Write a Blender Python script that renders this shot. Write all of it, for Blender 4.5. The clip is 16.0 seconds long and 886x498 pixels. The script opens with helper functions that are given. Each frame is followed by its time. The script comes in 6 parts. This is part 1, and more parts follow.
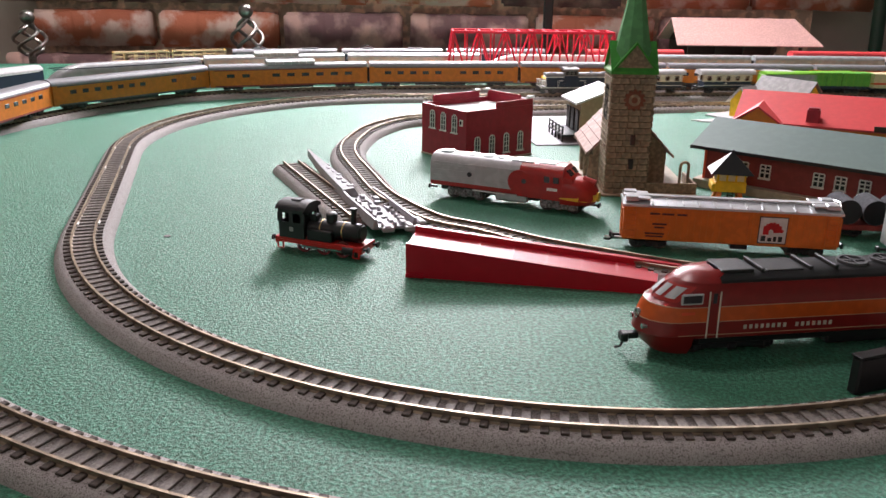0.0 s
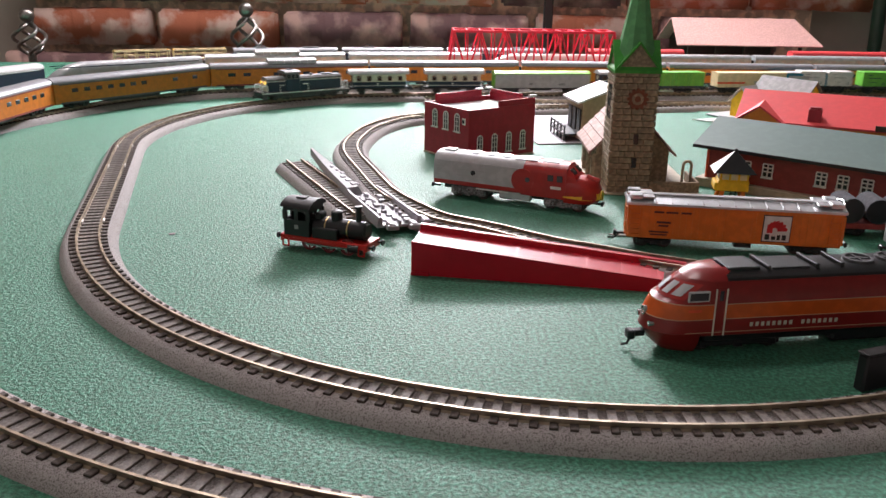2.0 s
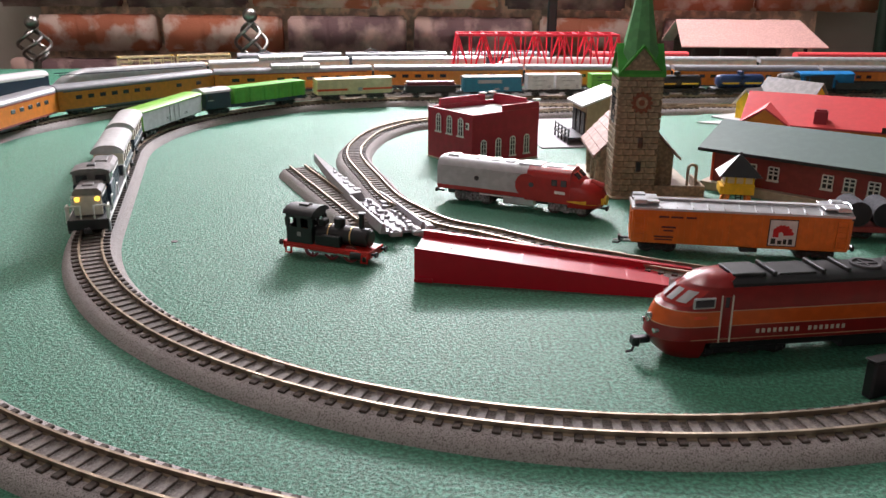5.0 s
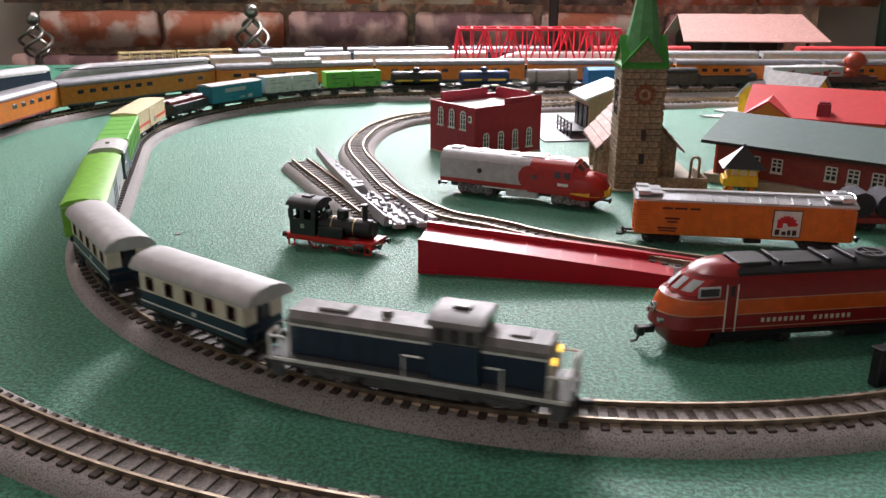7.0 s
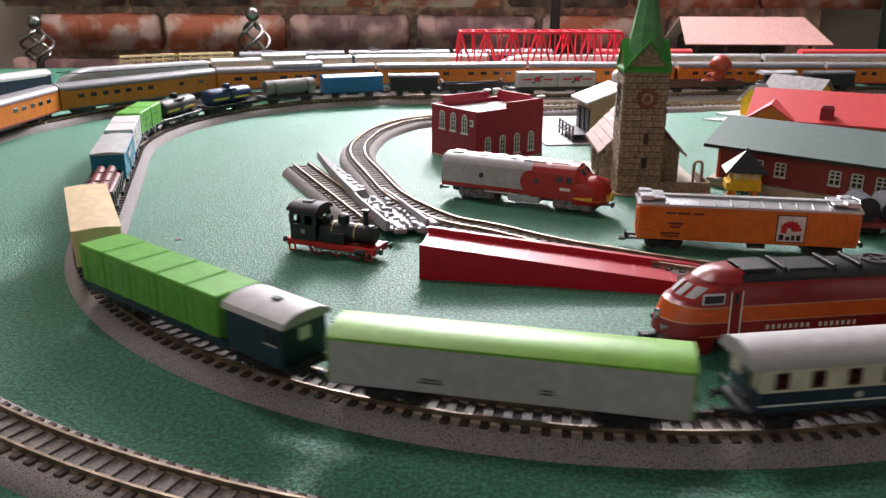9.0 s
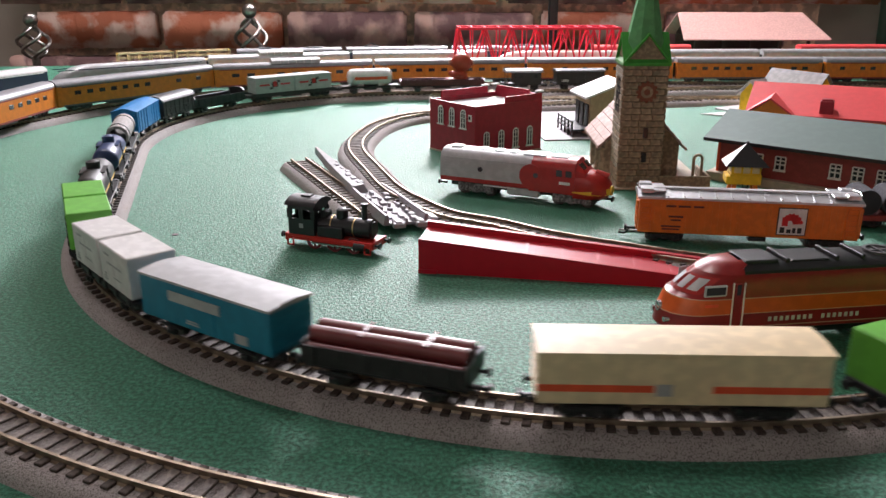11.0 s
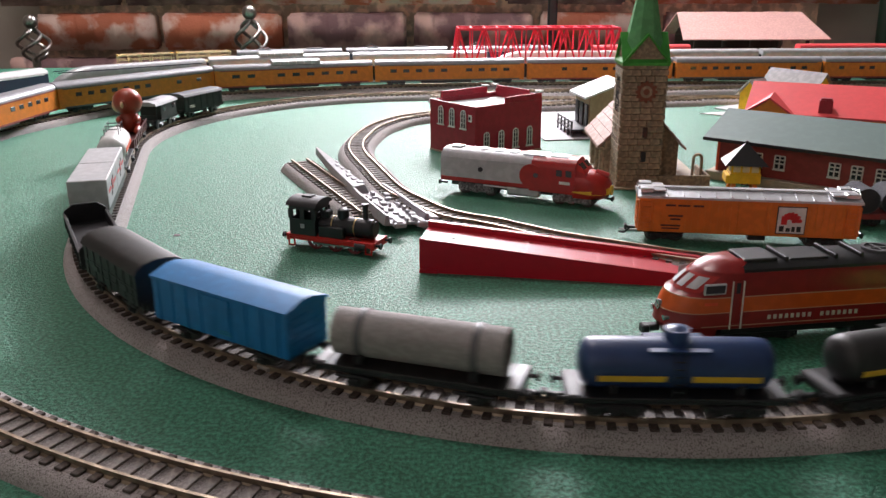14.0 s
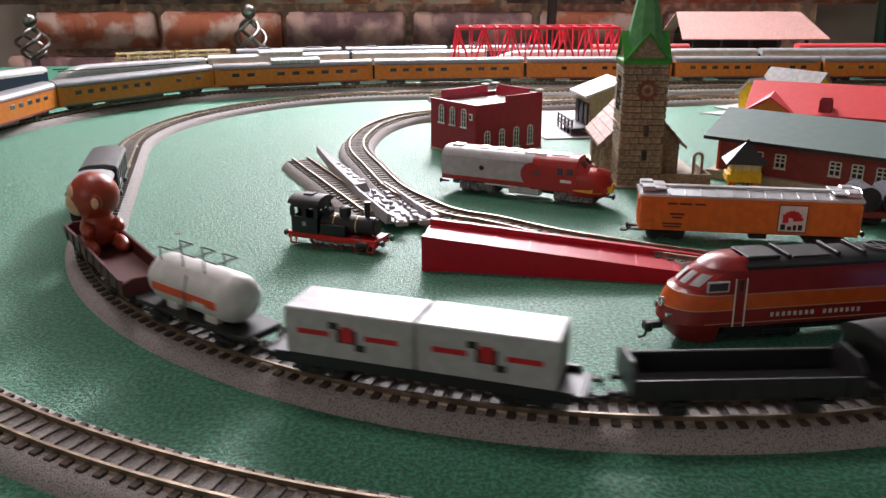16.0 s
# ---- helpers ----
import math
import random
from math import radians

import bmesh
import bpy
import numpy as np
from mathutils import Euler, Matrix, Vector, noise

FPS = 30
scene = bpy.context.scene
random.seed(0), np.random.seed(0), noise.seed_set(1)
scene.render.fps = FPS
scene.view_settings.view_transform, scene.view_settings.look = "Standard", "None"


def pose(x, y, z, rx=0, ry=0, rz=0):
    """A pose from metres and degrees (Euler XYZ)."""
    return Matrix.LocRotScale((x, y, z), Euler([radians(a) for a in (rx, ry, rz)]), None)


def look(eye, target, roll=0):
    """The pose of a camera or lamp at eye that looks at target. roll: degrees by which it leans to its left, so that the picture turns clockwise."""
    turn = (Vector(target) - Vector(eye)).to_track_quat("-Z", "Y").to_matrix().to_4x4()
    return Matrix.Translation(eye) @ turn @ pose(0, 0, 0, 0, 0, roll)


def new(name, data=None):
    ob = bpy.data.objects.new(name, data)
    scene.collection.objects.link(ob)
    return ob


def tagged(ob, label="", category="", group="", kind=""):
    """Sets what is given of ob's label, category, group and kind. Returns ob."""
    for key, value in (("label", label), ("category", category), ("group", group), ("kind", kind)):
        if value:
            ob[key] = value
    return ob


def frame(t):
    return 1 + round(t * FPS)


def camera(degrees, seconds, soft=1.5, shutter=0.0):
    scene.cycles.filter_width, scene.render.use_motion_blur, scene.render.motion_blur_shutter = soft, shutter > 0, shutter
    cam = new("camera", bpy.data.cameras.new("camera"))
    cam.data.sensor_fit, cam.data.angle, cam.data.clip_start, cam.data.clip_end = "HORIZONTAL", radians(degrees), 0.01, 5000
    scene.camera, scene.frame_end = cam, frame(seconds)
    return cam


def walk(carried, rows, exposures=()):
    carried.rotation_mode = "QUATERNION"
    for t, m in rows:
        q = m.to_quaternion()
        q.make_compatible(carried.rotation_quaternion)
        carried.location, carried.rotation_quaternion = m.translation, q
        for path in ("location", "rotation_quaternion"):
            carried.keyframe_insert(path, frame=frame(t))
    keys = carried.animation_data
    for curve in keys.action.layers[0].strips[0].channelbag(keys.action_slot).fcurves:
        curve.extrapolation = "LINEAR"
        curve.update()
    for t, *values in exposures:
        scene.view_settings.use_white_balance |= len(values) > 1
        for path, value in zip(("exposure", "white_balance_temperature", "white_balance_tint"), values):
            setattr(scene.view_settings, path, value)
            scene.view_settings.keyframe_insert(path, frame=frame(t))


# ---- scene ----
cam = camera(57.1, 16.0, soft=1.5, shutter=0.5)
walk(cam, [
    (0, pose(0.00000, 0.00000, 0.12555, 71.215, -0.705, 0.240)),
    (0.5, pose(-0.00079, 0.00002, 0.12569, 71.277, -0.749, 0.104)),
    (1, pose(-0.00050, -0.00041, 0.12631, 71.240, -0.766, 0.150)),
    (1.5, pose(-0.00303, 0.00002, 0.12584, 71.207, -0.844, 0.006)),
    (2, pose(-0.00341, -0.00095, 0.12493, 71.204, -0.827, 0.099)),
    (2.5, pose(-0.00248, -0.00058, 0.12535, 71.359, -0.814, 0.167)),
    (3, pose(-0.00231, -0.00054, 0.12455, 71.247, -0.770, 0.175)),
    (3.5, pose(-0.00202, 0.00061, 0.12444, 71.286, -0.740, 0.294)),
    (4, pose(-0.00194, 0.00119, 0.12697, 71.525, -0.586, 0.267)),
    (6.5, pose(-0.00319, 0.00169, 0.12324, 71.156, -0.215, 0.479)),
    (7, pose(-0.00330, 0.00129, 0.12311, 71.207, -0.255, 0.427)),
    (7.5, pose(-0.00306, 0.00123, 0.12292, 71.271, -0.213, 0.488)),
    (8, pose(-0.00349, 0.00237, 0.12185, 71.154, -0.181, 0.638)),
    (8.5, pose(-0.00414, 0.00310, 0.12300, 71.346, -0.230, 0.503)),
    (9, pose(-0.00336, 0.00397, 0.12367, 71.373, -0.199, 0.516)),
    (11.5, pose(-0.00391, 0.00554, 0.12084, 71.239, -0.005, 0.317)),
    (12, pose(-0.00353, 0.00429, 0.12158, 71.246, 0.038, 0.360)),
    (12.5, pose(-0.00367, 0.00462, 0.12049, 71.136, 0.049, 0.353)),
    (13, pose(-0.00395, 0.00509, 0.12011, 71.158, -0.013, 0.322)),
    (13.5, pose(-0.00438, 0.00519, 0.12042, 71.232, 0.025, 0.310)),
    (14, pose(-0.00405, 0.00394, 0.12122, 71.299, 0.149, 0.286)),
    (14.5, pose(-0.00471, 0.00374, 0.12109, 71.280, 0.084, 0.237)),
    (15, pose(-0.00505, 0.00372, 0.12059, 71.230, 0.067, 0.139)),
    (15.5, pose(-0.00530, 0.00453, 0.12010, 71.159, 0.021, 0.062)),
    (16, pose(-0.00588, 0.00363, 0.12045, 71.283, 0.047, 0.161)),
])

# ---- light: daylight through the window above the layout, added fill lamps behind and overhead ----
world = bpy.data.worlds.new("sky")
scene.world = world
world.use_nodes = True
wn = world.node_tree.nodes
sky = wn.new("ShaderNodeTexSky")
sky.sky_type = "NISHITA"
sky.sun_disc = False
sky.sun_elevation, sky.sun_rotation = radians(27), radians(35)
world.node_tree.links.new(sky.outputs[0], wn["Background"].inputs[0])
wn["Background"].inputs[1].default_value = 0.08


def area_lamp(name, eye, target, w, h, power, colour):
    d = bpy.data.lights.new(name, "AREA")
    d.shape, d.size, d.size_y, d.energy, d.color = "RECTANGLE", w, h, power, colour
    ob = new(name, d)
    ob.matrix_world = look(eye, target)
    return ob


area_lamp("window_daylight", (0.02, 1.41, 0.70), (0.0, 0.4, 0.0), 0.72, 0.5, 11.5, (0.98, 0.94, 1.0))
area_lamp("bright_pane_daylight", (0.02, 1.408, 0.50), (0.0, 0.4, 0.0), 0.2, 0.15, 15.5, (0.98, 0.94, 1.0))
# unseen fill lamp added behind the camera; the south wall has no window
area_lamp("room_fill", (-1.2, -1.92, 1.3), (0.0, 0.5, 0.0), 1.5, 1.1, 7.2, (1.0, 0.86, 0.85))
# overhead fill added to brighten the bricks and the tops of things
area_lamp("ceiling_fill", (-0.45, 0.9, 1.645), (-0.45, 0.9, 0.0), 0.34, 0.34, 10.8, (1.0, 0.85, 0.87))
scene.view_settings.exposure = 0.0


# ---- materials ----
def mat(name, colour, rough=0.5, metal=0.0, vary=0.12, scale=400.0, bump=0.0, bscale=2500.0, spec=0.5, second=None, mix=(0.45, 0.6), emit=0.0, coat=0.0, each=0.0):
    m = bpy.data.materials.new(name)
    m.use_nodes = True
    nt = m.node_tree
    n, l = nt.nodes, nt.links
    b = n["Principled BSDF"]
    b.inputs["Roughness"].default_value = rough
    b.inputs["Metallic"].default_value = metal
    b.inputs["Specular IOR Level"].default_value = spec
    b.inputs["Coat Weight"].default_value = coat
    tc = n.new("ShaderNodeTexCoord")
    nz = n.new("ShaderNodeTexNoise")
    nz.inputs["Scale"].default_value = scale
    nz.inputs["Detail"].default_value = 5
    l.new(tc.outputs["Object"], nz.inputs["Vector"])
    rp = n.new("ShaderNodeValToRGB")
    c = Vector(colour)
    other = Vector(second) if second else c * (1 + vary)
    base = c if second else c * (1 - vary)
    rp.color_ramp.elements[0].color = (*base, 1)
    rp.color_ramp.elements[1].color = (*[min(1, v) for v in other], 1)
    rp.color_ramp.elements[0].position, rp.color_ramp.elements[1].position = mix
    l.new(nz.outputs["Fac"], rp.inputs["Fac"])
    out = rp.outputs["Color"]
    # slow, larger-scale fading over the surface
    n2 = n.new("ShaderNodeTexNoise")
    n2.inputs["Scale"].default_value = scale * 0.12
    n2.inputs["Detail"].default_value = 3
    l.new(tc.outputs["Object"], n2.inputs["Vector"])
    hs = n.new("ShaderNodeHueSaturation")
    mr = n.new("ShaderNodeMapRange")
    mr.inputs[3].default_value, mr.inputs[4].default_value = 1 - vary * 0.8, 1 + vary * 0.8
    l.new(n2.outputs["Fac"], mr.inputs[0])
    if each:
        oi = n.new("ShaderNodeObjectInfo")
        m3 = n.new("ShaderNodeMapRange")
        m3.inputs[3].default_value, m3.inputs[4].default_value = 1 - each, 1 + each
        l.new(oi.outputs["Random"], m3.inputs[0])
        mu = n.new("ShaderNodeMath")
        mu.operation = "MULTIPLY"
        l.new(mr.outputs[0], mu.inputs[0])
        l.new(m3.outputs[0], mu.inputs[1])
        l.new(mu.outputs[0], hs.inputs["Value"])
    else:
        l.new(mr.outputs[0], hs.inputs["Value"])
    l.new(out, hs.inputs["Color"])
    l.new(hs.outputs[0], b.inputs["Base Color"])
    if bump:
        bn = n.new("ShaderNodeTexNoise")
        bn.inputs["Scale"].default_value = bscale
        bn.inputs["Detail"].default_value = 4
        l.new(tc.outputs["Object"], bn.inputs["Vector"])
        bp = n.new("ShaderNodeBump")
        bp.inputs["Strength"].default_value = bump
        bp.inputs["Distance"].default_value = 0.0004
        l.new(bn.outputs["Fac"], bp.inputs["Height"])
        l.new(bp.outputs[0], b.inputs["Normal"])
    if emit:
        b.inputs["Emission Color"].default_value = (*colour, 1)
        b.inputs["Emission Strength"].default_value = emit
    return m


def paint(name, colour, rough=0.42, **k):
    return mat(name, colour, rough, vary=k.pop("vary", 0.07), scale=k.pop("scale", 220), bump=k.pop("bump", 0.08), bscale=k.pop("bscale", 3000), **k)


M = {}
# the paler second colour paints the glints of the fibres as flecks
M["felt"] = mat("green_felt", (0.008, 0.125, 0.066), 0.5, vary=0.14, scale=720, second=(0.075, 0.34, 0.21), mix=(0.43, 0.61), bump=1.0, bscale=720, spec=0.8)
for nd in M["felt"].node_tree.nodes:
    if nd.type == "BUMP":
        nd.inputs["Distance"].default_value = 0.0018
    if nd.type == "TEX_NOISE" and nd.inputs["Scale"].default_value == 720:
        nd.inputs["Detail"].default_value, nd.inputs["Roughness"].default_value = 6, 0.62
M["ballast"] = mat("grey_ballast", (0.16, 0.14, 0.132), 0.9, scale=1900, second=(0.4, 0.365, 0.355), vary=0.12, mix=(0.34, 0.52), bump=0.9, bscale=2400)
M["sleeper_mid"] = mat("greyed_sleeper", (0.16, 0.135, 0.12), 0.75, vary=0.22, scale=900, bump=0.4, each=0.2)
# ballast tone darkened to hold the shade in the gaps between sleepers
M["bed"] = mat("shaded_bed", (0.085, 0.072, 0.065), 0.9, scale=1900, second=(0.2, 0.18, 0.17), mix=(0.4, 0.65), bump=0.8, bscale=2400)
M["sleeper"] = mat("brown_sleeper", (0.07, 0.052, 0.043), 0.7, vary=0.25, scale=900, bump=0.4, each=0.2)
M["rail"] = mat("bronzed_rail", (0.36, 0.29, 0.215), 0.5, metal=0.9, vary=0.2, scale=150)
M["joiner"] = mat("steel_joiner", (0.6, 0.58, 0.55), 0.35, metal=0.9)
M["white"] = paint("white_plastic", (0.68, 0.67, 0.66))
M["offwhite"] = paint("aged_white_plastic", (0.62, 0.58, 0.5), 0.5)
M["cream"] = paint("cream_paint", (0.72, 0.58, 0.36), 0.5)
M["coach_cream"] = paint("coach_cream", (0.74, 0.66, 0.54), 0.45)
M["roofgrey"] = paint("pale_grey_roof", (0.5, 0.485, 0.485), 0.55)
M["grey"] = paint("grey_plastic", (0.36, 0.36, 0.37), 0.55)
M["grey_light"] = paint("light_grey_plastic", (0.45, 0.455, 0.465), 0.5)
M["grey_dark"] = paint("dark_grey_plastic", (0.1, 0.1, 0.105), 0.5)
M["concrete"] = mat("grey_concrete_pipe", (0.3, 0.28, 0.27), 0.8, vary=0.12, scale=700, bump=0.3)
M["black"] = paint("black_plastic", (0.014, 0.014, 0.016), 0.42)
M["black_soft"] = paint("worn_black_plastic", (0.017, 0.0165, 0.017), 0.5, vary=0.2)
M["navy"] = paint("dark_blue_paint", (0.014, 0.03, 0.062), 0.38)
M["navy2"] = paint("deep_blue_paint", (0.012, 0.03, 0.06), 0.38)
M["tankblue"] = paint("tank_blue", (0.02, 0.045, 0.13), 0.38)
M["blue"] = paint("bright_blue_paint", (0.005, 0.17, 0.43), 0.45)
M["teal"] = paint("teal_paint", (0.01, 0.21, 0.33), 0.42)
M["green"] = paint("light_green_plastic", (0.2, 0.48, 0.045), 0.42)
M["green2"] = paint("leaf_green_plastic", (0.13, 0.43, 0.05), 0.45)
M["maroon"] = paint("maroon_plastic", (0.17, 0.035, 0.035), 0.4)
M["brown"] = paint("brown_plastic", (0.085, 0.02, 0.018), 0.45)
M["yellow"] = paint("yellow_paint", (0.8, 0.48, 0.04), 0.4)
M["orange_stripe"] = paint("orange_red_stripe", (0.75, 0.09, 0.03), 0.45)
M["red"] = paint("red_paint", (0.55, 0.015, 0.02), 0.4)
M["monkey"] = paint("red_brown_vinyl", (0.36, 0.05, 0.025), 0.35)
M["skin"] = paint("peach_vinyl", (0.75, 0.45, 0.28), 0.4)
M["silver"] = mat("silver_paint", (0.55, 0.56, 0.58), 0.35, metal=0.5, vary=0.08, scale=150)
M["loco_grey"] = paint("weathered_grey_roof", (0.2, 0.185, 0.18), 0.6, vary=0.14)
M["pewter"] = mat("dark_pewter", (0.36, 0.34, 0.32), 0.3, metal=1.0, vary=0.12)
M["steel"] = mat("steel", (0.55, 0.55, 0.56), 0.25, metal=1.0, vary=0.1)
M["chrome"] = mat("polished_metal", (0.75, 0.74, 0.72), 0.12, metal=1.0, vary=0.05)
M["glass"] = paint("dark_glazing", (0.03, 0.03, 0.035), 0.12)
M["lamp"] = mat("yellow_headlamp", (1.0, 0.55, 0.06), 0.3, emit=3.0)
M["lining"] = paint("white_lining", (0.8, 0.8, 0.78), 0.5)
M["bogie_grey"] = mat("weathered_bogie_grey", (0.09, 0.09, 0.092), 0.55, vary=0.35, scale=900, second=(0.3, 0.3, 0.31), mix=(0.42, 0.58), bump=0.6, bscale=1400)
M["grimy"] = paint("wheel_steel", (0.09, 0.085, 0.08), 0.4, metal=0.7)


# ---- building helpers ----
class Shape:
    """Collects faces of one part."""

    def __init__(self):
        self.v, self.f = [], []

    def add(self, verts, faces, m=None):
        k = len(self.v)
        self.v += [tuple(m @ Vector(p)) if m else tuple(p) for p in verts]
        self.f += [tuple(i + k for i in f) for f in faces]
        return self

    def box(self, x, y, z, sx, sy, sz, c=0.0, m=None):
        """Box centred on x, y with its underside at z; c chamfers all edges."""
        c = min(c, sx * 0.45, sy * 0.45, sz * 0.45)
        if c <= 0:
            vs = [(x + a * sx / 2, y + b * sy / 2, z + (d + 1) * sz / 2) for d in (-1, 1) for b in (-1, 1) for a in (-1, 1)]
            return self.add(vs, [(0, 2, 3, 1), (4, 5, 7, 6), (0, 1, 5, 4), (2, 6, 7, 3), (0, 4, 6, 2), (1, 3, 7, 5)], m)
        bm = bmesh.new()
        bmesh.ops.create_cube(bm, size=1)
        for v in bm.verts:
            v.co = Vector((x + v.co.x * sx, y + v.co.y * sy, z + sz / 2 + v.co.z * sz))
        bmesh.ops.bevel(bm, geom=list(bm.edges), offset=c, segments=1, affect="EDGES")
        bm.verts.index_update()
        self.add([v.co.copy() for v in bm.verts], [[v.index for v in f.verts] for f in bm.faces], m)
        bm.free()
        return self

    def cyl(self, p, q, r, n=16, r2=None, caps=True, m=None):
        p, q = Vector(p), Vector(q)
        r2 = r if r2 is None else r2
        a = (q - p).normalized()
        s = a.orthogonal().normalized()
        t = a.cross(s)
        vs = []
        for c, rr in ((p, r), (q, r2)):
            vs += [c + (s * math.cos(2 * math.pi * i / n) + t * math.sin(2 * math.pi * i / n)) * rr for i in range(n)]
        fs = [(i, (i + 1) % n, n + (i + 1) % n, n + i) for i in range(n)]
        if caps:
            fs += [tuple(range(n - 1, -1, -1)), tuple(range(n, 2 * n))]
        return self.add(vs, fs, m)

    def tube(self, p, q, r, inner, n=24, m=None):
        p, q = Vector(p), Vector(q)
        a = (q - p).normalized()
        s = a.orthogonal().normalized()
        t = a.cross(s)
        vs = []
        for c, rr in ((p, r), (q, r), (q, inner), (p, inner)):
            vs += [c + (s * math.cos(2 * math.pi * i / n) + t * math.sin(2 * math.pi * i / n)) * rr for i in range(n)]
        fs = []
        for k in range(4):
            k2 = (k + 1) % 4
            fs += [(k * n + i, k * n + (i + 1) % n, k2 * n + (i + 1) % n, k2 * n + i) for i in range(n)]
        return self.add(vs, fs, m)

    def rings(self, rings, caps=True, m=None):
        """Skin through equal rings of points."""
        n = len(rings[0])
        vs = [p for r in rings for p in r]
        fs = [(k * n + i, k * n + (i + 1) % n, (k + 1) * n + (i + 1) % n, (k + 1) * n + i) for k in range(len(rings) - 1) for i in range(n)]
        if caps:
            fs += [tuple(range(n - 1, -1, -1)), tuple(range((len(rings) - 1) * n, len(rings) * n))]
        return self.add(vs, fs, m)

    def loft(self, profile, x0, x1, m=None):
        """Extrude a (y, z) outline along x."""
        return self.rings([[(x, y, z) for y, z in profile] for x in (x0, x1)], True, m)

    def ball(self, x, y, z, rx, ry=None, rz=None, n=16, k=10, m=None):
        ry, rz = ry or rx, rz or rx
        rs = []
        for j in range(k + 1):
            a = math.pi * (j + 0.02 if j == 0 else j - 0.02 if j == k else j) / k
            rs.append([(x + rx * math.sin(a) * math.cos(2 * math.pi * i / n), y + ry * math.sin(a) * math.sin(2 * math.pi * i / n), z - rz * math.cos(a)) for i in range(n)])
        return self.rings(rs, True, m)

    def wire(self, pts, r, n=8, m=None):
        pts = [Vector(p) for p in pts]
        rs = []
        side = None
        for i, p in enumerate(pts):
            d = ((pts[min(i + 1, len(pts) - 1)] - p).normalized() + (p - pts[max(i - 1, 0)]).normalized()).normalized()
            side = d.orthogonal().normalized() if side is None else (side - d * side.dot(d)).normalized()
            up = d.cross(side)
            rs.append([p + (side * math.cos(2 * math.pi * j / n) + up * math.sin(2 * math.pi * j / n)) * r for j in range(n)])
        return self.rings(rs, True, m)

    def mesh(self, name, smooth=0.0):
        me = bpy.data.meshes.new(name)
        me.from_pydata(self.v, [], self.f)
        bm = bmesh.new()
        bm.from_mesh(me)
        bmesh.ops.recalc_face_normals(bm, faces=bm.faces)
        if smooth:
            for f in bm.faces:
                f.smooth = True
            for e in bm.edges:
                if len(e.link_faces) == 2 and e.calc_face_angle(0) > radians(smooth):
                    e.smooth = False
        bm.to_mesh(me)
        bm.free()
        return me


def part(name, shape, material, parent=None, label="", smooth=35.0, at=None):
    me = shape.mesh(name, smooth) if isinstance(shape, Shape) else shape
    if not me.materials:
        me.materials.append(M[material])
    ob = new(name, me)
    ob.parent = parent
    if at is not None:
        ob.matrix_basis = at
    if label:
        ob["label"] = label
    return ob


def thing(name, label, category, m=None, group="", kind=""):
    ob = new(name)
    ob.empty_display_size = 0.01
    if m is not None:
        ob.matrix_basis = m
    return tagged(ob, label, category, group, kind)


# ---- the plan: main loop of track, as the train runs it ----
R1, R2, LS, TA = 0.249, 0.216, 0.186, radians(15.8)
C1 = Vector((0.0638, 0.4515))
NRM = Vector((-math.cos(TA), -math.sin(TA)))
UP = Vector((-math.sin(TA), math.cos(TA)))
S1 = C1 + NRM * R1
S2 = S1 + UP * LS
C2 = S2 - NRM * R2
L2 = R2 * (math.pi / 2 + TA)
L3 = L2 + LS
A_END = radians(300)
L4 = L3 + R1 * (A_END - math.pi - TA)
RAIL_Z = 0.0072
TB, D_FAR, R_FAR = radians(7.0), 0.47, 0.5


def main_line(s):
    """Point and heading on the main loop, s metres past the head of the far curve."""
    if s < R2 * TB:
        # the far straight runs slightly away to the right, then bends level
        e = Vector((-math.cos(TB), -math.sin(TB)))
        p, k = C2 + R2 * Vector((-math.sin(TB), math.cos(TB))), R2 * TB - s
        if k <= D_FAR:
            return p - e * k, e
        a = min((k - D_FAR) / R_FAR, TB)
        c = p - e * D_FAR - Vector((-e.y, e.x)) * R_FAR
        e = Vector((-math.cos(TB - a), -math.sin(TB - a)))
        return c + Vector((-e.y, e.x)) * R_FAR - e * (k - D_FAR - a * R_FAR), e
    if s < L2:
        a = math.pi / 2 + s / R2
        return C2 + R2 * Vector((math.cos(a), math.sin(a))), Vector((-math.sin(a), math.cos(a)))
    if s < L3:
        return S2 - UP * (s - L2), -UP
    a = min(math.pi + TA + (s - L3) / R1, A_END)
    d = Vector((-math.sin(a), math.cos(a)))
    return C1 + R1 * Vector((math.cos(a), math.sin(a))) + d * max(0, s - L4), d


def spline(knots):
    """Even points along a smooth line through knots, as a function of length, and its length."""
    pts = []
    k = [Vector(p) for p in knots]
    k = [2 * k[0] - k[1]] + k + [2 * k[-1] - k[-2]]
    for i in range(1, len(k) - 2):
        p0, p1, p2, p3 = k[i - 1:i + 3]
        for j in range(40):
            t = j / 40
            pts.append(0.5 * ((2 * p1) + (p2 - p0) * t + (2 * p0 - 5 * p1 + 4 * p2 - p3) * t * t + (3 * p1 - p0 - 3 * p2 + p3) * t ** 3))
    pts.append(k[-2])
    acc = [0.0]
    for a, b in zip(pts, pts[1:]):
        acc.append(acc[-1] + (b - a).length)
    xs, ys = [p.x for p in pts], [p.y for p in pts]

    def f(s):
        h = 0.004
        s0, s1 = max(0, s - h), min(acc[-1], s + h)
        p = Vector((float(np.interp(s, acc, xs)), float(np.interp(s, acc, ys))))
        d = Vector((float(np.interp(s1, acc, xs) - np.interp(s0, acc, xs)), float(np.interp(s1, acc, ys) - np.interp(s0, acc, ys))))
        return p, d.normalized()

    return f, acc[-1]


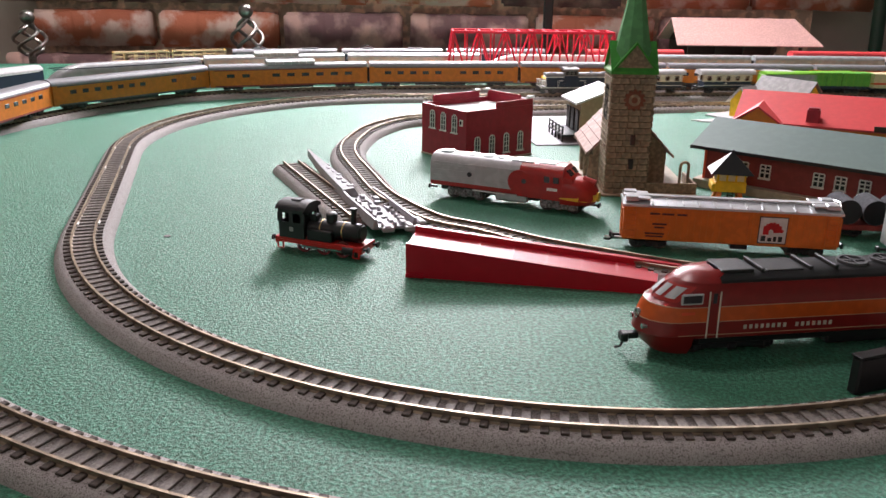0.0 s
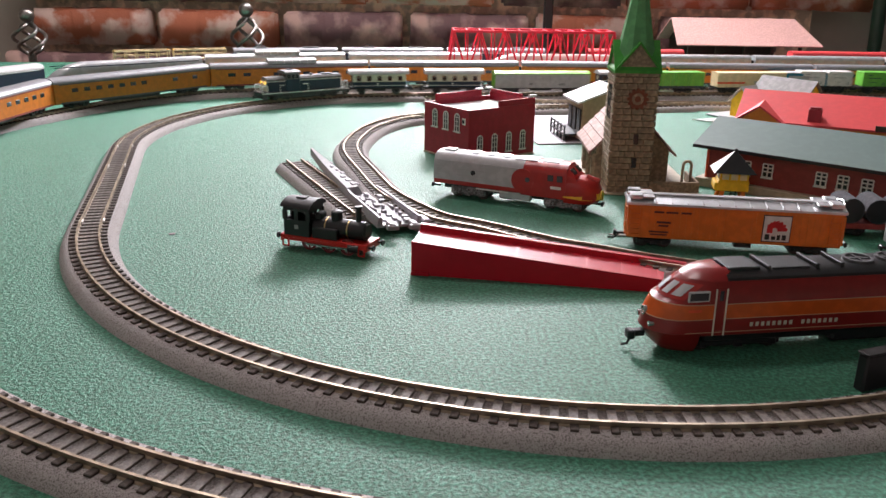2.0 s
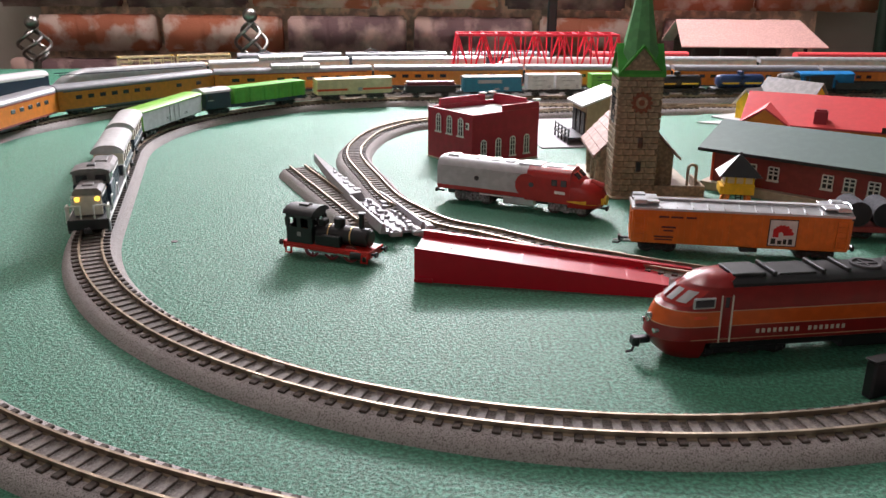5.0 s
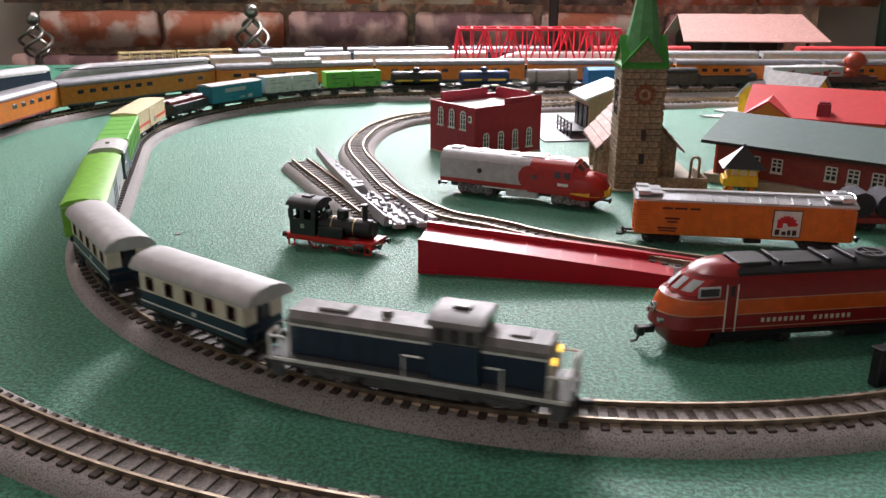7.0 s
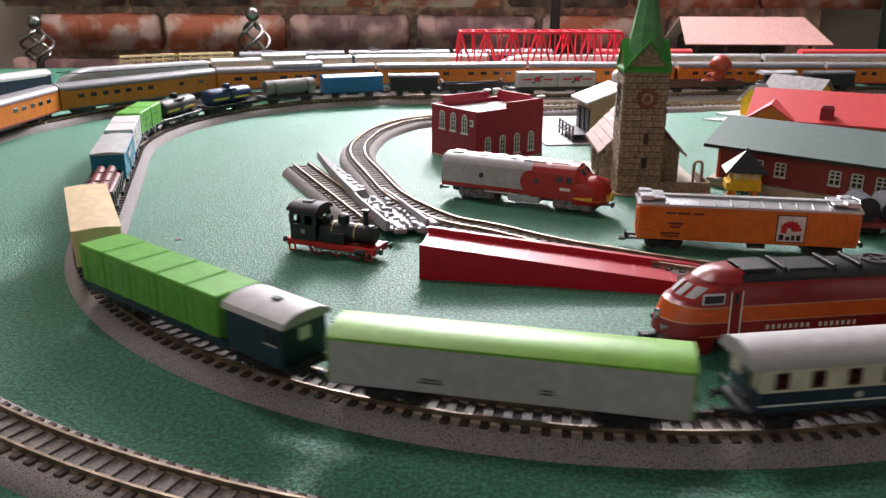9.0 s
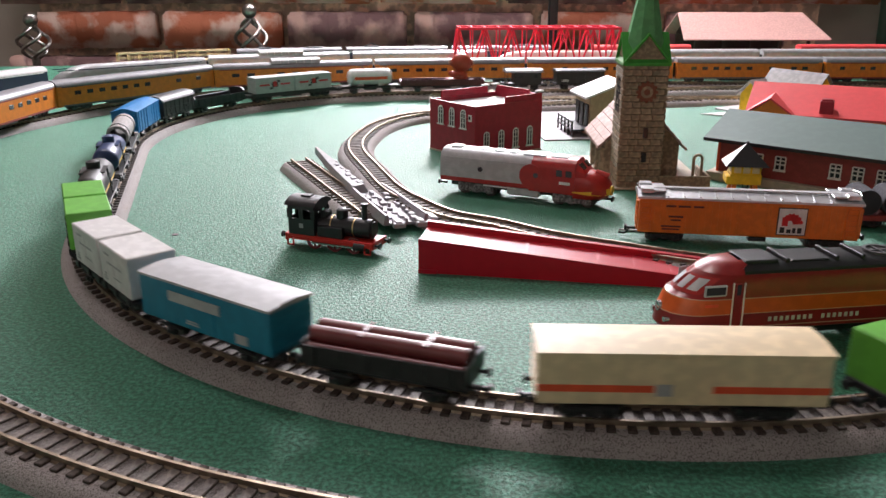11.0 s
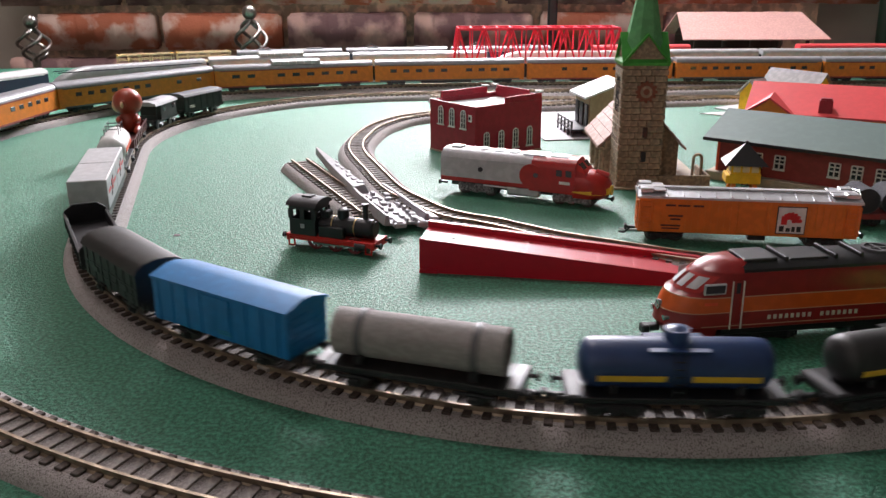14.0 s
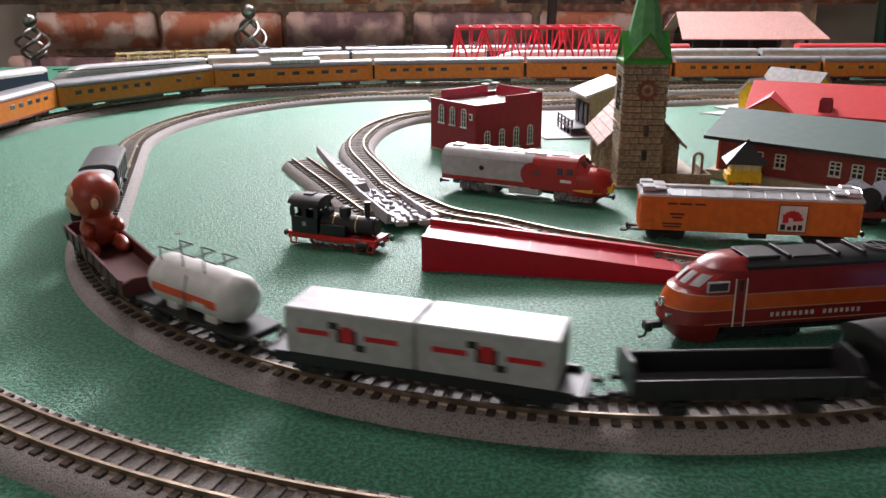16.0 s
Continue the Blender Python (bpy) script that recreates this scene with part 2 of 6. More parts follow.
outer_line, OUTER_LEN = spline([(1.75, 0.922), (0.9, 0.922), (0.42, 0.921), (0.075, 0.912), (-0.083, 0.892), (-0.17, 0.866), (-0.24, 0.836), (-0.305, 0.77), (-0.342, 0.69), (-0.36, 0.62), (-0.343, 0.53)]
                              + [(0.069 + 0.381 * math.sin(radians(q)), 0.527 - 0.381 * math.cos(radians(q))) for q in range(-75, 46, 15)] + [(0.75, 0.6)])
siding_line, SIDING_LEN = spline([(0.24, 0.8), (0.12, 0.775), (0.04, 0.748), (-0.02, 0.711), (-0.043, 0.69), (-0.061, 0.651), (-0.068, 0.61), (-0.069, 0.577), (-0.064, 0.545), (-0.052, 0.505), (-0.0355, 0.4525), (-0.02, 0.4225), (-0.003, 0.3985), (0.018, 0.385),
                                 (0.044, 0.364), (0.068, 0.350), (0.103, 0.332), (0.16, 0.312), (0.3, 0.295), (0.6, 0.29)])
back_line, BACK_LEN = spline([(1.75, 1.03), (0.9, 1.028), (0.46, 1.022), (0.28, 1.015), (0.1, 1.008), (-0.033, 0.998), (-0.189, 0.963), (-0.302, 0.908), (-0.383, 0.842), (-0.435, 0.76), (-0.462, 0.67), (-0.47, 0.55)])
far_line, FAR_LEN = spline([(1.75, 1.092), (0.5, 1.09), (0.15, 1.075), (-0.04, 1.055), (-0.15, 1.038), (-0.262, 1.012), (-0.375, 0.96), (-0.46, 0.89)])


def strip(f, s0, s1, profile, step=0.006):
    n = max(2, int((s1 - s0) / step))
    rs = []
    for i in range(n + 1):
        p, d = f(s0 + (s1 - s0) * i / n)
        q = Vector((-d.y, d.x))
        rs.append([(p.x + q.x * y, p.y + q.y * y, z) for y, z in profile])
    return Shape().rings(rs)


SLEEPER = Shape().box(0, 0, 0, 0.0030, 0.0088, 0.0008, 0.0002).box(0, -0.0064, 0, 0.0025, 0.0040, 0.0009, 0.0002).box(0, 0.0064, 0, 0.0025, 0.0040, 0.0009, 0.0002).mesh("sleeper")
SLEEPER.materials.append(M["sleeper_mid"])
SLEEPER.materials.append(M["sleeper"])
for pg in SLEEPER.polygons:
    pg.material_index = 1 if abs(pg.center.y) > 0.00445 else 0


def track(label, f, s0, s1, near=None, pitch=0.0055):
    """A sectional track: ballast moulding, two rails, sleepers; near = stretch whose sleepers are parts of their own."""
    t = thing("railway_track", label, "railway track")
    part("ballast", strip(f, s0, s1, [(-0.0128, 0.0), (-0.0119, 0.0022), (-0.0092, 0.0050), (0.0092, 0.0050), (0.0119, 0.0022), (0.0128, 0.0)]), "ballast", t, "speckled grey moulded ballast", 60)
    # thin dark strip paints the shade between sleepers onto the ballast
    part("track_bed", strip(f, s0, s1, [(-0.0044, 0.0046), (-0.0044, 0.0051), (0.0044, 0.0051), (0.0044, 0.0046)]), "bed", t, "dark strip for the shade between the sleepers", 20)
    for y in (-0.0049, 0.0049):
        part("rail", strip(f, s0, s1, [(y - 0.0008, 0.0050), (y - 0.0003, 0.0056), (y - 0.00045, 0.0066), (y - 0.00045, RAIL_Z), (y + 0.00045, RAIL_Z), (y + 0.00045, 0.0066), (y + 0.0003, 0.0056), (y + 0.0008, 0.0050)]), "rail", t, "bronzed metal rail", 20)
    rest = Shape()
    for i in range(int((s1 - s0) / pitch)):
        s = s0 + (i + 0.5) * pitch
        p, d = f(s)
        m = Matrix.Translation((p.x, p.y, 0.0049)) @ Matrix.Rotation(math.atan2(d.y, d.x), 4, "Z")
        if near and near[0] <= s <= near[1]:
            part("sleeper", SLEEPER, "sleeper", t, at=m)
        else:
            rest.box(0, 0, 0, 0.0026, 0.0168, 0.0009, 0, m)
    if rest.v:
        tagged(part("sleeper_stretch", rest, "sleeper", t, smooth=0), kind="stuff")
    return t


def joiners(f, spots, parent):
    for s in spots:
        p, d = f(s)
        for y in (-0.0049, 0.0049):
            m = Matrix.Translation((p.x, p.y, 0)) @ Matrix.Rotation(math.atan2(d.y, d.x), 4, "Z")
            part("rail_joiner", Shape().box(0, y, 0.0052, 0.005, 0.0021, 0.0015, 0.0003, m), "joiner", parent, "bright metal rail joiner")


# ---- table ----
EDGE = [(-0.85, -0.41), (1.85, -0.41), (1.85, 1.262), (0.28, 1.238), (-0.85, 1.10)]


def slab(z0, z1, grow=0.0):
    """Table-shaped plate with a slightly eased upper edge."""
    c = Vector((0.5, 0.45))
    ring = lambda d, z: [(x + d * (1 if x > c.x else -1), y + d * (1 if y > c.y else -1), z) for x, y in EDGE]
    return Shape().rings([ring(grow, z0), ring(grow, z1 - 0.002), ring(grow - 0.002, z1)])


felt = tagged(part("ground", slab(-0.006, 0.0, 0.002), "felt", label="green felt sheet covering the layout table"), category="table covering", kind="structure")

# ---- moving train: each vehicle runs along x, rail top at z = 0 ----
VEHICLES = []


def vehicle(name, label, centre, length, category="railway wagon"):
    v = thing(name, label, category, group="vehicles of the running train")
    VEHICLES.append((v, centre, length))
    return v


def wheelset(parent, x, r=0.0031, y=0.0047):
    w = Shape()
    w.cyl((x, -y, r), (x, y, r), 0.0006, 8)
    for k in (-1, 1):
        w.cyl((x, k * (y - 0.0009), r), (x, k * (y + 0.0003), r), r, 18)
        w.cyl((x, k * (y - 0.0013), r), (x, k * (y - 0.0008), r), r * 1.16, 18)
    part("wheelset", w, "grimy", parent, "dark metal wheel pair")


def coupler(parent, x, k, z=0.0035):
    c = Shape()
    c.box(x + k * 0.0024, 0, z, 0.005, 0.0016, 0.0012, 0.0003).box(x + k * 0.0048, 0, z - 0.0006, 0.0014, 0.0034, 0.0026, 0.0004)
    part("coupler", c, "black", parent, "black plastic coupler")


def bogie(parent, x, wb=0.010, r=0.0031, material="black", tall=0.0):
    b = Shape()
    for k in (-1, 1):
        b.box(x, k * 0.0066, 0.0022, wb + 0.0058, 0.0014, 0.0026 + tall, 0.0005)
        if tall:
            for j in range(5):
                b.box(x - wb * 0.6 + wb * 0.3 * j, k * 0.0076, 0.0030, wb * 0.12, 0.0012, 0.0018 + tall * (0.9 if j % 2 else 0.5), 0.0004)
        for j in (-1, 1):
            b.box(x + j * wb / 2, k * 0.0074, 0.002, 0.0026, 0.0012, 0.0026, 0.0004)
        b.box(x, k * 0.0073, 0.0017, 0.0034, 0.0012, 0.0024, 0.0004)
    b.box(x, 0, 0.0030, 0.003, 0.014, 0.0016, 0.0003)
    part("bogie", b, material, parent, "moulded bogie frame")
    for j in (-1, 1):
        wheelset(parent, x + j * wb / 2, r)


def underframe(parent, length, bogied, w=0.0165, z=0.0056, h=0.0016, gap=0.62):
    u = Shape().box(0, 0, z, length, w, h, 0.0003)
    u.box(0, 0, z - 0.0022, length * 0.22, w * 0.5, 0.0022, 0.0004)
    for k in (-1, 1):
        u.box(k * length * 0.5, 0, z - 0.0004, 0.0012, w + 0.0004, 0.0026, 0.0003)
        for y in (-1, 1):
            u.cyl((k * (length * 0.5), y * 0.0055, z + 0.0008), (k * (length * 0.5 + 0.0028), y * 0.0055, z + 0.0008), 0.0006, 8)
            u.cyl((k * (length * 0.5 + 0.0026), y * 0.0055, z + 0.0008), (k * (length * 0.5 + 0.0033), y * 0.0055, z + 0.0008), 0.0015, 12)
    part("underframe", u, "black", parent, "black underframe with buffers")
    if bogied:
        for k in (-1, 1):
            bogie(parent, k * length * gap / 2, 0.010)
    else:
        for k in (-1, 1):
            for y in (-1, 1):
                a = Shape()
                a.loft([(y * 0.0070, 0.0018), (y * 0.0082, 0.0018), (y * 0.0082, z), (y * 0.0070, z)], k * length * 0.3 - 0.0022, k * length * 0.3 + 0.0022)
                a.box(k * length * 0.3, y * 0.0084, 0.0022, 0.003, 0.0012, 0.002, 0.0004)
                a.box(k * length * 0.3, y * 0.0079, 0.0044, 0.011, 0.0012, 0.0007, 0.0002)
                part("axleguard", a, "black", parent, "black axle guard and spring")
        for k in (-1, 1):
            wheelset(parent, k * length * 0.3)
    for k in (-1, 1):
        coupler(parent, k * length / 2, k)


def lettering(parent, x, y, z, w, h, material, n=1, side=1):
    """Illegible marking as plain bars, n lines high."""
    s = Shape()
    for i in range(n):
        s.box(x, y, z + i * h * 1.7, w * (1 - 0.16 * (i % 3)), 0.00012, h)
    part("marking", s, material, parent, "small printed marking")


def arched(w, z0, z1, rise, n=8):
    """(y, z) outline of a body with an arched roof."""
    top = [(w / 2 * math.cos(math.pi * i / n), z1 + rise * math.sin(math.pi * i / n)) for i in range(n + 1)]
    return [(-w / 2, z0), (w / 2, z0)] + top


def loco():
    v = vehicle("diesel_locomotive", "blue and silver model diesel shunter with white handrails, running", 0.8993, 0.0904, "locomotive")
    L = 0.0904
    part("frame", Shape().box(0, 0, 0.0050, L, 0.0185, 0.0028, 0.0004).box(0, 0, 0.0012, L * 0.34, 0.0150, 0.004, 0.0006), "grey_dark", v, "dark grey running plate and tanks")
    part("valance", Shape().box(0, -0.0094, 0.0066, L, 0.0006, 0.0010, 0.0001).box(0, 0.0094, 0.0066, L, 0.0006, 0.0010, 0.0001), "lining", v, "white painted footplate edge")
    for name, x0, x1 in (("long_bonnet", -L / 2 + 0.006, 0.0060), ("short_bonnet", 0.0195, L / 2 - 0.0065)):
        b = part(name, Shape().box((x0 + x1) / 2, 0, 0.0078, x1 - x0, 0.0132, 0.0102, 0.0006), "navy", v, "dark blue bonnet side")
        part("bonnet_roof", Shape().loft([(-0.0066, 0.018), (0.0066, 0.018), (0.0066, 0.0195), (0.0048, 0.0214), (-0.0048, 0.0214), (-0.0066, 0.0195)], x0, x1), "loco_grey", b, "weathered grey bonnet top")
        part("bonnet_line", Shape().box((x0 + x1) / 2, -0.0067, 0.0172, x1 - x0, 0.0003, 0.0007).box((x0 + x1) / 2, 0.0067, 0.0172, x1 - x0, 0.0003, 0.0007), "lining", b)
        g = Shape()
        for i in range(7):
            x = x0 + (x1 - x0) * (i + 0.6) / 7.4
            for y in (-1, 1):
                g.box(x, y * 0.0066, 0.0088, 0.0002, 0.0004, 0.008)
        part("panel_seams", g, "navy2", b)
    part("exhaust_cowl", Shape().box(-0.026, 0, 0.0212, 0.010, 0.006, 0.0012, 0.0004), "loco_grey", v)
    part("exhaust_pipe", Shape().cyl((-0.010, 0, 0.021), (-0.010, 0, 0.0232), 0.0016, 14), "loco_grey", v)
    part("bonnet_hatch", Shape().box(0.030, 0, 0.0212, 0.006, 0.005, 0.0008, 0.0003), "loco_grey", v)
    cab = part("cab", Shape().box(0.0128, 0, 0.0078, 0.0145, 0.0176, 0.0112, 0.0004), "navy", v, "dark blue cab lower side")
    part("cab_upper", Shape().box(0.0128, 0, 0.0190, 0.0140, 0.0170, 0.0058, 0.0004), "loco_grey", cab, "weathered grey cab upper with windows")
    part("cab_roof", Shape().loft([(-0.0094, 0.0246), (0.0094, 0.0246), (0.0088, 0.0258), (0.005, 0.0270), (-0.005, 0.0270), (-0.0088, 0.0258)], 0.0048, 0.0208), "loco_grey", cab, "weathered grey cab roof")
    part("roof_horn", Shape().box(0.0128, 0, 0.0268, 0.005, 0.004, 0.0012, 0.0004), "grey_dark", cab)
    for x in (0.0085, 0.0128, 0.0171):
        for y in (-1, 1):
            part("cab_window", Shape().box(x, y * 0.0085, 0.0198, 0.0032, 0.0004, 0.0038, 0.0001), "glass", cab, "dark cab window")
    for x in (0.0057, 0.0199):
        for y in (-0.0045, 0.0045):
            part("end_window", Shape().box(x, y, 0.0200, 0.0004, 0.0052, 0.0036, 0.0001), "glass", cab, "dark end window")
    for k in (-1, 1):
        xe = k * (L / 2 - 0.0062)
        part("front_panel", Shape().box(xe, 0, 0.0085, 0.0012, 0.0128, 0.0095, 0.0003), "offwhite", v, "cream end panel with lamps")
        for y in (-0.0045, 0.0045):
            part("headlamp", Shape().cyl((xe, y, 0.0166), (xe + k * 0.0012, y, 0.0166), 0.0011, 14), "lamp" if k > 0 else "offwhite", v, "round yellow headlamp" if k > 0 else "round unlit lamp")
        h = Shape()
        xr = k * (L / 2 - 0.0006)
        for y in (-0.0088, -0.003, 0.003, 0.0088):
            h.cyl((xr, y, 0.007), (xr, y, 0.0145), 0.00042, 6)
        h.cyl((xr, -0.0088, 0.0145), (xr, -0.003, 0.0145), 0.00042, 6).cyl((xr, 0.003, 0.0145), (xr, 0.0088, 0.0145), 0.00042, 6)
        for y in (-0.0092, 0.0092):
            for x in (k * (L / 2 - 0.0008), k * (L / 2 - 0.0058)):
                h.cyl((x, y, 0.007), (x, y, 0.0142), 0.00045, 6)
            h.cyl((k * (L / 2 - 0.0008), y, 0.0142), (k * (L / 2 - 0.0058), y, 0.0142), 0.00045, 6)
        part("handrail", h, "lining", v, "white handrail")
        part("buffer_beam", Shape().box(k * L / 2, 0, 0.0030, 0.0012, 0.0185, 0.0050, 0.0003), "black", v, "black buffer beam")
        part("steps", Shape().box(k * (L / 2 - 0.003), -0.0088, 0.0012, 0.0045, 0.0012, 0.0042, 0.0002).box(k * (L / 2 - 0.003), 0.0088, 0.0012, 0.0045, 0.0012, 0.0042, 0.0002), "grey_dark", v)
        coupler(v, k * L / 2, k, 0.003)
    for y in (-0.0092, 0.0092):
        h = Shape().wire([(-0.002, y, 0.007), (-0.002, y, 0.0142), (0.0035, y, 0.0142)], 0.0004, 6)
        h.wire([(0.022, y, 0.0142), (0.0265, y, 0.0142), (0.0265, y, 0.007)], 0.0004, 6)
        part("side_handrail", h, "lining", v, "white handrail")
    for x in (-0.026, 0.024):
        bogie(v, x, 0.012, 0.0033, "grey_dark")


def coach(centre, roof_m="roofgrey"):
    v = vehicle("passenger_coach", "cream and dark blue model coach with a pale grey arched roof", centre, 0.058, "passenger coach")
    L = 0.053
    underframe(v, 0.059, False, 0.015)
    lower = part("lower_body", Shape().box(0, 0, 0.0070, L, 0.0160, 0.0058, 0.0003), "navy2", v, "dark blue lower panels")
    part("waist_line", Shape().box(0, -0.0080, 0.0088, L, 0.0004, 0.0005).box(0, 0.0080, 0.0088, L, 0.0004, 0.0005), "lining", lower)
    for y in (-1, 1):
        part("crest", Shape().cyl((0.002, y * 0.0079, 0.0107), (0.002, y * 0.0082, 0.0107), 0.0009, 12), "lining", lower, "small pale crest")
    # upper panels leave real window openings
    xs = [-0.0208 + 0.0104 * i for i in range(5)]
    up = Shape()
    for y in (-0.0077, 0.0077):
        up.box(0, y, 0.0128, L, 0.0006, 0.0012).box(0, y, 0.0182, L, 0.0006, 0.0022)
        edges = [-L / 2] + [e for x in xs for e in (x - 0.0017, x + 0.0017)] + [L / 2]
        for a, b in zip(edges[::2], edges[1::2]):
            up.box((a + b) / 2, y, 0.0140, b - a, 0.0006, 0.0042)
    for k in (-1, 1):
        up.box(k * (L / 2 - 0.0003), 0.0051, 0.0128, 0.0006, 0.0046, 0.0076).box(k * (L / 2 - 0.0003), -0.0051, 0.0128, 0.0006, 0.0046, 0.0076)
        up.box(k * (L / 2 - 0.0003), 0, 0.0188, 0.0006, 0.006, 0.0016)
    body = part("upper_body", up, "coach_cream", v, "cream upper panels with window openings")
    part("interior", Shape().box(0, 0, 0.0128, L - 0.002, 0.0120, 0.0028, 0.0003), "brown", body, "reddish seats behind the windows")
    for x in xs:
        for y in (-0.00775, 0.00775):
            w = Shape()
            for dx in (-0.0018, 0.0018):
                w.box(x + dx, y, 0.0139, 0.0004, 0.0009, 0.0044)
            w.box(x, y, 0.0137, 0.004, 0.0009, 0.0004).box(x, y, 0.0181, 0.004, 0.0009, 0.0004)
            part("window_frame", w, "brown", body, "thin brown window frame")
    for k in (-1, 1):
        part("end_door", Shape().box(k * (L / 2 + 0.0002), 0, 0.0128, 0.0006, 0.0036, 0.0060, 0.0001), "glass", body, "dark end door")
        e = Shape()
        for y in (-0.0068, 0, 0.0068):
            e.cyl((k * (L / 2 + 0.0034), y, 0.0065), (k * (L / 2 + 0.0034), y, 0.0115), 0.0003, 6)
        e.box(k * (L / 2 + 0.0034), 0, 0.0112, 0.0006, 0.0142, 0.0006)
        part("end_platform_rail", e, "black", v, "black end platform railing")
    part("roof", Shape().loft([(-0.0092, 0.0200), (0.0092, 0.0200), (0.0092, 0.0208), (0.0074, 0.0232), (0.0040, 0.0246), (0, 0.0250), (-0.0040, 0.0246), (-0.0074, 0.0232), (-0.0092, 0.0208)], -0.0302, 0.0302), roof_m, v, "pale grey arched roof", 50)


def reefer():
    v = vehicle("refrigerator_wagon", "long light grey model wagon with a bright green roof", 0.6515, 0.104)
    L = 0.0992
    underframe(v, 0.0985, True, 0.014, 0.0054, 0.0012, 0.66)
    part("body", Shape().box(0, 0, 0.0062, L, 0.0182, 0.0138, 0.0003), "grey_light", v, "light grey sides with faint marks")
    part("roof", Shape().loft([(-0.0094, 0.0198), (0.0094, 0.0198), (0.0094, 0.0206), (0.0066, 0.0222), (0, 0.0229), (-0.0066, 0.0222), (-0.0094, 0.0206)], -L / 2 - 0.0003, L / 2 + 0.0003), "green", v, "bright green roof", 30)
    for k in (-1, 1):
        e = Shape().box(k * (L / 2 + 0.0002), 0, 0.0064, 0.0006, 0.0180, 0.0130, 0.0002)
        for i in range(4):
            e.box(k * (L / 2 + 0.0006), -0.006 + 0.004 * i, 0.0068, 0.0006, 0.0006, 0.012)
        part("end_panel", e, "green", v, "bright green ribbed end")
    for y in (-1, 1):
        d = Shape()
        for x in (-0.0075, 0.0, 0.0075):
            d.box(x, y * 0.0092, 0.0066, 0.0003, 0.0004, 0.0126)
        part("door_seams", d, "grey", v)
        lettering(v, -0.02, y * 0.0092, 0.0092, 0.007, 0.0006, "grey_dark", 2)
        lettering(v, 0.012, y * 0.0092, 0.0096, 0.004, 0.0006, "grey_dark", 2)


def brake_container():
    v = vehicle("container_wagon", "model wagon with dark blue brake cabin and bright green containers", 0.5355, 0.118)
    underframe(v, 0.115, True, 0.0145, 0.0054, 0.0016, 0.66)
    part("side_sill", Shape().box(-0.014, -0.0086, 0.0056, 0.086, 0.001, 0.0026).box(-0.014, 0.0086, 0.0056, 0.086, 0.001, 0.0026), "navy2", v)
    cab = part("brake_cabin", Shape().box(0.0425, 0, 0.0064, 0.026, 0.0180, 0.0136, 0.0004), "navy2", v, "dark blue brake cabin")
    part("cabin_roof", Shape().loft([(-0.0096, 0.0198), (0.0096, 0.0198), (0.0088, 0.0216), (0.005, 0.0232), (0, 0.0236), (-0.005, 0.0232), (-0.0088, 0.0216)], 0.0285, 0.0570), "roofgrey", cab, "pale grey arched cabin roof", 40)
    part("roof_vent", Shape().box(0.044, 0, 0.0234, 0.003, 0.0022, 0.0008, 0.0002), "grey_dark", cab)
    for y in (-1, 1):
        part("cabin_window", Shape().box(0.0508, y * 0.0091, 0.0142, 0.0042, 0.0004, 0.0040, 0.0001), "glass", cab, "dark cabin window")
        part("cabin_rail", Shape().box(0.0508, y * 0.0093, 0.0134, 0.0052, 0.0004, 0.0005), "lining", cab)
    part("end_window", Shape().box(0.0557, 0, 0.0140, 0.0004, 0.0044, 0.004, 0.0001), "lining", cab, "pale end window frame")
    for i in range(5):
        x = -0.0495 + 0.0166 * i
        c = Shape().box(x, 0, 0.0072, 0.0162, 0.0178, 0.0148, 0.0005)
        box = part("container", c, "green2", v, "bright green container box")
        r = Shape()
        for y in (-1, 1):
            for dx in (-0.004, 0.004):
                r.box(x + dx, y * 0.00895, 0.0078, 0.0005, 0.0004, 0.0132)
            r.box(x, y * 0.00895, 0.0200, 0.014, 0.0004, 0.0005)
        part("container_ribs", r, "green", box)
        part("container_feet", Shape().box(x - 0.005, 0, 0.0066, 0.003, 0.0186, 0.0012).box(x + 0.005, 0, 0.0066, 0.003, 0.0186, 0.0012), "black", box)


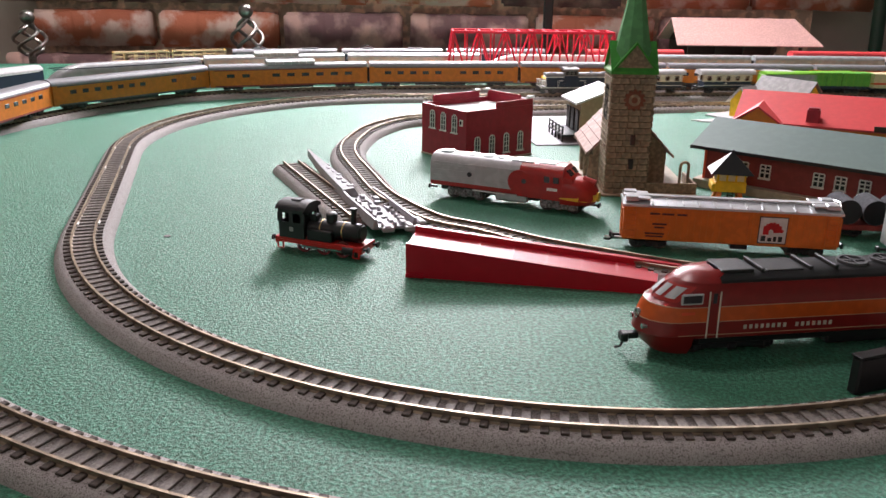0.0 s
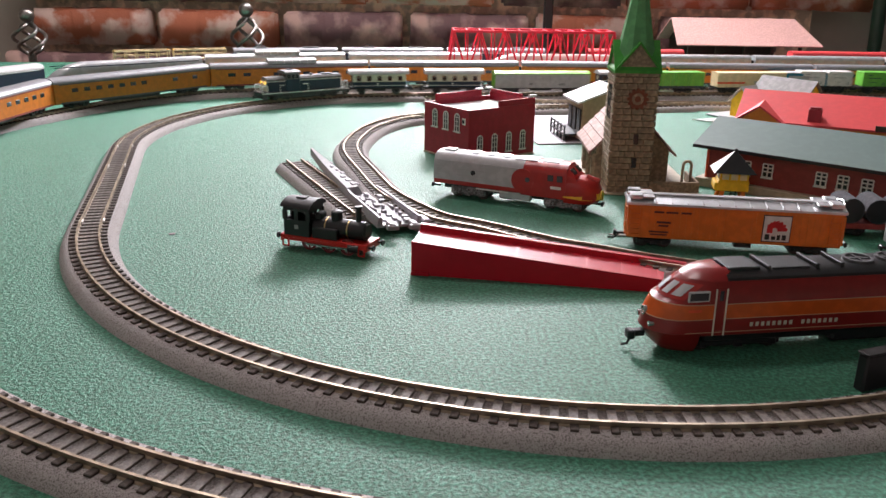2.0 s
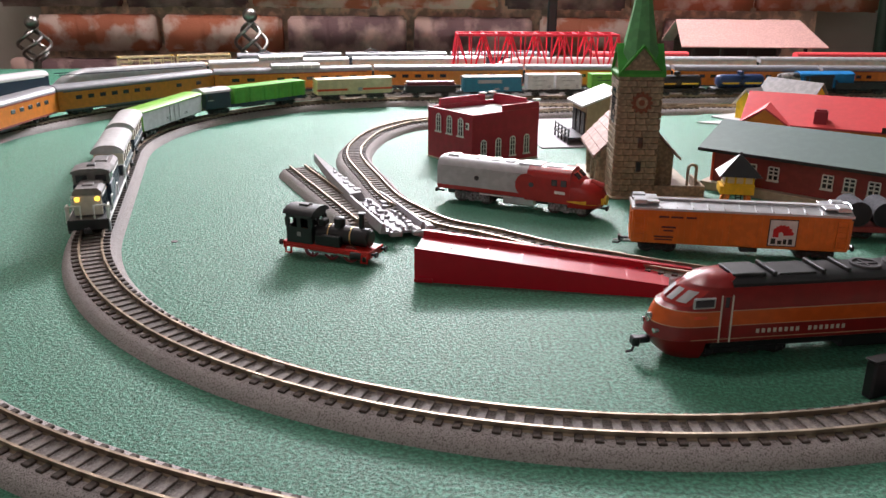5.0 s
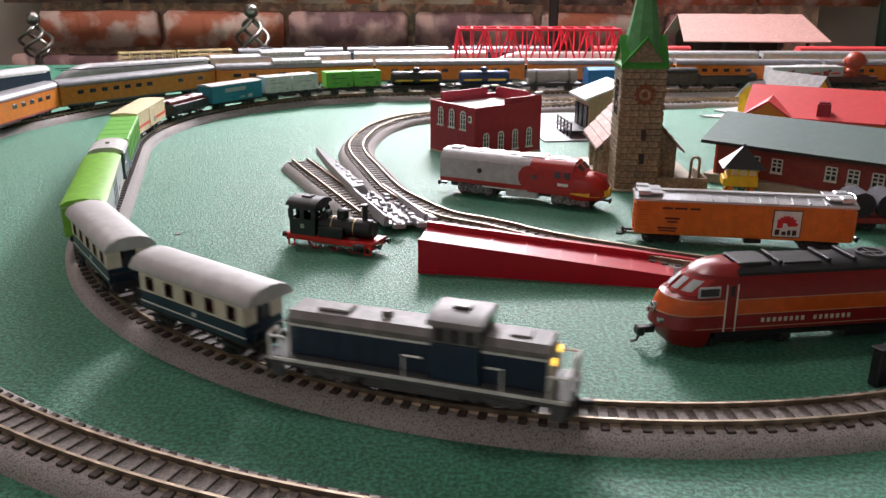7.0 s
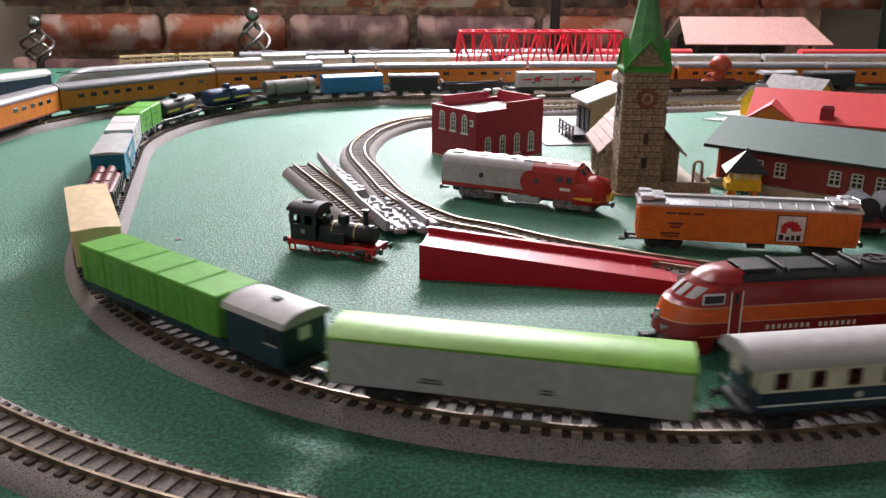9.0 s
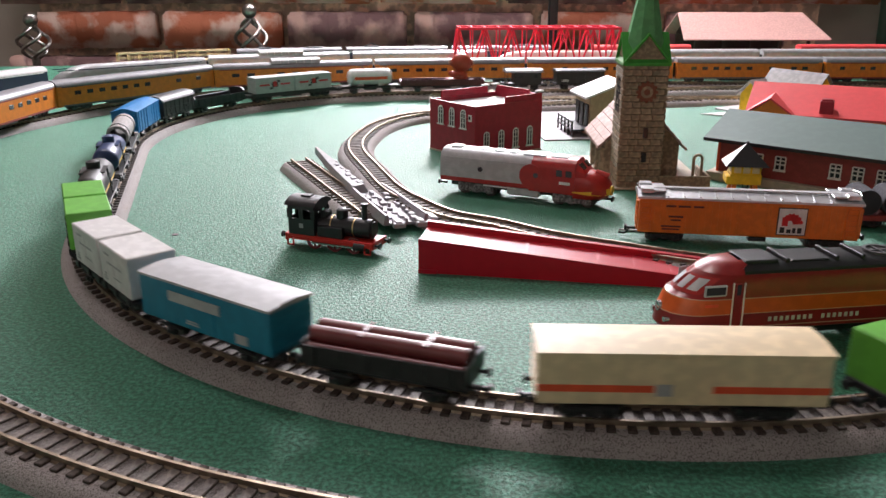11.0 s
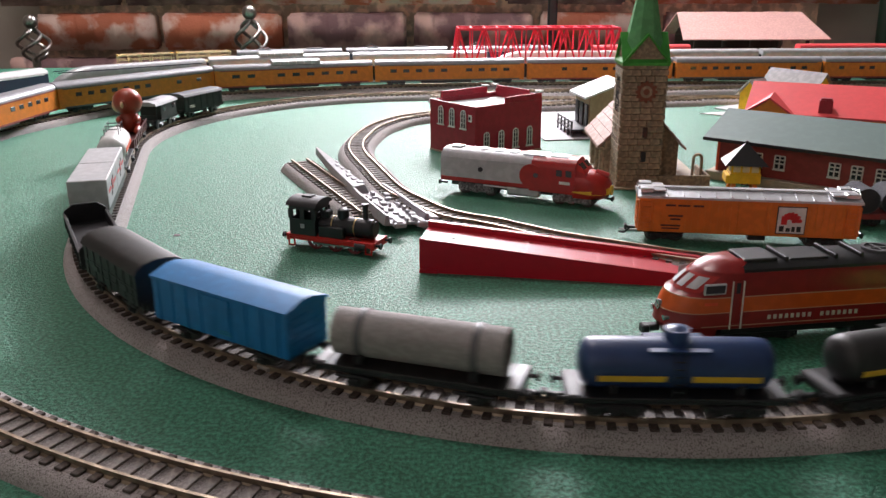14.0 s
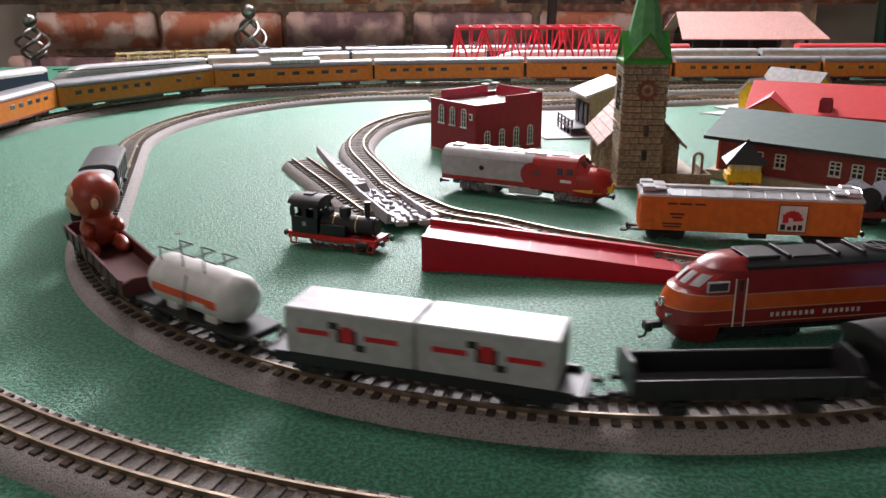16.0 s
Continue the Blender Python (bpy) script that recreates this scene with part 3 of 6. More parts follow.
def boxcar(name, label, centre, L, material, roof, h=0.0150, w=0.0180, rise=0.0012, bogied=False, stripe=None, ribs=0, marks=None):
    v = vehicle(name, label, centre, L)
    underframe(v, L - 0.002, bogied, 0.0145, 0.0054, 0.0014, 0.62)
    body = part("body", Shape().box(0, 0, 0.0064, L, w, h, 0.0004), material, v)
    z = 0.0064 + h
    part("roof", Shape().loft([(-w / 2 - 0.0003, z - 0.0008), (w / 2 + 0.0003, z - 0.0008), (w / 2 + 0.0003, z), (w * 0.1, z + rise), (-w * 0.1, z + rise), (-w / 2 - 0.0003, z)], -L / 2 - 0.0003, L / 2 + 0.0003), roof, v, "", 20)
    if stripe:
        part("stripe", Shape().box(0, -w / 2, 0.0102, L, 0.0003, 0.0020).box(0, w / 2, 0.0102, L, 0.0003, 0.0020), stripe, body, "orange red stripe")
    if ribs:
        r = Shape()
        for i in range(ribs):
            x = -L / 2 + L * (i + 0.5) / ribs
            r.box(x, -w / 2, 0.0066, 0.0005, 0.0007, h - 0.001).box(x, w / 2, 0.0066, 0.0005, 0.0007, h - 0.001)
        part("ribs", r, material, body)
    for y in (-1, 1):
        part("door", Shape().box(0, y * (w / 2 + 0.0001), 0.0068, L * 0.2, 0.0005, h - 0.0016, 0.0001), material, body)
        if marks == "panel":
            part("name_panel", Shape().box(y * 0.003, y * (w / 2 + 0.0005), 0.0148, 0.024, 0.0002, 0.0034), "grey_light", body, "pale name panel")
            part("small_panel", Shape().box(-y * 0.014 if y > 0 else 0.018, y * (w / 2 + 0.0004), 0.0078, 0.005, 0.0002, 0.003), "grey_light", body, "small pale panel")
            lettering(body, -0.004, y * (w / 2 + 0.0006), 0.0086, 0.006, 0.0005, "grey_light", 2)
        elif marks == "crest":
            part("crest", Shape().box(-0.005, y * (w / 2 + 0.0005), 0.0094, 0.0042, 0.0002, 0.0034), "grey", body, "small grey crest")
        elif marks == "tiny":
            lettering(body, 0.004, y * (w / 2 + 0.0005), 0.0085, 0.006, 0.0005, "teal", 2)
    for k in (-1, 1):
        e = Shape()
        for i in range(5):
            e.box(k * (L / 2 + 0.0001), 0, 0.0078 + 0.0026 * i, 0.0005, w * 0.86, 0.0005)
        part("end_ribs", e, material, body)
    return v


def log_wagon():
    v = vehicle("open_wagon", "dark model open wagon loaded with maroon pipes", 0.3460, 0.050)
    L = 0.050
    underframe(v, 0.049, False, 0.0145)
    s = Shape()
    for y in (-0.0080, 0.0080):
        s.box(0, y, 0.0070, L, 0.0008, 0.0058, 0.0002)
        for i in range(6):
            s.box(-L / 2 + L * (i + 0.5) / 6, y * 1.05, 0.0070, 0.0010, 0.0008, 0.0058)
    for k in (-1, 1):
        s.box(k * L / 2, 0, 0.0070, 0.0008, 0.0165, 0.0066, 0.0002)
    part("sides", s, "black_soft", v, "black slatted wagon sides")
    part("floor", Shape().box(0, 0, 0.0068, L - 0.001, 0.0155, 0.0006), "black", v)
    for y, z in ((-0.0050, 0.0102), (0.0, 0.0102), (0.0050, 0.0102), (-0.0026, 0.0142), (0.0026, 0.0142)):
        part("pipe", Shape().tube((-0.0240, y, z), (0.0240, y, z), 0.0025, 0.0018, 18), "maroon", v, "maroon pipe")
    part("strap", Shape().box(-0.008, 0, 0.0162, 0.0008, 0.0105, 0.0006).box(0.012, 0, 0.0162, 0.0008, 0.0105, 0.0006), "maroon", v)


def container_flat(name, label, centre, material, marks):
    v = vehicle(name, label, centre, 0.060)
    underframe(v, 0.060, False, 0.0150, 0.0054, 0.0018)
    sl = Shape()
    for y in (-0.0080, 0.0080):
        sl.box(0, y, 0.0060, 0.060, 0.0010, 0.0016)
        for x in (-0.026, -0.014, -0.003, 0.003, 0.014, 0.026):
            sl.box(x, y * 1.08, 0.0058, 0.0034, 0.0014, 0.0026, 0.0003)
    part("side_sill", sl, "black", v, "black side sills with stake pockets")
    for k in (-1, 1):
        c = part("container", Shape().box(k * 0.0146, 0, 0.0080, 0.0270, 0.0172, 0.0150, 0.0004), material, v)
        for y in (-1, 1):
            lettering(c, k * 0.0146 - y * -0.006, y * 0.0087, 0.0196, 0.0050, 0.0008, marks, 1)
            lettering(c, k * 0.0146 + 0.0005, y * 0.0087, 0.0165, 0.0130, 0.0007, marks, 1)
            lettering(c, k * 0.0146 + 0.002, y * 0.0087, 0.0122, 0.0070, 0.0005, marks, 1)
            lettering(c, k * 0.0146 - 0.009, y * 0.0087, 0.0098, 0.0030, 0.0006, marks, 3)
        part("container_seams", Shape().box(k * 0.0146, -0.00865, 0.0086, 0.0003, 0.0003, 0.0138).box(k * 0.0146, 0.00865, 0.0086, 0.0003, 0.0003, 0.0138), material, c)


def tank_wagon(label, centre, material):
    v = vehicle("tank_wagon", label, centre, 0.058)
    underframe(v, 0.058, True, 0.0150, 0.0052, 0.0014, 0.56)
    part("walkway", Shape().box(0, 0, 0.0066, 0.058, 0.0165, 0.0008, 0.0002), "black", v)
    L, zc, r = 0.0522, 0.0142, 0.0070
    prof = [(-L / 2, 0.35), (-L / 2 + 0.0008, 0.72), (-L / 2 + 0.0022, 0.93), (-L / 2 + 0.004, 1.0), (L / 2 - 0.004, 1.0), (L / 2 - 0.0022, 0.93), (L / 2 - 0.0008, 0.72), (L / 2, 0.35)]
    n = 28
    rs = [[(x, r * k * math.cos(2 * math.pi * i / n), zc + r * k * math.sin(2 * math.pi * i / n)) for i in range(n)] for x, k in prof]
    tank = part("tank", Shape().rings(rs), material, v, "", 50)
    st = Shape()
    for y in (-1, 1):
        for x0, x1 in ((-0.0215, -0.0035), (0.0035, 0.0215)):
            a = [math.radians(d) for d in (-22, -17, -12, -7)]
            st.rings([[(x, y * rr * math.cos(q), zc + rr * math.sin(q)) for q in a for rr in ((r + 0.0002),)] + [(x, y * (r - 0.0004) * math.cos(q), zc + (r - 0.0004) * math.sin(q)) for q in reversed(a)] for x in (x0, x1)])
    part("stripe", st, "yellow", tank, "yellow lining stripe")
    part("dome", Shape().cyl((0, 0, zc + r - 0.001), (0, 0, zc + r + 0.0030), 0.0034, 20).cyl((0, 0, zc + r + 0.003), (0, 0, zc + r + 0.0037), 0.0027, 20, 0.0015), material, tank, "filler dome")
    pl = Shape().box(0, -0.0046, zc + r - 0.0016, 0.016, 0.0030, 0.0005).box(0, 0.0046, zc + r - 0.0016, 0.016, 0.0030, 0.0005)
    for x in (-0.0075, 0.0075):
        pl.box(x, 0, zc + r - 0.0016, 0.001, 0.012, 0.0005)
    part("catwalk", pl, material, tank)
    ld = Shape()
    for y in (-1, 1):
        for x in (-0.0012, 0.0012):
            ld.cyl((x, y * 0.0077, 0.0070), (x, y * 0.0063, zc + r - 0.001), 0.00028, 6)
        for i in range(5):
            ld.cyl((-0.0012, y * 0.0076, 0.009 + i * 0.0022), (0.0012, y * 0.0076, 0.009 + i * 0.0022), 0.00022, 6)
    part("ladder", ld, "black", tank, "black ladder")
    sd = Shape()
    for x in (-0.017, 0.017):
        sd.box(x, 0, 0.0070, 0.0024, 0.0120, 0.0030, 0.0003)
    part("saddle", sd, "black", v)
    for k in (-1, 1):
        part("end_board", Shape().box(k * 0.0275, 0, 0.0072, 0.003, 0.0150, 0.0007, 0.0002), "grey_dark", v, "dark end platform")


def pipe_wagon():
    v = vehicle("flat_wagon", "black model flat wagon carrying a large grey pipe", -0.0537, 0.060)
    underframe(v, 0.060, False, 0.0155, 0.0054, 0.0018)
    part("deck", Shape().box(0, 0, 0.0070, 0.060, 0.0165, 0.0008, 0.0002), "black_soft", v)
    p = part("pipe", Shape().tube((-0.0255, 0, 0.0152), (0.0255, 0, 0.0152), 0.0069, 0.0052, 30), "concrete", v, "large grey concrete-coloured pipe")
    # dark grey rings carry the shadow of the two grooves round the pipe
    part("pipe_collar", Shape().tube((-0.0182, 0, 0.0152), (-0.0162, 0, 0.0152), 0.0073, 0.0066, 30).tube((0.0162, 0, 0.0152), (0.0182, 0, 0.0152), 0.0073, 0.0066, 30), "grey_dark", p, "dark band painting the shade of a pipe groove")
    for x in (-0.017, 0.017):
        part("cradle", Shape().box(x, -0.005, 0.0076, 0.0022, 0.003, 0.0032, 0.0003).box(x, 0.005, 0.0076, 0.0022, 0.003, 0.0032, 0.0003), "black", v)
    for k in (-1, 1):
        part("end_board", Shape().box(k * 0.0285, 0, 0.0078, 0.0030, 0.0150, 0.0006, 0.0001), "grey_light", v, "pale end platform")


def black_van():
    v = vehicle("covered_van", "black model goods van with a dark arched roof", -0.1825, 0.052)
    L, w = 0.0475, 0.0178
    underframe(v, L, False, 0.0150)
    body = part("body", Shape().loft(arched(w, 0.0066, 0.0180, 0.0012), -L / 2, L / 2), "black_soft", v, "black planked body")
    pk = Shape()
    for y in (-1, 1):
        for i in range(7):
            pk.box(-L / 2 + L * (i + 0.5) / 7, y * w / 2, 0.0068, 0.0007, 0.0007, 0.0112)
        pk.box(0, y * w / 2, 0.0125, L, 0.0005, 0.0004).box(0, y * w / 2, 0.0096, L, 0.0004, 0.0003)
        pk.box(-0.013, y * (w / 2 + 0.0003), 0.0100, 0.006, 0.0003, 0.002).box(0.013, y * (w / 2 + 0.0003), 0.0100, 0.006, 0.0003, 0.002)
    part("framing", pk, "black", body)
    part("roof", Shape().loft([(-0.0095, 0.0180), (0.0095, 0.0180), (0.0086, 0.0200), (0.006, 0.0216), (0.002, 0.0224), (-0.002, 0.0224), (-0.006, 0.0216), (-0.0086, 0.0200)], -L / 2 - 0.0012, L / 2 + 0.0012), "black_soft", v, "dark arched roof", 50)


def gondola(name, label, centre, L, material, high_ends=True):
    v = vehicle(name, label, centre, L)
    underframe(v, L - 0.001, False, 0.0150)
    s = Shape()
    for y in (-0.0085, 0.0085):
        s.box(0, y, 0.0068, L, 0.0008, 0.0058, 0.0002)
        for i in range(8):
            s.box(-L / 2 + L * (i + 0.5) / 8, y * 1.06, 0.0068, 0.0009, 0.0007, 0.0056)
        s.box(0, y * 1.05, 0.0122, L, 0.0007, 0.0005)
    part("sides", s, material, v, "low wagon sides with posts")
    for k in (-1, 1):
        h = 0.0096 if high_ends else 0.006
        part("end_board", Shape().loft([(-0.0088, 0.0068), (0.0088, 0.0068), (0.0088, 0.0068 + h * 0.72), (0.0050, 0.0068 + h), (-0.0050, 0.0068 + h), (-0.0088, 0.0068 + h * 0.72)], k * L / 2 - 0.0006, k * L / 2 + 0.0006), material, v, "raised end board")
    part("floor", Shape().box(0, 0, 0.0066, L - 0.001, 0.0165, 0.0007), material, v)
    return v


def logo_containers():
    v = vehicle("container_wagon", "black model flat wagon with two light grey containers", -0.3288, 0.094)
    underframe(v, 0.094, True, 0.0150, 0.0052, 0.0018, 0.66)
    part("side_sill", Shape().box(0, -0.0082, 0.0050, 0.088, 0.001, 0.0034).box(0, 0.0082, 0.0050, 0.088, 0.001, 0.0034), "black", v)
    for k in (-1, 1):
        c = part("container", Shape().box(k * 0.0202, 0, 0.0082, 0.0396, 0.0176, 0.0145, 0.0004), "grey_light", v, "light grey container with a red emblem")
        for y in (-1, 1):
            x = k * 0.0205
            part("emblem", Shape().box(x, y * 0.0089, 0.0136, 0.0062, 0.0002, 0.0042).box(x - 0.004, y * 0.0089, 0.0176, 0.003, 0.0002, 0.002).box(x + 0.004, y * 0.0089, 0.0116, 0.003, 0.0002, 0.002), "black", c, "dark square emblem")
            part("emblem_mark", Shape().box(x, y * 0.0090, 0.0140, 0.0036, 0.0002, 0.0046), "red", c, "red emblem stroke")
            lettering(c, x - 0.0105, y * 0.0089, 0.0150, 0.010, 0.0016, "red", 1)
            lettering(c, x + 0.0105, y * 0.0089, 0.0150, 0.010, 0.0016, "red", 1)


def white_tank():
    v = vehicle("tank_wagon", "white model tank wagon with an orange red stripe and wire railings", -0.4120, 0.056)
    underframe(v, 0.056, False, 0.0150)
    part("deck", Shape().box(0, 0, 0.0068, 0.056, 0.0160, 0.0008, 0.0002), "black", v)
    zc, r, n = 0.0158, 0.0082, 30
    prof = [(-0.0222, 0.3), (-0.0216, 0.65), (-0.020, 0.88), (-0.0176, 0.985), (-0.0156, 1.0), (0.0156, 1.0), (0.0176, 0.985), (0.020, 0.88), (0.0216, 0.65), (0.0222, 0.3)]
    tank = part("tank", Shape().rings([[(x, r * k * math.cos(2 * math.pi * i / n), zc + r * k * math.sin(2 * math.pi * i / n)) for i in range(n)] for x, k in prof]), "white", v, "white rounded tank", 50)
    st = Shape()
    for y in (-1, 1):
        a = [math.radians(d) for d in (-14, -7, 0, 6)]
        st.rings([[(x, y * (r + 0.00015) * math.cos(q), zc + (r + 0.00015) * math.sin(q)) for q in a] + [(x, y * (r - 0.0004) * math.cos(q), zc + (r - 0.0004) * math.sin(q)) for q in reversed(a)] for x in (-0.0165, 0.0165)])
    part("stripe", st, "orange_stripe", tank, "orange red stripe")
    lettering(tank, 0.008, -0.0083, 0.0132, 0.006, 0.0016, "white", 1)
    w = Shape()
    for x0 in (-0.016, -0.004, 0.007):
        w.wire([(x0, -0.004, zc + r - 0.001), (x0, -0.004, zc + r + 0.0035), (x0 + 0.0065, -0.004, zc + r + 0.0035), (x0 + 0.0065, 0.004, zc + r + 0.0035), (x0, 0.004, zc + r + 0.0035), (x0, 0.004, zc + r - 0.001)], 0.0003, 6)
    w.wire([(0.001, -0.0085, 0.007), (0.001, -0.0085, zc), (0.001, -0.0066, zc + r - 0.002)], 0.0003, 6)
    part("railing", w, "grey_dark", tank, "thin dark wire railing")
    part("saddle", Shape().box(-0.010, 0, 0.0070, 0.006, 0.0120, 0.0034, 0.0006).box(0.010, 0, 0.0070, 0.006, 0.0120, 0.0034, 0.0006), "white", v)


def monkey_wagon():
    v = gondola("open_wagon", "brown model open wagon carrying a seated toy animal figure", -0.4850, 0.084, "brown", False)
    head = Matrix.Translation((-0.020, 0, 0.0285)) @ Matrix.Rotation(radians(-100), 4, "Z")
    f = Shape()
    f.ball(-0.019, 0, 0.0150, 0.0074, 0.0072, 0.0086)
    f.ball(0, 0, 0, 0.0098, 0.0104, 0.0096, 22, 14, head)
    for y in (-1, 1):
        f.ball(-0.0105, y * 0.0058, 0.0098, 0.0078, 0.0030, 0.0032)
        f.ball(-0.0130, y * 0.0060, 0.0170, 0.0056, 0.0024, 0.0028)
        f.ball(0, y * 0.0104, -0.0006, 0.0022, 0.0014, 0.0032, 12, 8, head)
    part("toy_figure", f, "monkey", v, "red-brown vinyl toy figure, seated", 60)
    g = Shape().ball(0.0062, 0, -0.0020, 0.0046, 0.0066, 0.0056, m=head).ball(0.0070, 0, 0.0022, 0.0028, 0.0060, 0.0036, m=head)
    for y in (-1, 1):
        g.ball(0.0006, y * 0.0114, -0.0006, 0.0014, 0.0010, 0.0022, 12, 8, head)
    part("toy_face", g, "skin", v, "plain peach face pad", 60)


def brake_van():
    v = vehicle("brake_van", "small black model brake van with a grey roof", -0.5690, 0.040)
    underframe(v, 0.038, False, 0.0150)
    b = part("body", Shape().box(-0.003, 0, 0.0068, 0.028, 0.0170, 0.0118, 0.0004), "black_soft", v, "black cabin body")
    for k in (-1, 1):
        for x in (-0.011, 0.004):
            part("window", Shape().box(x, k * 0.0086, 0.0132, 0.004, 0.0003, 0.0034, 0.0001), "glass", b)
    e = Shape()
    for y in (-0.0078, 0.0078):
        e.cyl((0.0178, y, 0.0068), (0.0178, y, 0.0186), 0.0005, 8)
    e.box(0.0178, 0, 0.0068, 0.0008, 0.0160, 0.0044, 0.0002)
    part("veranda", e, "black", v, "black open veranda")
    # mid grey puts the whitish gloss of the dark roof into its colour
    part("roof", Shape().loft([(-0.0094, 0.0184), (0.0094, 0.0184), (0.0084, 0.0202), (0.004, 0.0216), (-0.004, 0.0216), (-0.0084, 0.0202)], -0.0185, 0.0195), "grey", v, "grey arched roof", 40)
    # darker rectangle on top of the roof
    part("roof_stain", Shape().box(0.006, 0, 0.0215, 0.009, 0.006, 0.0004, 0.0001), "grey_dark", v)


def rear_van():
    v = vehicle("covered_van", "black model goods van with white line markings", -0.6270, 0.052)
    underframe(v, 0.050, False, 0.0150)
    b = part("body", Shape().box(0, 0, 0.0066, 0.050, 0.0176, 0.0118, 0.0004), "black_soft", v)
    s = Shape()
    for y in (-1, 1):
        for i in range(6):
            s.box(-0.0208 + 0.0083 * i, y * 0.0088, 0.0068, 0.0006, 0.0006, 0.0114)
    part("framing", s, "black", b)
    for y in (-1, 1):
        lettering(b, 0.016, y * 0.0090, 0.0090, 0.007, 0.0007, "lining", 2)
    part("roof", Shape().loft([(-0.0094, 0.0182), (0.0094, 0.0182), (0.0084, 0.0198), (0.004, 0.0208), (-0.004, 0.0208), (-0.0084, 0.0198)], -0.0258, 0.0258), "grey_dark", v, "dark grey roof", 40)


loco()
coach(0.8195)
coach(0.7425)
reefer()
brake_container()
boxcar("box_wagon", "cream model box wagon with an orange red stripe", 0.4253, 0.076, "cream", "cream", stripe="orange_stripe", bogied=True, marks="crest", rise=0.0006)
log_wagon()
boxcar("box_wagon", "teal model box wagon with a pale grey roof and name panel", 0.2832, 0.0600, "teal", "grey_light", marks="panel", rise=0.0008)
container_flat("container_wagon", "black model flat wagon with two white containers", 0.2188, "white", "grey")
container_flat("container_wagon", "black model flat wagon with two bright green containers", 0.1519, "green2", "navy2")
tank_wagon("dark brown-black model tank wagon with a yellow stripe", 0.086, "black_soft")
tank_wagon("dark blue model tank wagon with a yellow stripe", 0.0165, "tankblue")
pipe_wagon()
boxcar("box_wagon", "bright blue ribbed model box wagon", -0.1197, 0.0595, "blue", "blue", ribs=9, marks="tiny", rise=0.0022)
black_van()
gondola("open_wagon", "black model open wagon with raised ends, empty", -0.2415, 0.061, "black")
logo_containers()
white_tank()
monkey_wagon()
brake_van()
rear_van()

# ---- tracks ----
main_track = track("grey ballasted model track with bronzed rails, on green felt", main_line, -1.72, L4 + 1.16, (L2 * 0.35, L4 + 0.02))
branch_line, BRANCH_LEN = spline([(1.75, 0.815), (0.9, 0.812), (0.45, 0.812), (0.25, 0.806), (0.1, 0.802), (0.03, 0.808), (-0.02, 0.8195)])
track("grey ballasted model track branching off along the felt", branch_line, 0, BRANCH_LEN)
joiners(main_line, (L2, L2 + 0.062, L3, L3 + 0.195), main_track)
track("grey ballasted model track looping round the layout, on green felt", outer_line, 0, OUTER_LEN, (OUTER_LEN - 1.17, OUTER_LEN - 0.75))
track("grey ballasted model track curving inside the loop", siding_line, 0, SIDING_LEN, (0.2, 0.86))
track("grey ballasted model track along the back of the layout", back_line, 0, BACK_LEN)
track("grey ballasted model track beside the wall", far_line, 0, FAR_LEN)


# ---- more materials ----
M["brick"] = mat("old_red_brick", (0.62, 0.2, 0.11), 0.85, scale=26, second=(0.86, 0.64, 0.55), vary=0.25, mix=(0.47, 0.6), bump=1.0, bscale=260, each=0.3)
M["brick_dark"] = mat("dark_purple_brick", (0.2, 0.115, 0.12), 0.85, scale=22, second=(0.62, 0.42, 0.37), vary=0.25, mix=(0.45, 0.64), bump=1.0, bscale=260, each=0.28)
M["mortar"] = mat("sandy_mortar", (0.74, 0.55, 0.42), 0.95, vary=0.3, scale=60, bump=1.0, bscale=300)
M["plaster"] = mat("beige_plaster", (0.5, 0.45, 0.39), 0.8, vary=0.05, scale=12, bump=0.2, bscale=200)
M["ceiling"] = mat("white_ceiling", (0.7, 0.69, 0.67), 0.9, vary=0.04, scale=6)
M["carpet"] = mat("brown_carpet", (0.16, 0.12, 0.09), 0.95, vary=0.2, scale=60, bump=0.6, bscale=500)
M["stone"] = mat("tan_stone", (0.31, 0.235, 0.16), 0.8, vary=0.22, scale=420, bump=0.6, bscale=1800, each=0.16)
M["stone_joint"] = mat("stone_joint", (0.23, 0.172, 0.112), 0.9, vary=0.2, scale=500)
M["clock"] = paint("rust_clock", (0.2, 0.06, 0.03), 0.6)
M["spire"] = paint("green_copper_roof", (0.11, 0.33, 0.13), 0.5, vary=0.1)
M["spire_edge"] = paint("bright_green_gable", (0.04, 0.28, 0.03), 0.45)
M["pinktile"] = paint("pinkish_tile_roof", (0.4, 0.24, 0.2), 0.6, vary=0.14)
M["brickred"] = paint("dull_red_wall", (0.34, 0.012, 0.03), 0.5, vary=0.08)
M["shedred"] = paint("brick_red_wall", (0.26, 0.04, 0.035), 0.55, vary=0.1)
M["roofgreen"] = paint("grey_green_roof", (0.105, 0.165, 0.15), 0.6, vary=0.03)
M["beige_base"] = paint("beige_plinth", (0.4, 0.34, 0.25), 0.6)
M["tan"] = paint("tan_wall", (0.42, 0.32, 0.2), 0.6)
M["roofred"] = paint("salmon_red_roof", (0.66, 0.06, 0.065), 0.5, vary=0.03)
M["orangewall"] = paint("orange_wall", (0.72, 0.2, 0.02), 0.5)
M["orange_leg"] = paint("orange_plastic", (0.75, 0.2, 0.02), 0.45)
M["warmyellow"] = paint("yellow_plastic", (0.85, 0.5, 0.02), 0.4)
M["reefer_orange"] = paint("orange_wagon_side", (0.66, 0.16, 0.015), 0.42)
M["coach_orange"] = paint("orange_coach_side", (0.66, 0.19, 0.012), 0.45)
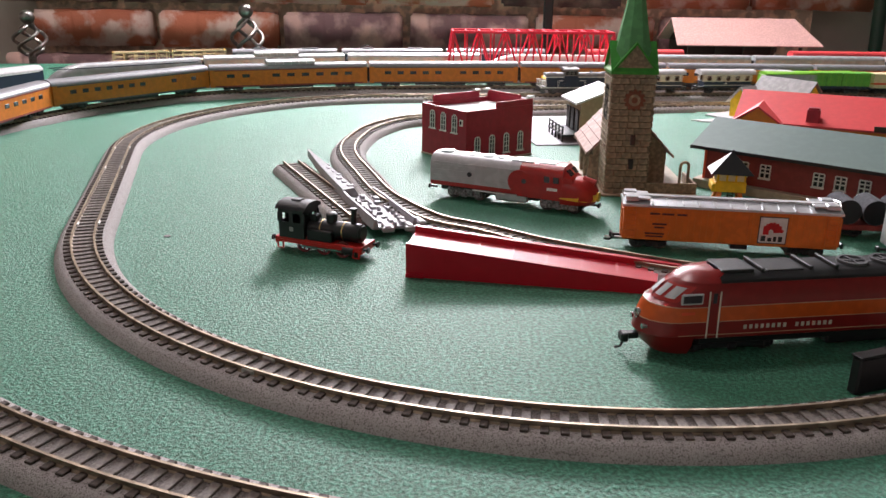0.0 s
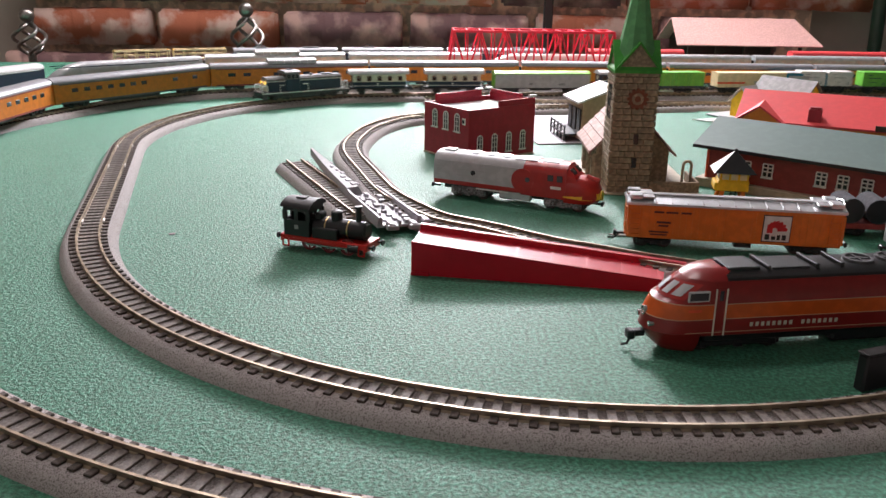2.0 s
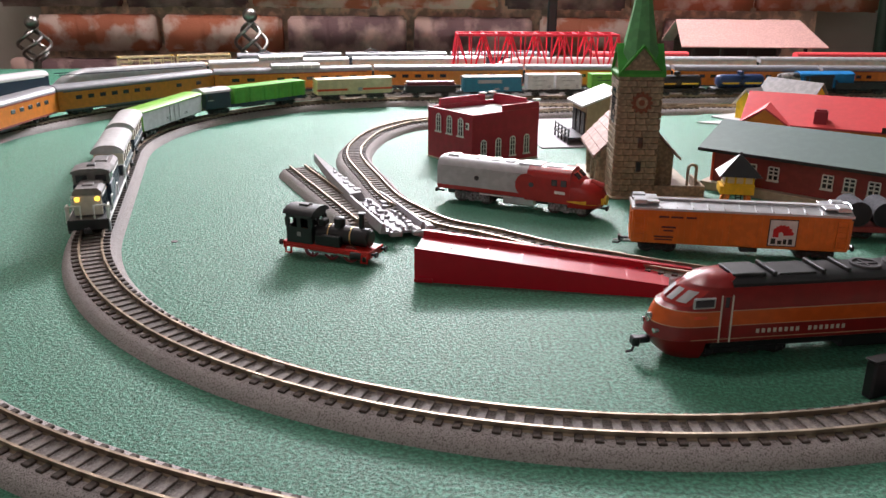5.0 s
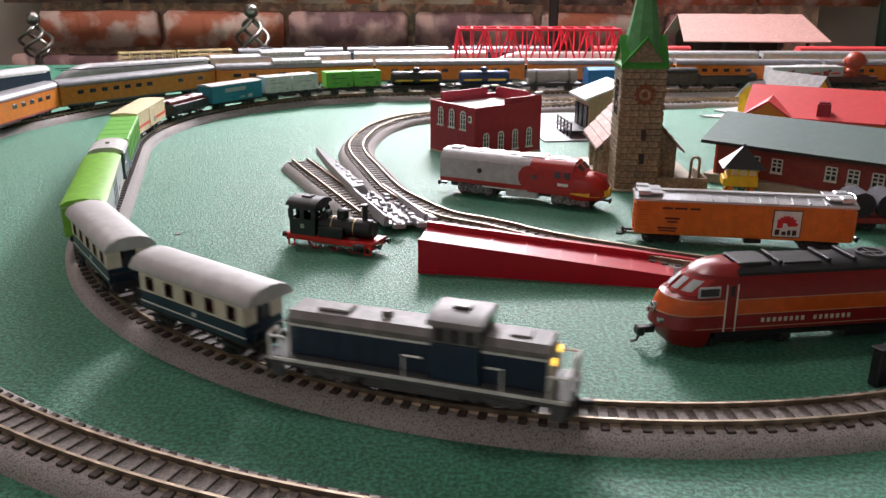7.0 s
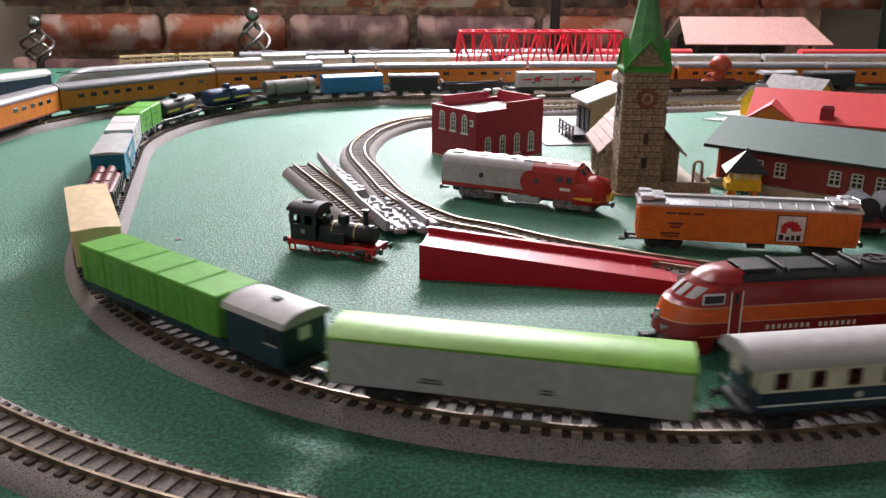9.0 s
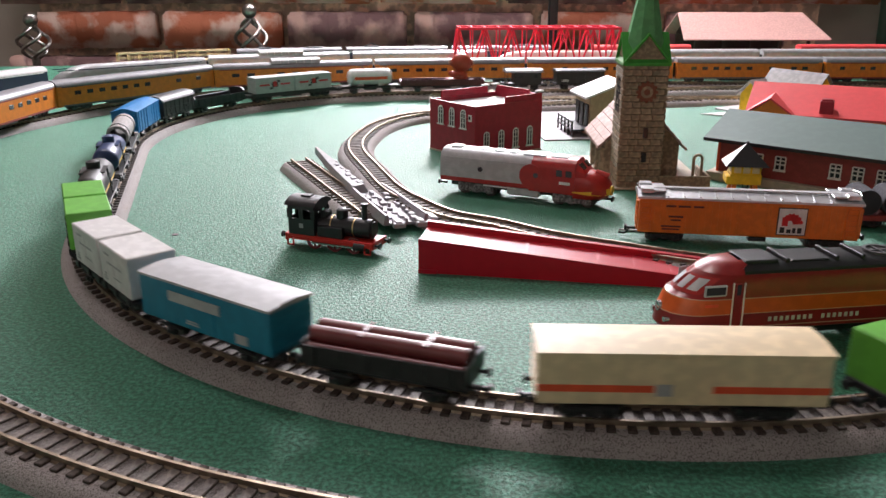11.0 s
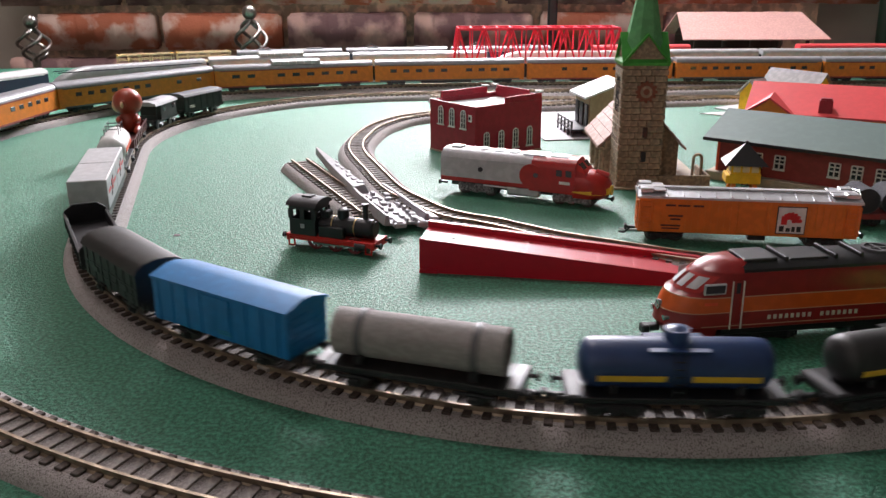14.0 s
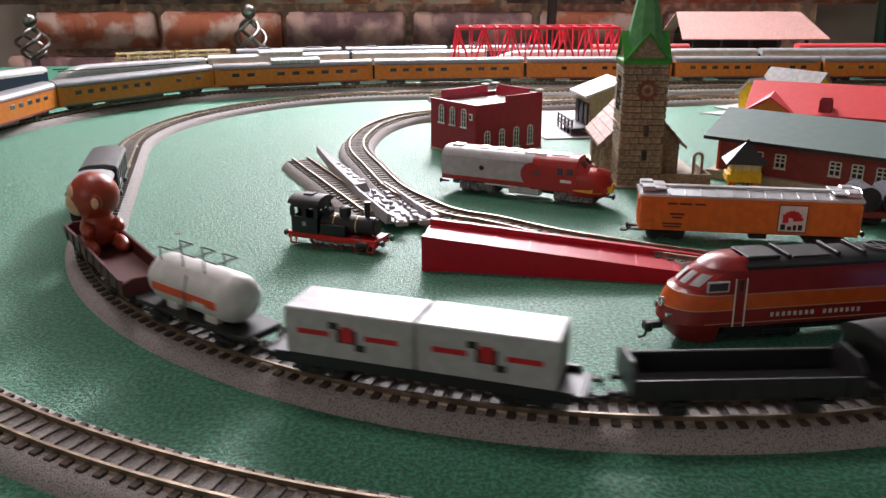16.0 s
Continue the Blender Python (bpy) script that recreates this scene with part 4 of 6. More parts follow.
M["coach_roof"] = paint("grey_coach_roof", (0.22, 0.22, 0.235), 0.42)
M["spred"] = paint("deep_red_loco", (0.24, 0.012, 0.012), 0.28)
M["sporange"] = paint("orange_band", (0.6, 0.1, 0.015), 0.28)
M["warred"] = paint("bright_red_loco", (0.38, 0.016, 0.012), 0.35)
M["toyred"] = paint("glossy_red_plastic", (0.44, 0.003, 0.018), 0.46, vary=0.03, spec=0.35)
M["trussred"] = paint("pinkish_red_plastic", (0.78, 0.02, 0.06), 0.4)
M["steamred"] = paint("steam_red", (0.55, 0.02, 0.015), 0.4)
M["brass"] = mat("brass", (0.7, 0.52, 0.25), 0.3, metal=0.9)
M["lilac"] = paint("pale_grey_plastic", (0.36, 0.35, 0.38), 0.55)
M["shedroof"] = mat("pink_planked_roof", (0.62, 0.36, 0.32), 0.7, vary=0.08, scale=420, bump=0.5, bscale=700)
M["darkwood"] = paint("dark_brown_wood", (0.05, 0.03, 0.022), 0.7)
M["bottlegreen"] = paint("dark_green_metal", (0.01, 0.03, 0.018), 0.4)
M["window_white"] = paint("painted_window_frame", (0.75, 0.74, 0.71), 0.45)
# glow of the added overhead fill panel
M["diffuser"] = mat("fill_diffuser", (0.9, 0.84, 0.8), 0.5, emit=2.0)
M["gold_line"] = paint("dull_gold_line", (0.5, 0.3, 0.2), 0.45)
M["drum"] = mat("dull_grey_drum", (0.07, 0.07, 0.078), 0.9, vary=0.15, scale=600, spec=0.2)
M["paper"] = paint("white_card", (0.75, 0.75, 0.76), 0.6)

# ---- room ----
def wall(name, x0, x1, y0, y1, z0, z1, material, label):
    return tagged(part(name, Shape().box((x0 + x1) / 2, (y0 + y1) / 2, z0, x1 - x0, y1 - y0, z1 - z0), material, label=label, smooth=0), category="wall", kind="structure")


ROOM = (-2.1, 3.1, -2.2, 1.42, -0.78, 1.7)
WIN = (-0.36, 0.40, 0.38, 0.96)
north = tagged(part("wall_north", Shape().box((ROOM[0] + WIN[0]) / 2, 1.47, ROOM[4], WIN[0] - ROOM[0], 0.1, 2.48).box((WIN[1] + ROOM[1]) / 2, 1.47, ROOM[4], ROOM[1] - WIN[1], 0.1, 2.48)
               .box((WIN[0] + WIN[1]) / 2, 1.47, ROOM[4], WIN[1] - WIN[0], 0.1, WIN[2] - ROOM[4]).box((WIN[0] + WIN[1]) / 2, 1.47, WIN[3], WIN[1] - WIN[0], 0.1, ROOM[5] - WIN[3]), "plaster", label="beige plastered wall behind the layout", smooth=0), category="wall", kind="structure")
wall("wall_west", ROOM[0] - 0.1, ROOM[0], ROOM[2], 1.52, ROOM[4], ROOM[5], "plaster", "beige plastered side wall")
wall("wall_east", ROOM[1], ROOM[1] + 0.1, ROOM[2], 1.52, ROOM[4], ROOM[5], "plaster", "beige plastered side wall")
wall("wall_south", ROOM[0] - 0.1, ROOM[1] + 0.1, ROOM[2] - 0.1, ROOM[2], ROOM[4], ROOM[5], "plaster", "beige plastered wall behind the viewer")
tagged(part("floor", Shape().box(0.5, -0.35, ROOM[4] - 0.05, 5.4, 3.8, 0.05), "carpet", label="brown carpeted floor under the table", smooth=0), category="floor", kind="structure")
tagged(part("ceiling", Shape().box(0.5, -0.35, ROOM[5], 5.4, 3.9, 0.05), "ceiling", label="plain white ceiling", smooth=0), category="ceiling", kind="structure")
# unseen panel added to house the overhead fill lamp
lamp = thing("fill_panel", "plain square glowing panel added as overhead fill, out of view", "ceiling light", pose(-0.45, 0.9, 1.7, 0, 0, 0))
part("frame", Shape().box(0, -0.185, -0.05, 0.39, 0.02, 0.05, 0.003).box(0, 0.185, -0.05, 0.39, 0.02, 0.05, 0.003).box(-0.185, 0, -0.05, 0.02, 0.35, 0.05, 0.003).box(0.185, 0, -0.05, 0.02, 0.35, 0.05, 0.003), "window_white", lamp, "white metal frame")
part("diffuser", Shape().box(0, 0, -0.045, 0.35, 0.35, 0.006, 0.001), "diffuser", lamp, "glowing pale face of the added fill panel")
win = tagged(new("window_1"), "white framed window above the layout", "window", kind="structure")
wf = Shape()
for x in (WIN[0] + 0.02, (WIN[0] + WIN[1]) / 2, WIN[1] - 0.02):
    wf.box(x, 1.49, WIN[2], 0.04, 0.04, WIN[3] - WIN[2])
wf.box((WIN[0] + WIN[1]) / 2, 1.49, WIN[2], WIN[1] - WIN[0] - 0.08, 0.036, 0.04).box((WIN[0] + WIN[1]) / 2, 1.49, WIN[3] - 0.04, WIN[1] - WIN[0] - 0.08, 0.036, 0.04)
part("window_frame", wf, "window_white", win)
table = thing("table", "dark wooden table under the green felt", "table")
part("tabletop", slab(-0.046, -0.0065), "darkwood", table)
for x in (-0.75, 1.75):
    for y in (-0.3, 1.05):
        part("leg", Shape().box(x, y, ROOM[4], 0.07, 0.07, -0.046 - ROOM[4], 0.006), "darkwood", table)

# brick chimney breast: uneven old bricks, joints recessed
breast = tagged(part("wall_brick", Shape().box(-0.035, 1.392, ROOM[4], 1.25, 0.054, 0.33 - ROOM[4]), "mortar", label="wall of old worn bricks with sandy mortar", smooth=0), category="wall", kind="structure")
rng = random.Random(4)


def brick_mesh(k):
    r = random.Random(k)
    bm = bmesh.new()
    bmesh.ops.create_cube(bm, size=1)
    bmesh.ops.subdivide_edges(bm, edges=[e for e in bm.edges if abs(e.verts[0].co.x - e.verts[1].co.x) > 0.5], cuts=5)
    for v in bm.verts:
        v.co.x, v.co.y, v.co.z = v.co.x * 0.188, v.co.y * 0.03, v.co.z * 0.056
    bmesh.ops.bevel(bm, geom=list(bm.edges), offset=0.004, segments=2, affect="EDGES", clamp_overlap=True)
    for v in bm.verts:
        v.co += Vector((r.uniform(-1, 1) * 0.0012, r.uniform(-1, 1) * 0.0015, r.uniform(-1, 1) * 0.0016))
    me = bpy.data.meshes.new("brick")
    bm.to_mesh(me)
    bm.free()
    for p in me.polygons:
        p.use_smooth = True
    return me


brick_red = [brick_mesh(k) for k in range(3)]
brick_dark = [brick_mesh(k) for k in range(3, 6)]
for me in brick_red:
    me.materials.append(M["brick"])
for me in brick_dark:
    me.materials.append(M["brick_dark"])
for row in range(-1, 5):
    z = 0.034 + row * 0.069
    x = -0.563 + (0.0 if row % 2 == 0 else -0.055)
    i = 0
    while x < 0.585:
        dark = (row == 0 and i in (2, 3, 5)) or (row != 0 and rng.random() < 0.45)
        part("brick", rng.choice(brick_dark if dark else brick_red), "brick", breast,
             at=Matrix.Translation((x, 1.352 + rng.uniform(-0.003, 0.003), z)) @ Matrix.Rotation(rng.uniform(-0.012, 0.012), 4, "Y") @ Matrix.Rotation(math.pi if rng.random() < 0.5 else 0, 4, "Z"))
        x += 0.2
        i += 1

# black upright and dark green upright by the wall, twisted metal finials
tagged(part("post", Shape().box(0.152, 1.262, ROOM[4], 0.0135, 0.0135, 0.5 - ROOM[4], 0.002).box(0.152, 1.262, ROOM[4], 0.09, 0.07, 0.008, 0.002), "black", label="thin black upright stand before the brick wall"), category="stand")
tagged(part("post", Shape().cyl((0.695, 1.295, ROOM[4]), (0.648, 1.30, 0.5), 0.010, 14).cyl((0.695, 1.295, ROOM[4]), (0.695, 1.295, ROOM[4] + 0.01), 0.04, 18), "bottlegreen", label="dark green leaning pole by the beige wall"), category="pole")


def finial(x, y, top):
    t = thing("metal_finial", "twisted metal finial and ball on a rod behind the table", "ornament", group="metal finials")
    part("ball", Shape().ball(x, y, top, 0.0105, n=24, k=16), "pewter", t, "polished metal ball", 60)
    zb, zt = 0.0, top - 0.010
    for k in range(4):
        pts = []
        for i in range(25):
            u = i / 24
            a = k * math.pi / 2 + u * math.pi * 1.1
            r = 0.021 * math.sin(math.pi * min(1, u * 1.0)) ** 0.8 + 0.0015
            pts.append((x + r * math.cos(a), y + r * math.sin(a), zb + (zt - zb) * u))
        part("twisted_bar", Shape().wire(pts, 0.0027, 10), "pewter", t, "twisted metal bar")
    part("rod", Shape().cyl((x, y, ROOM[4] + 0.01), (x, y, zb + 0.003), 0.006, 14), "pewter", t, "metal rod down to the floor")
    part("foot", Shape().cyl((x, y, ROOM[4]), (x, y, ROOM[4] + 0.012), 0.045, 20), "pewter", t)


finial(-0.612, 1.232, 0.056)
finial(-0.293, 1.238, 0.068)


# ---- parked coaches on the outer tracks ----
def nearest(f, length, x, y):
    return min((i * length / 3000 for i in range(3001)), key=lambda s: (f(s)[0] - Vector((x, y))).length)


def on_line(f, s0, s1):
    """Pose of a vehicle between two places on a line, nose at s0."""
    a, b = f(s0 + (s1 - s0) * 0.15)[0], f(s0 + (s1 - s0) * 0.85)[0]
    c = (a + b) / 2
    d = a - b
    return pose(c.x, c.y, RAIL_Z, 0, 0, math.degrees(math.atan2(d.y, d.x)))


def parked_coach(label, m, L, side, roof, stripe=None, windows=13, dome=False, nose=False, rseed=0, group="parked coaches", seam=True):
    v = thing("passenger_coach", label, "passenger coach", m, group)
    L -= 0.004
    w = 0.0185
    if nose:
        zs = [(0.0040, 0.000, 0.92), (0.0100, 0.0015, 1.0), (0.0150, -0.004, 1.0), (0.0190, -0.010, 0.95), (0.0230, -0.020, 0.80), (0.0250, -0.030, 0.55)]
        rs = []
        for z, xf, k in zs:
            hw = w / 2 * k
            ring = [(-L / 2, -hw, z)] + [(L / 2 + xf - 0.014 + 0.014 * math.sin(math.radians(a)), -hw * math.cos(math.radians(a)), z) for a in range(0, 181, 20)] + [(-L / 2, hw, z)]
            rs.append(ring)
        body = part("body", Shape().rings(rs), side, v, "rounded streamlined body", 40)
    else:
        body = part("body", Shape().box(0, 0, 0.0045, L, w, 0.0175, 0.0004), side, v)
        part("roof", Shape().loft([(-w / 2 - 0.0002, 0.0216), (w / 2 + 0.0002, 0.0216), (w / 2, 0.0234), (w * 0.36, 0.0256), (w * 0.15, 0.0266), (-w * 0.15, 0.0266), (-w * 0.36, 0.0256), (-w / 2, 0.0234)], -L / 2, L / 2), roof, v, "smooth grey rounded roof", 50)
    if stripe:
        part("stripe", Shape().box(0, -w / 2, 0.0046, L * 0.94, 0.0004, 0.0014).box(0, w / 2, 0.0046, L * 0.94, 0.0004, 0.0014), stripe, body, "narrow line along the sill")
        part("stripe", Shape().box(0, -w / 2, 0.0206, L * 0.94, 0.0004, 0.0009).box(0, w / 2, 0.0206, L * 0.94, 0.0004, 0.0009), stripe, body, "narrow line under the roof")
    r = random.Random(rseed)
    for i in range(windows):
        x = -L * 0.42 + L * 0.84 * (i + 0.5) / windows
        if r.random() < 0.16:
            continue
        for y in (-1, 1):
            part("window", Shape().box(x, y * (w / 2), 0.0138, L * 0.84 / windows * 0.5, 0.0005, 0.0034, 0.0002), "glass", body, "small dark window")
    if dome:
        d = part("dome", Shape().loft([(-0.0080, 0.0255), (0.0080, 0.0255), (0.0076, 0.0285), (0.0045, 0.0302), (-0.0045, 0.0302), (-0.0076, 0.0285)], -0.026, 0.024), "grey_light", v, "glazed observation dome", 30)
        for i in range(7):
            part("dome_rib", Shape().loft([(-0.0082, 0.0255), (0.0082, 0.0255), (0.0079, 0.0287), (0.0047, 0.0305), (-0.0047, 0.0305), (-0.0079, 0.0287)], -0.0255 + i * 0.008, -0.0247 + i * 0.008), "white", d)
    for k in (-1, 1):
        bogie(v, k * L * 0.36, 0.013, 0.0032)
        if not (nose and k > 0):
            part("gangway", Shape().box(k * (L / 2 + 0.0009), 0, 0.0060, 0.0018, 0.0085, 0.0145, 0.0004), "black", v, "black gangway bellows")
    part("underfloor", Shape().box(0.004, 0, 0.0018, L * 0.34, 0.0125, 0.0028, 0.0005), "black", v, "black underfloor boxes")
    return v


o0 = nearest(outer_line, OUTER_LEN, -0.336, 0.70)
o1 = nearest(outer_line, OUTER_LEN, -0.241, 0.838)
o2 = nearest(outer_line, OUTER_LEN, -0.083, 0.890)
o3 = nearest(outer_line, OUTER_LEN, 0.080, 0.913)
cuts = [o0 + 0.167, o0, o1, o2, o3]
while cuts[-1] > 0.75:
    cuts.append(cuts[-1] - 0.163)
for i, (a, b) in enumerate(zip(cuts, cuts[1:])):
    parked_coach("orange model coach with a grey roof, parked on the outer track", on_line(outer_line, a, b), abs(a - b), "coach_orange", "coach_roof", "grey_dark" if i % 2 else "shedred", (11, 12, 9, 10, 12, 11, 12, 10, 9)[i % 9], dome=i == 2, rseed=i + 3, group="orange parked coaches")
b0 = nearest(back_line, BACK_LEN, -0.40, 0.825)
blue_end = parked_coach("dark blue and white model coach with a silver roof", on_line(back_line, b0 + 0.168, b0 + 0.004), 0.162, "navy", "roofgrey", "lining", 0, rseed=1, group="silver parked coaches")
lettering(blue_end, 0.03, 0.00945, 0.011, 0.026, 0.003, "lining", 1)
lettering(blue_end, 0.03, -0.00945, 0.011, 0.026, 0.003, "lining", 1)
s = b0
for i in range(9):
    parked_coach("silver grey model coach parked on the back track" if i not in (0, 3) else "silver grey model railcar with a rounded nose, parked", on_line(back_line, s, s - 0.163), 0.163, "silver" if i not in (3,) else "white", "silver", "navy2" if i == 0 else None, 0 if i == 0 else 14, nose=i in (0, 3), rseed=20 + i, dome=i == 1, group="silver parked coaches")
    s -= 0.1645
f0 = nearest(far_line, FAR_LEN, -0.262, 1.018)
s = f0
for i in range(3):
    c = parked_coach("blue and pale grey model coach parked near the wall", on_line(far_line, s, s - 0.13), 0.13, "navy", "coach_roof", "lining", 12, rseed=40 + i, group="far parked coaches")
    part("roof_gear", Shape().box(0.03, 0, 0.0264, 0.014, 0.008, 0.0010, 0.0003).wire([(0.024, 0, 0.027), (0.032, 0, 0.0310), (0.040, 0, 0.027)], 0.0006, 6), "grey_dark", c, "dark roof gear")
    part("roof_box", Shape().box(-0.03, 0, 0.0264, 0.02, 0.007, 0.0012, 0.0003), "grey_dark", c, "dark roof box")
    s -= 0.132
for i in (0, 2):
    c = parked_coach("red model coach with a dark roof, parked near the wall", on_line(far_line, s - 0.05 - 0.134 * i, s - 0.18 - 0.134 * i), 0.13, "trussred", "roofred", None, 10, rseed=50 + i, group="far parked coaches")
for k in range(2):
    s1 = f0 + 0.006 + k * 0.066
    v = thing("car_carrier_wagon", "yellow open-framed model car carrier wagon, parked near the wall", "railway wagon", on_line(far_line, s1 + 0.063, s1))
    deck = Shape().box(0, 0, 0.0045, 0.062, 0.016, 0.0015, 0.0003).box(0, 0, 0.0150, 0.062, 0.016, 0.0012, 0.0003)
    part("deck", deck, "cream", v, "pale yellow decks")
    for y in (-0.0082, 0.0082):
        fr = Shape().box(0, y, 0.0252, 0.062, 0.0012, 0.0014, 0.0002).box(0, y, 0.0205, 0.062, 0.0008, 0.0009, 0.0002)
        for i in range(6):
            fr.box(-0.0302 + i * 0.0121, y, 0.0050, 0.0012, 0.0010, 0.0205)
        part("side_frame", fr, "cream", v, "pale yellow open side frame")
    for x in (-0.0302, 0.0302):
        part("end_frame", Shape().box(x, 0, 0.0250, 0.0012, 0.0165, 0.0016, 0.0002), "yellow", v)
    for k2 in (-1, 1):
        bogie(v, k2 * 0.020, 0.009)

# ---- red truss bridge over the back track ----
def truss_bridge():
    b = thing("truss_bridge", "bright red plastic model truss bridge over the back track", "bridge", pose(0.103, 1.006, 0, 0, 0, 2.5))
    n, span, zt, zb = 12, 0.205, 0.0610, 0.0100
    for y in (-0.0195, 0.0195):
        part("bottom_chord", Shape().box(0, y, zb - 0.002, span, 0.003, 0.0032, 0.0004), "trussred", b)
        part("top_chord", Shape().box(0, y, zt - 0.003, span - 0.014, 0.003, 0.0032, 0.0004), "trussred", b)
        for k in (-1, 1):
            part("end_post", Shape().cyl((k * span / 2, y, zb), (k * (span / 2 - 0.008), y, zt - 0.001), 0.0015, 8), "trussred", b)
        for i in range(n + 1):
            x = -span / 2 + 0.008 + (span - 0.016) * i / n
            part("upright", Shape().box(x, y, zb, 0.0016, 0.0018, zt - zb - 0.002), "trussred", b)
            if i < n:
                x2 = x + (span - 0.016) / n
                z1, z2 = (zb, zt - 0.002) if i % 2 else (zt - 0.002, zb)
                part("diagonal", Shape().cyl((x, y, z1), (x2, y, z2), 0.0011, 6), "trussred", b)
    for i in range(n + 1):
        x = -span / 2 + 0.008 + (span - 0.016) * i / n
        part("cross_beam", Shape().box(x, 0, zt - 0.0024, 0.0018, 0.039, 0.0022, 0.0003), "trussred", b)
    for x in (-span / 2, span / 2):
        for y in (-0.0195, 0.0195):
            part("pier", Shape().box(x * 0.98, y, 0, 0.008, 0.008, zb - 0.001, 0.0006), "trussred", b)


truss_bridge()


# ---- buildings ----
def gable_block(b, x0, x1, y0, y1, zw, zr, wallm, roofm, over=0.003, thick=0.0012, label=""):
    """Walls with gables at the x ends and a two-slope roof along x."""
    ym = (y0 + y1) / 2
    walls = part("wall", Shape().loft([(y0, 0), (y1, 0), (y1, zw), (ym, zr - 0.0008), (y0, zw)], x0, x1), wallm, b, label)
    for y, k in ((y0, -1), (y1, 1)):
        dz = (zr - zw) / (ym - y0) * over
        part("roof", Shape().loft([(y + k * over, zw - dz), (ym, zr), (ym, zr + thick), (y + k * over, zw - dz + thick)], x0 - over, x1 + over), roofm, b)
    return walls


def arch_window(b, m, w, h, frame_m="window_white"):
    """Small arched window; local x along the wall, y out of it, base at z = 0."""
    n = 8
    out = [(-w / 2, 0), (w / 2, 0)] + [(w / 2 * math.cos(math.pi * i / n), h - w / 2 + w / 2 * math.sin(math.pi * i / n)) for i in range(n + 1)]
    wd = part("window", Shape().rings([[(x, y, z) for x, z in out] for y in (-0.0002, 0.0003)]), "glass", b, "dark arched pane", at=m)
    f = Shape()
    for a, c in zip(out, out[1:] + out[:1]):
        f.cyl((a[0], 0.0004, a[1]), (c[0], 0.0004, c[1]), 0.00042, 6)
    f.box(0, 0.0004, 0, 0.0005, 0.0006, h)
    for k in (0.3, 0.55, 0.78):
        f.box(0, 0.0004, h * k, w, 0.0006, 0.0004)
    f.box(0, 0.0007, -0.0006, w * 1.35, 0.0014, 0.0009)
    part("window_frame", f, frame_m, wd, "white window frame with bars")


def square_window(b, m, w, h, frame_m="window_white"):
    wd = part("window", Shape().box(0, 0, 0, w, 0.0005, h), "glass", b, "dark square pane", at=m)
    f = Shape()
    for x in (-w / 2, 0, w / 2):
        f.box(x, 0.0005, 0, 0.0007, 0.0007, h)
    for z in (0, h * 0.42, h * 0.72, h):
        f.box(0, 0.0005, z - 0.0003, w, 0.0007, 0.0007)
    f.box(0, 0.0008, -0.0008, w * 1.2, 0.0014, 0.0008)
    part("window_frame", f, frame_m, wd, "pale window frame with bars")


def red_house():
    b = thing("factory_building", "dark red model factory building with white arched windows", "building", pose(0.0145, 0.549, 0, 0, 0, 38))
    # local x: right-hand wall; local y: left-hand wall
    w, d, h = 0.062, 0.050, 0.0365
    t = 0.0016
    part("plinth", Shape().box(w / 2, d / 2, 0, w + 0.0014, d + 0.0014, 0.0012, 0.0003), "beige_base", b, "beige base strip")
    part("wall", Shape().box(w / 2, t / 2, 0.0012, w, t, h - 0.0012), "brickred", b, "dark red front wall")
    part("wall", Shape().box(t / 2, d / 2, 0.0012, t, d - 2 * t, h - 0.0012), "brickred", b)
    part("wall", Shape().box(w - t / 2, d / 2, 0.0012, t, d - 2 * t, h + 0.002), "brickred", b)
    part("wall", Shape().box(w / 2, d - t / 2, 0.0012, w, t, h - 0.0012), "brickred", b)
    part("parapet", Shape().box(w * 0.72, t / 2, h, w * 0.56, t, 0.0042, 0.0003), "brickred", b)
    part("parapet", Shape().box(w * 0.5, d - t / 2, h, w * 0.7, t, 0.0048, 0.0003), "brickred", b)
    part("parapet", Shape().box(w - t / 2, d * 0.6, h + 0.0032, t, d * 0.7, 0.002, 0.0003), "brickred", b)
    part("flat_roof", Shape().box(w / 2, d / 2, h - 0.0046, w - 2 * t, d - 2 * t, 0.0014), "paper", b, "white flat roof")
    for x, y in ((w, 0), (w, d), (w * 0.85, d)):
        part("coping", Shape().box(x - 0.002, y + (0.001 if y == 0 else -0.001), h + 0.0050, 0.0052, 0.0040, 0.0012, 0.0003), "window_white", b, "white coping cap")
    for i in range(4):
        arch_window(b, pose(0.0099 + i * 0.0134, -0.0003, 0.0050, 0, 0, 180), 0.0046, 0.0135)
    for i in range(3):
        arch_window(b, pose(-0.0003, 0.0118 + i * 0.0125, 0.0205, 0, 0, 90), 0.0050, 0.0125)
    part("vent", Shape().box(-0.0004, 0.0048, 0.026, 0.0008, 0.0034, 0.0046, 0.0002), "window_white", b, "small white framed vent")
    part("vent_hole", Shape().box(-0.0008, 0.0048, 0.0272, 0.0004, 0.0016, 0.0024), "glass", b)
    part("door_frame", Shape().box(-0.0004, 0.0118, 0.0012, 0.0008, 0.0046, 0.0082, 0.0002), "window_white", b, "white door frame")
    part("door", Shape().box(-0.0008, 0.0118, 0.0012, 0.0006, 0.0030, 0.0072, 0.0001), "brickred", b)


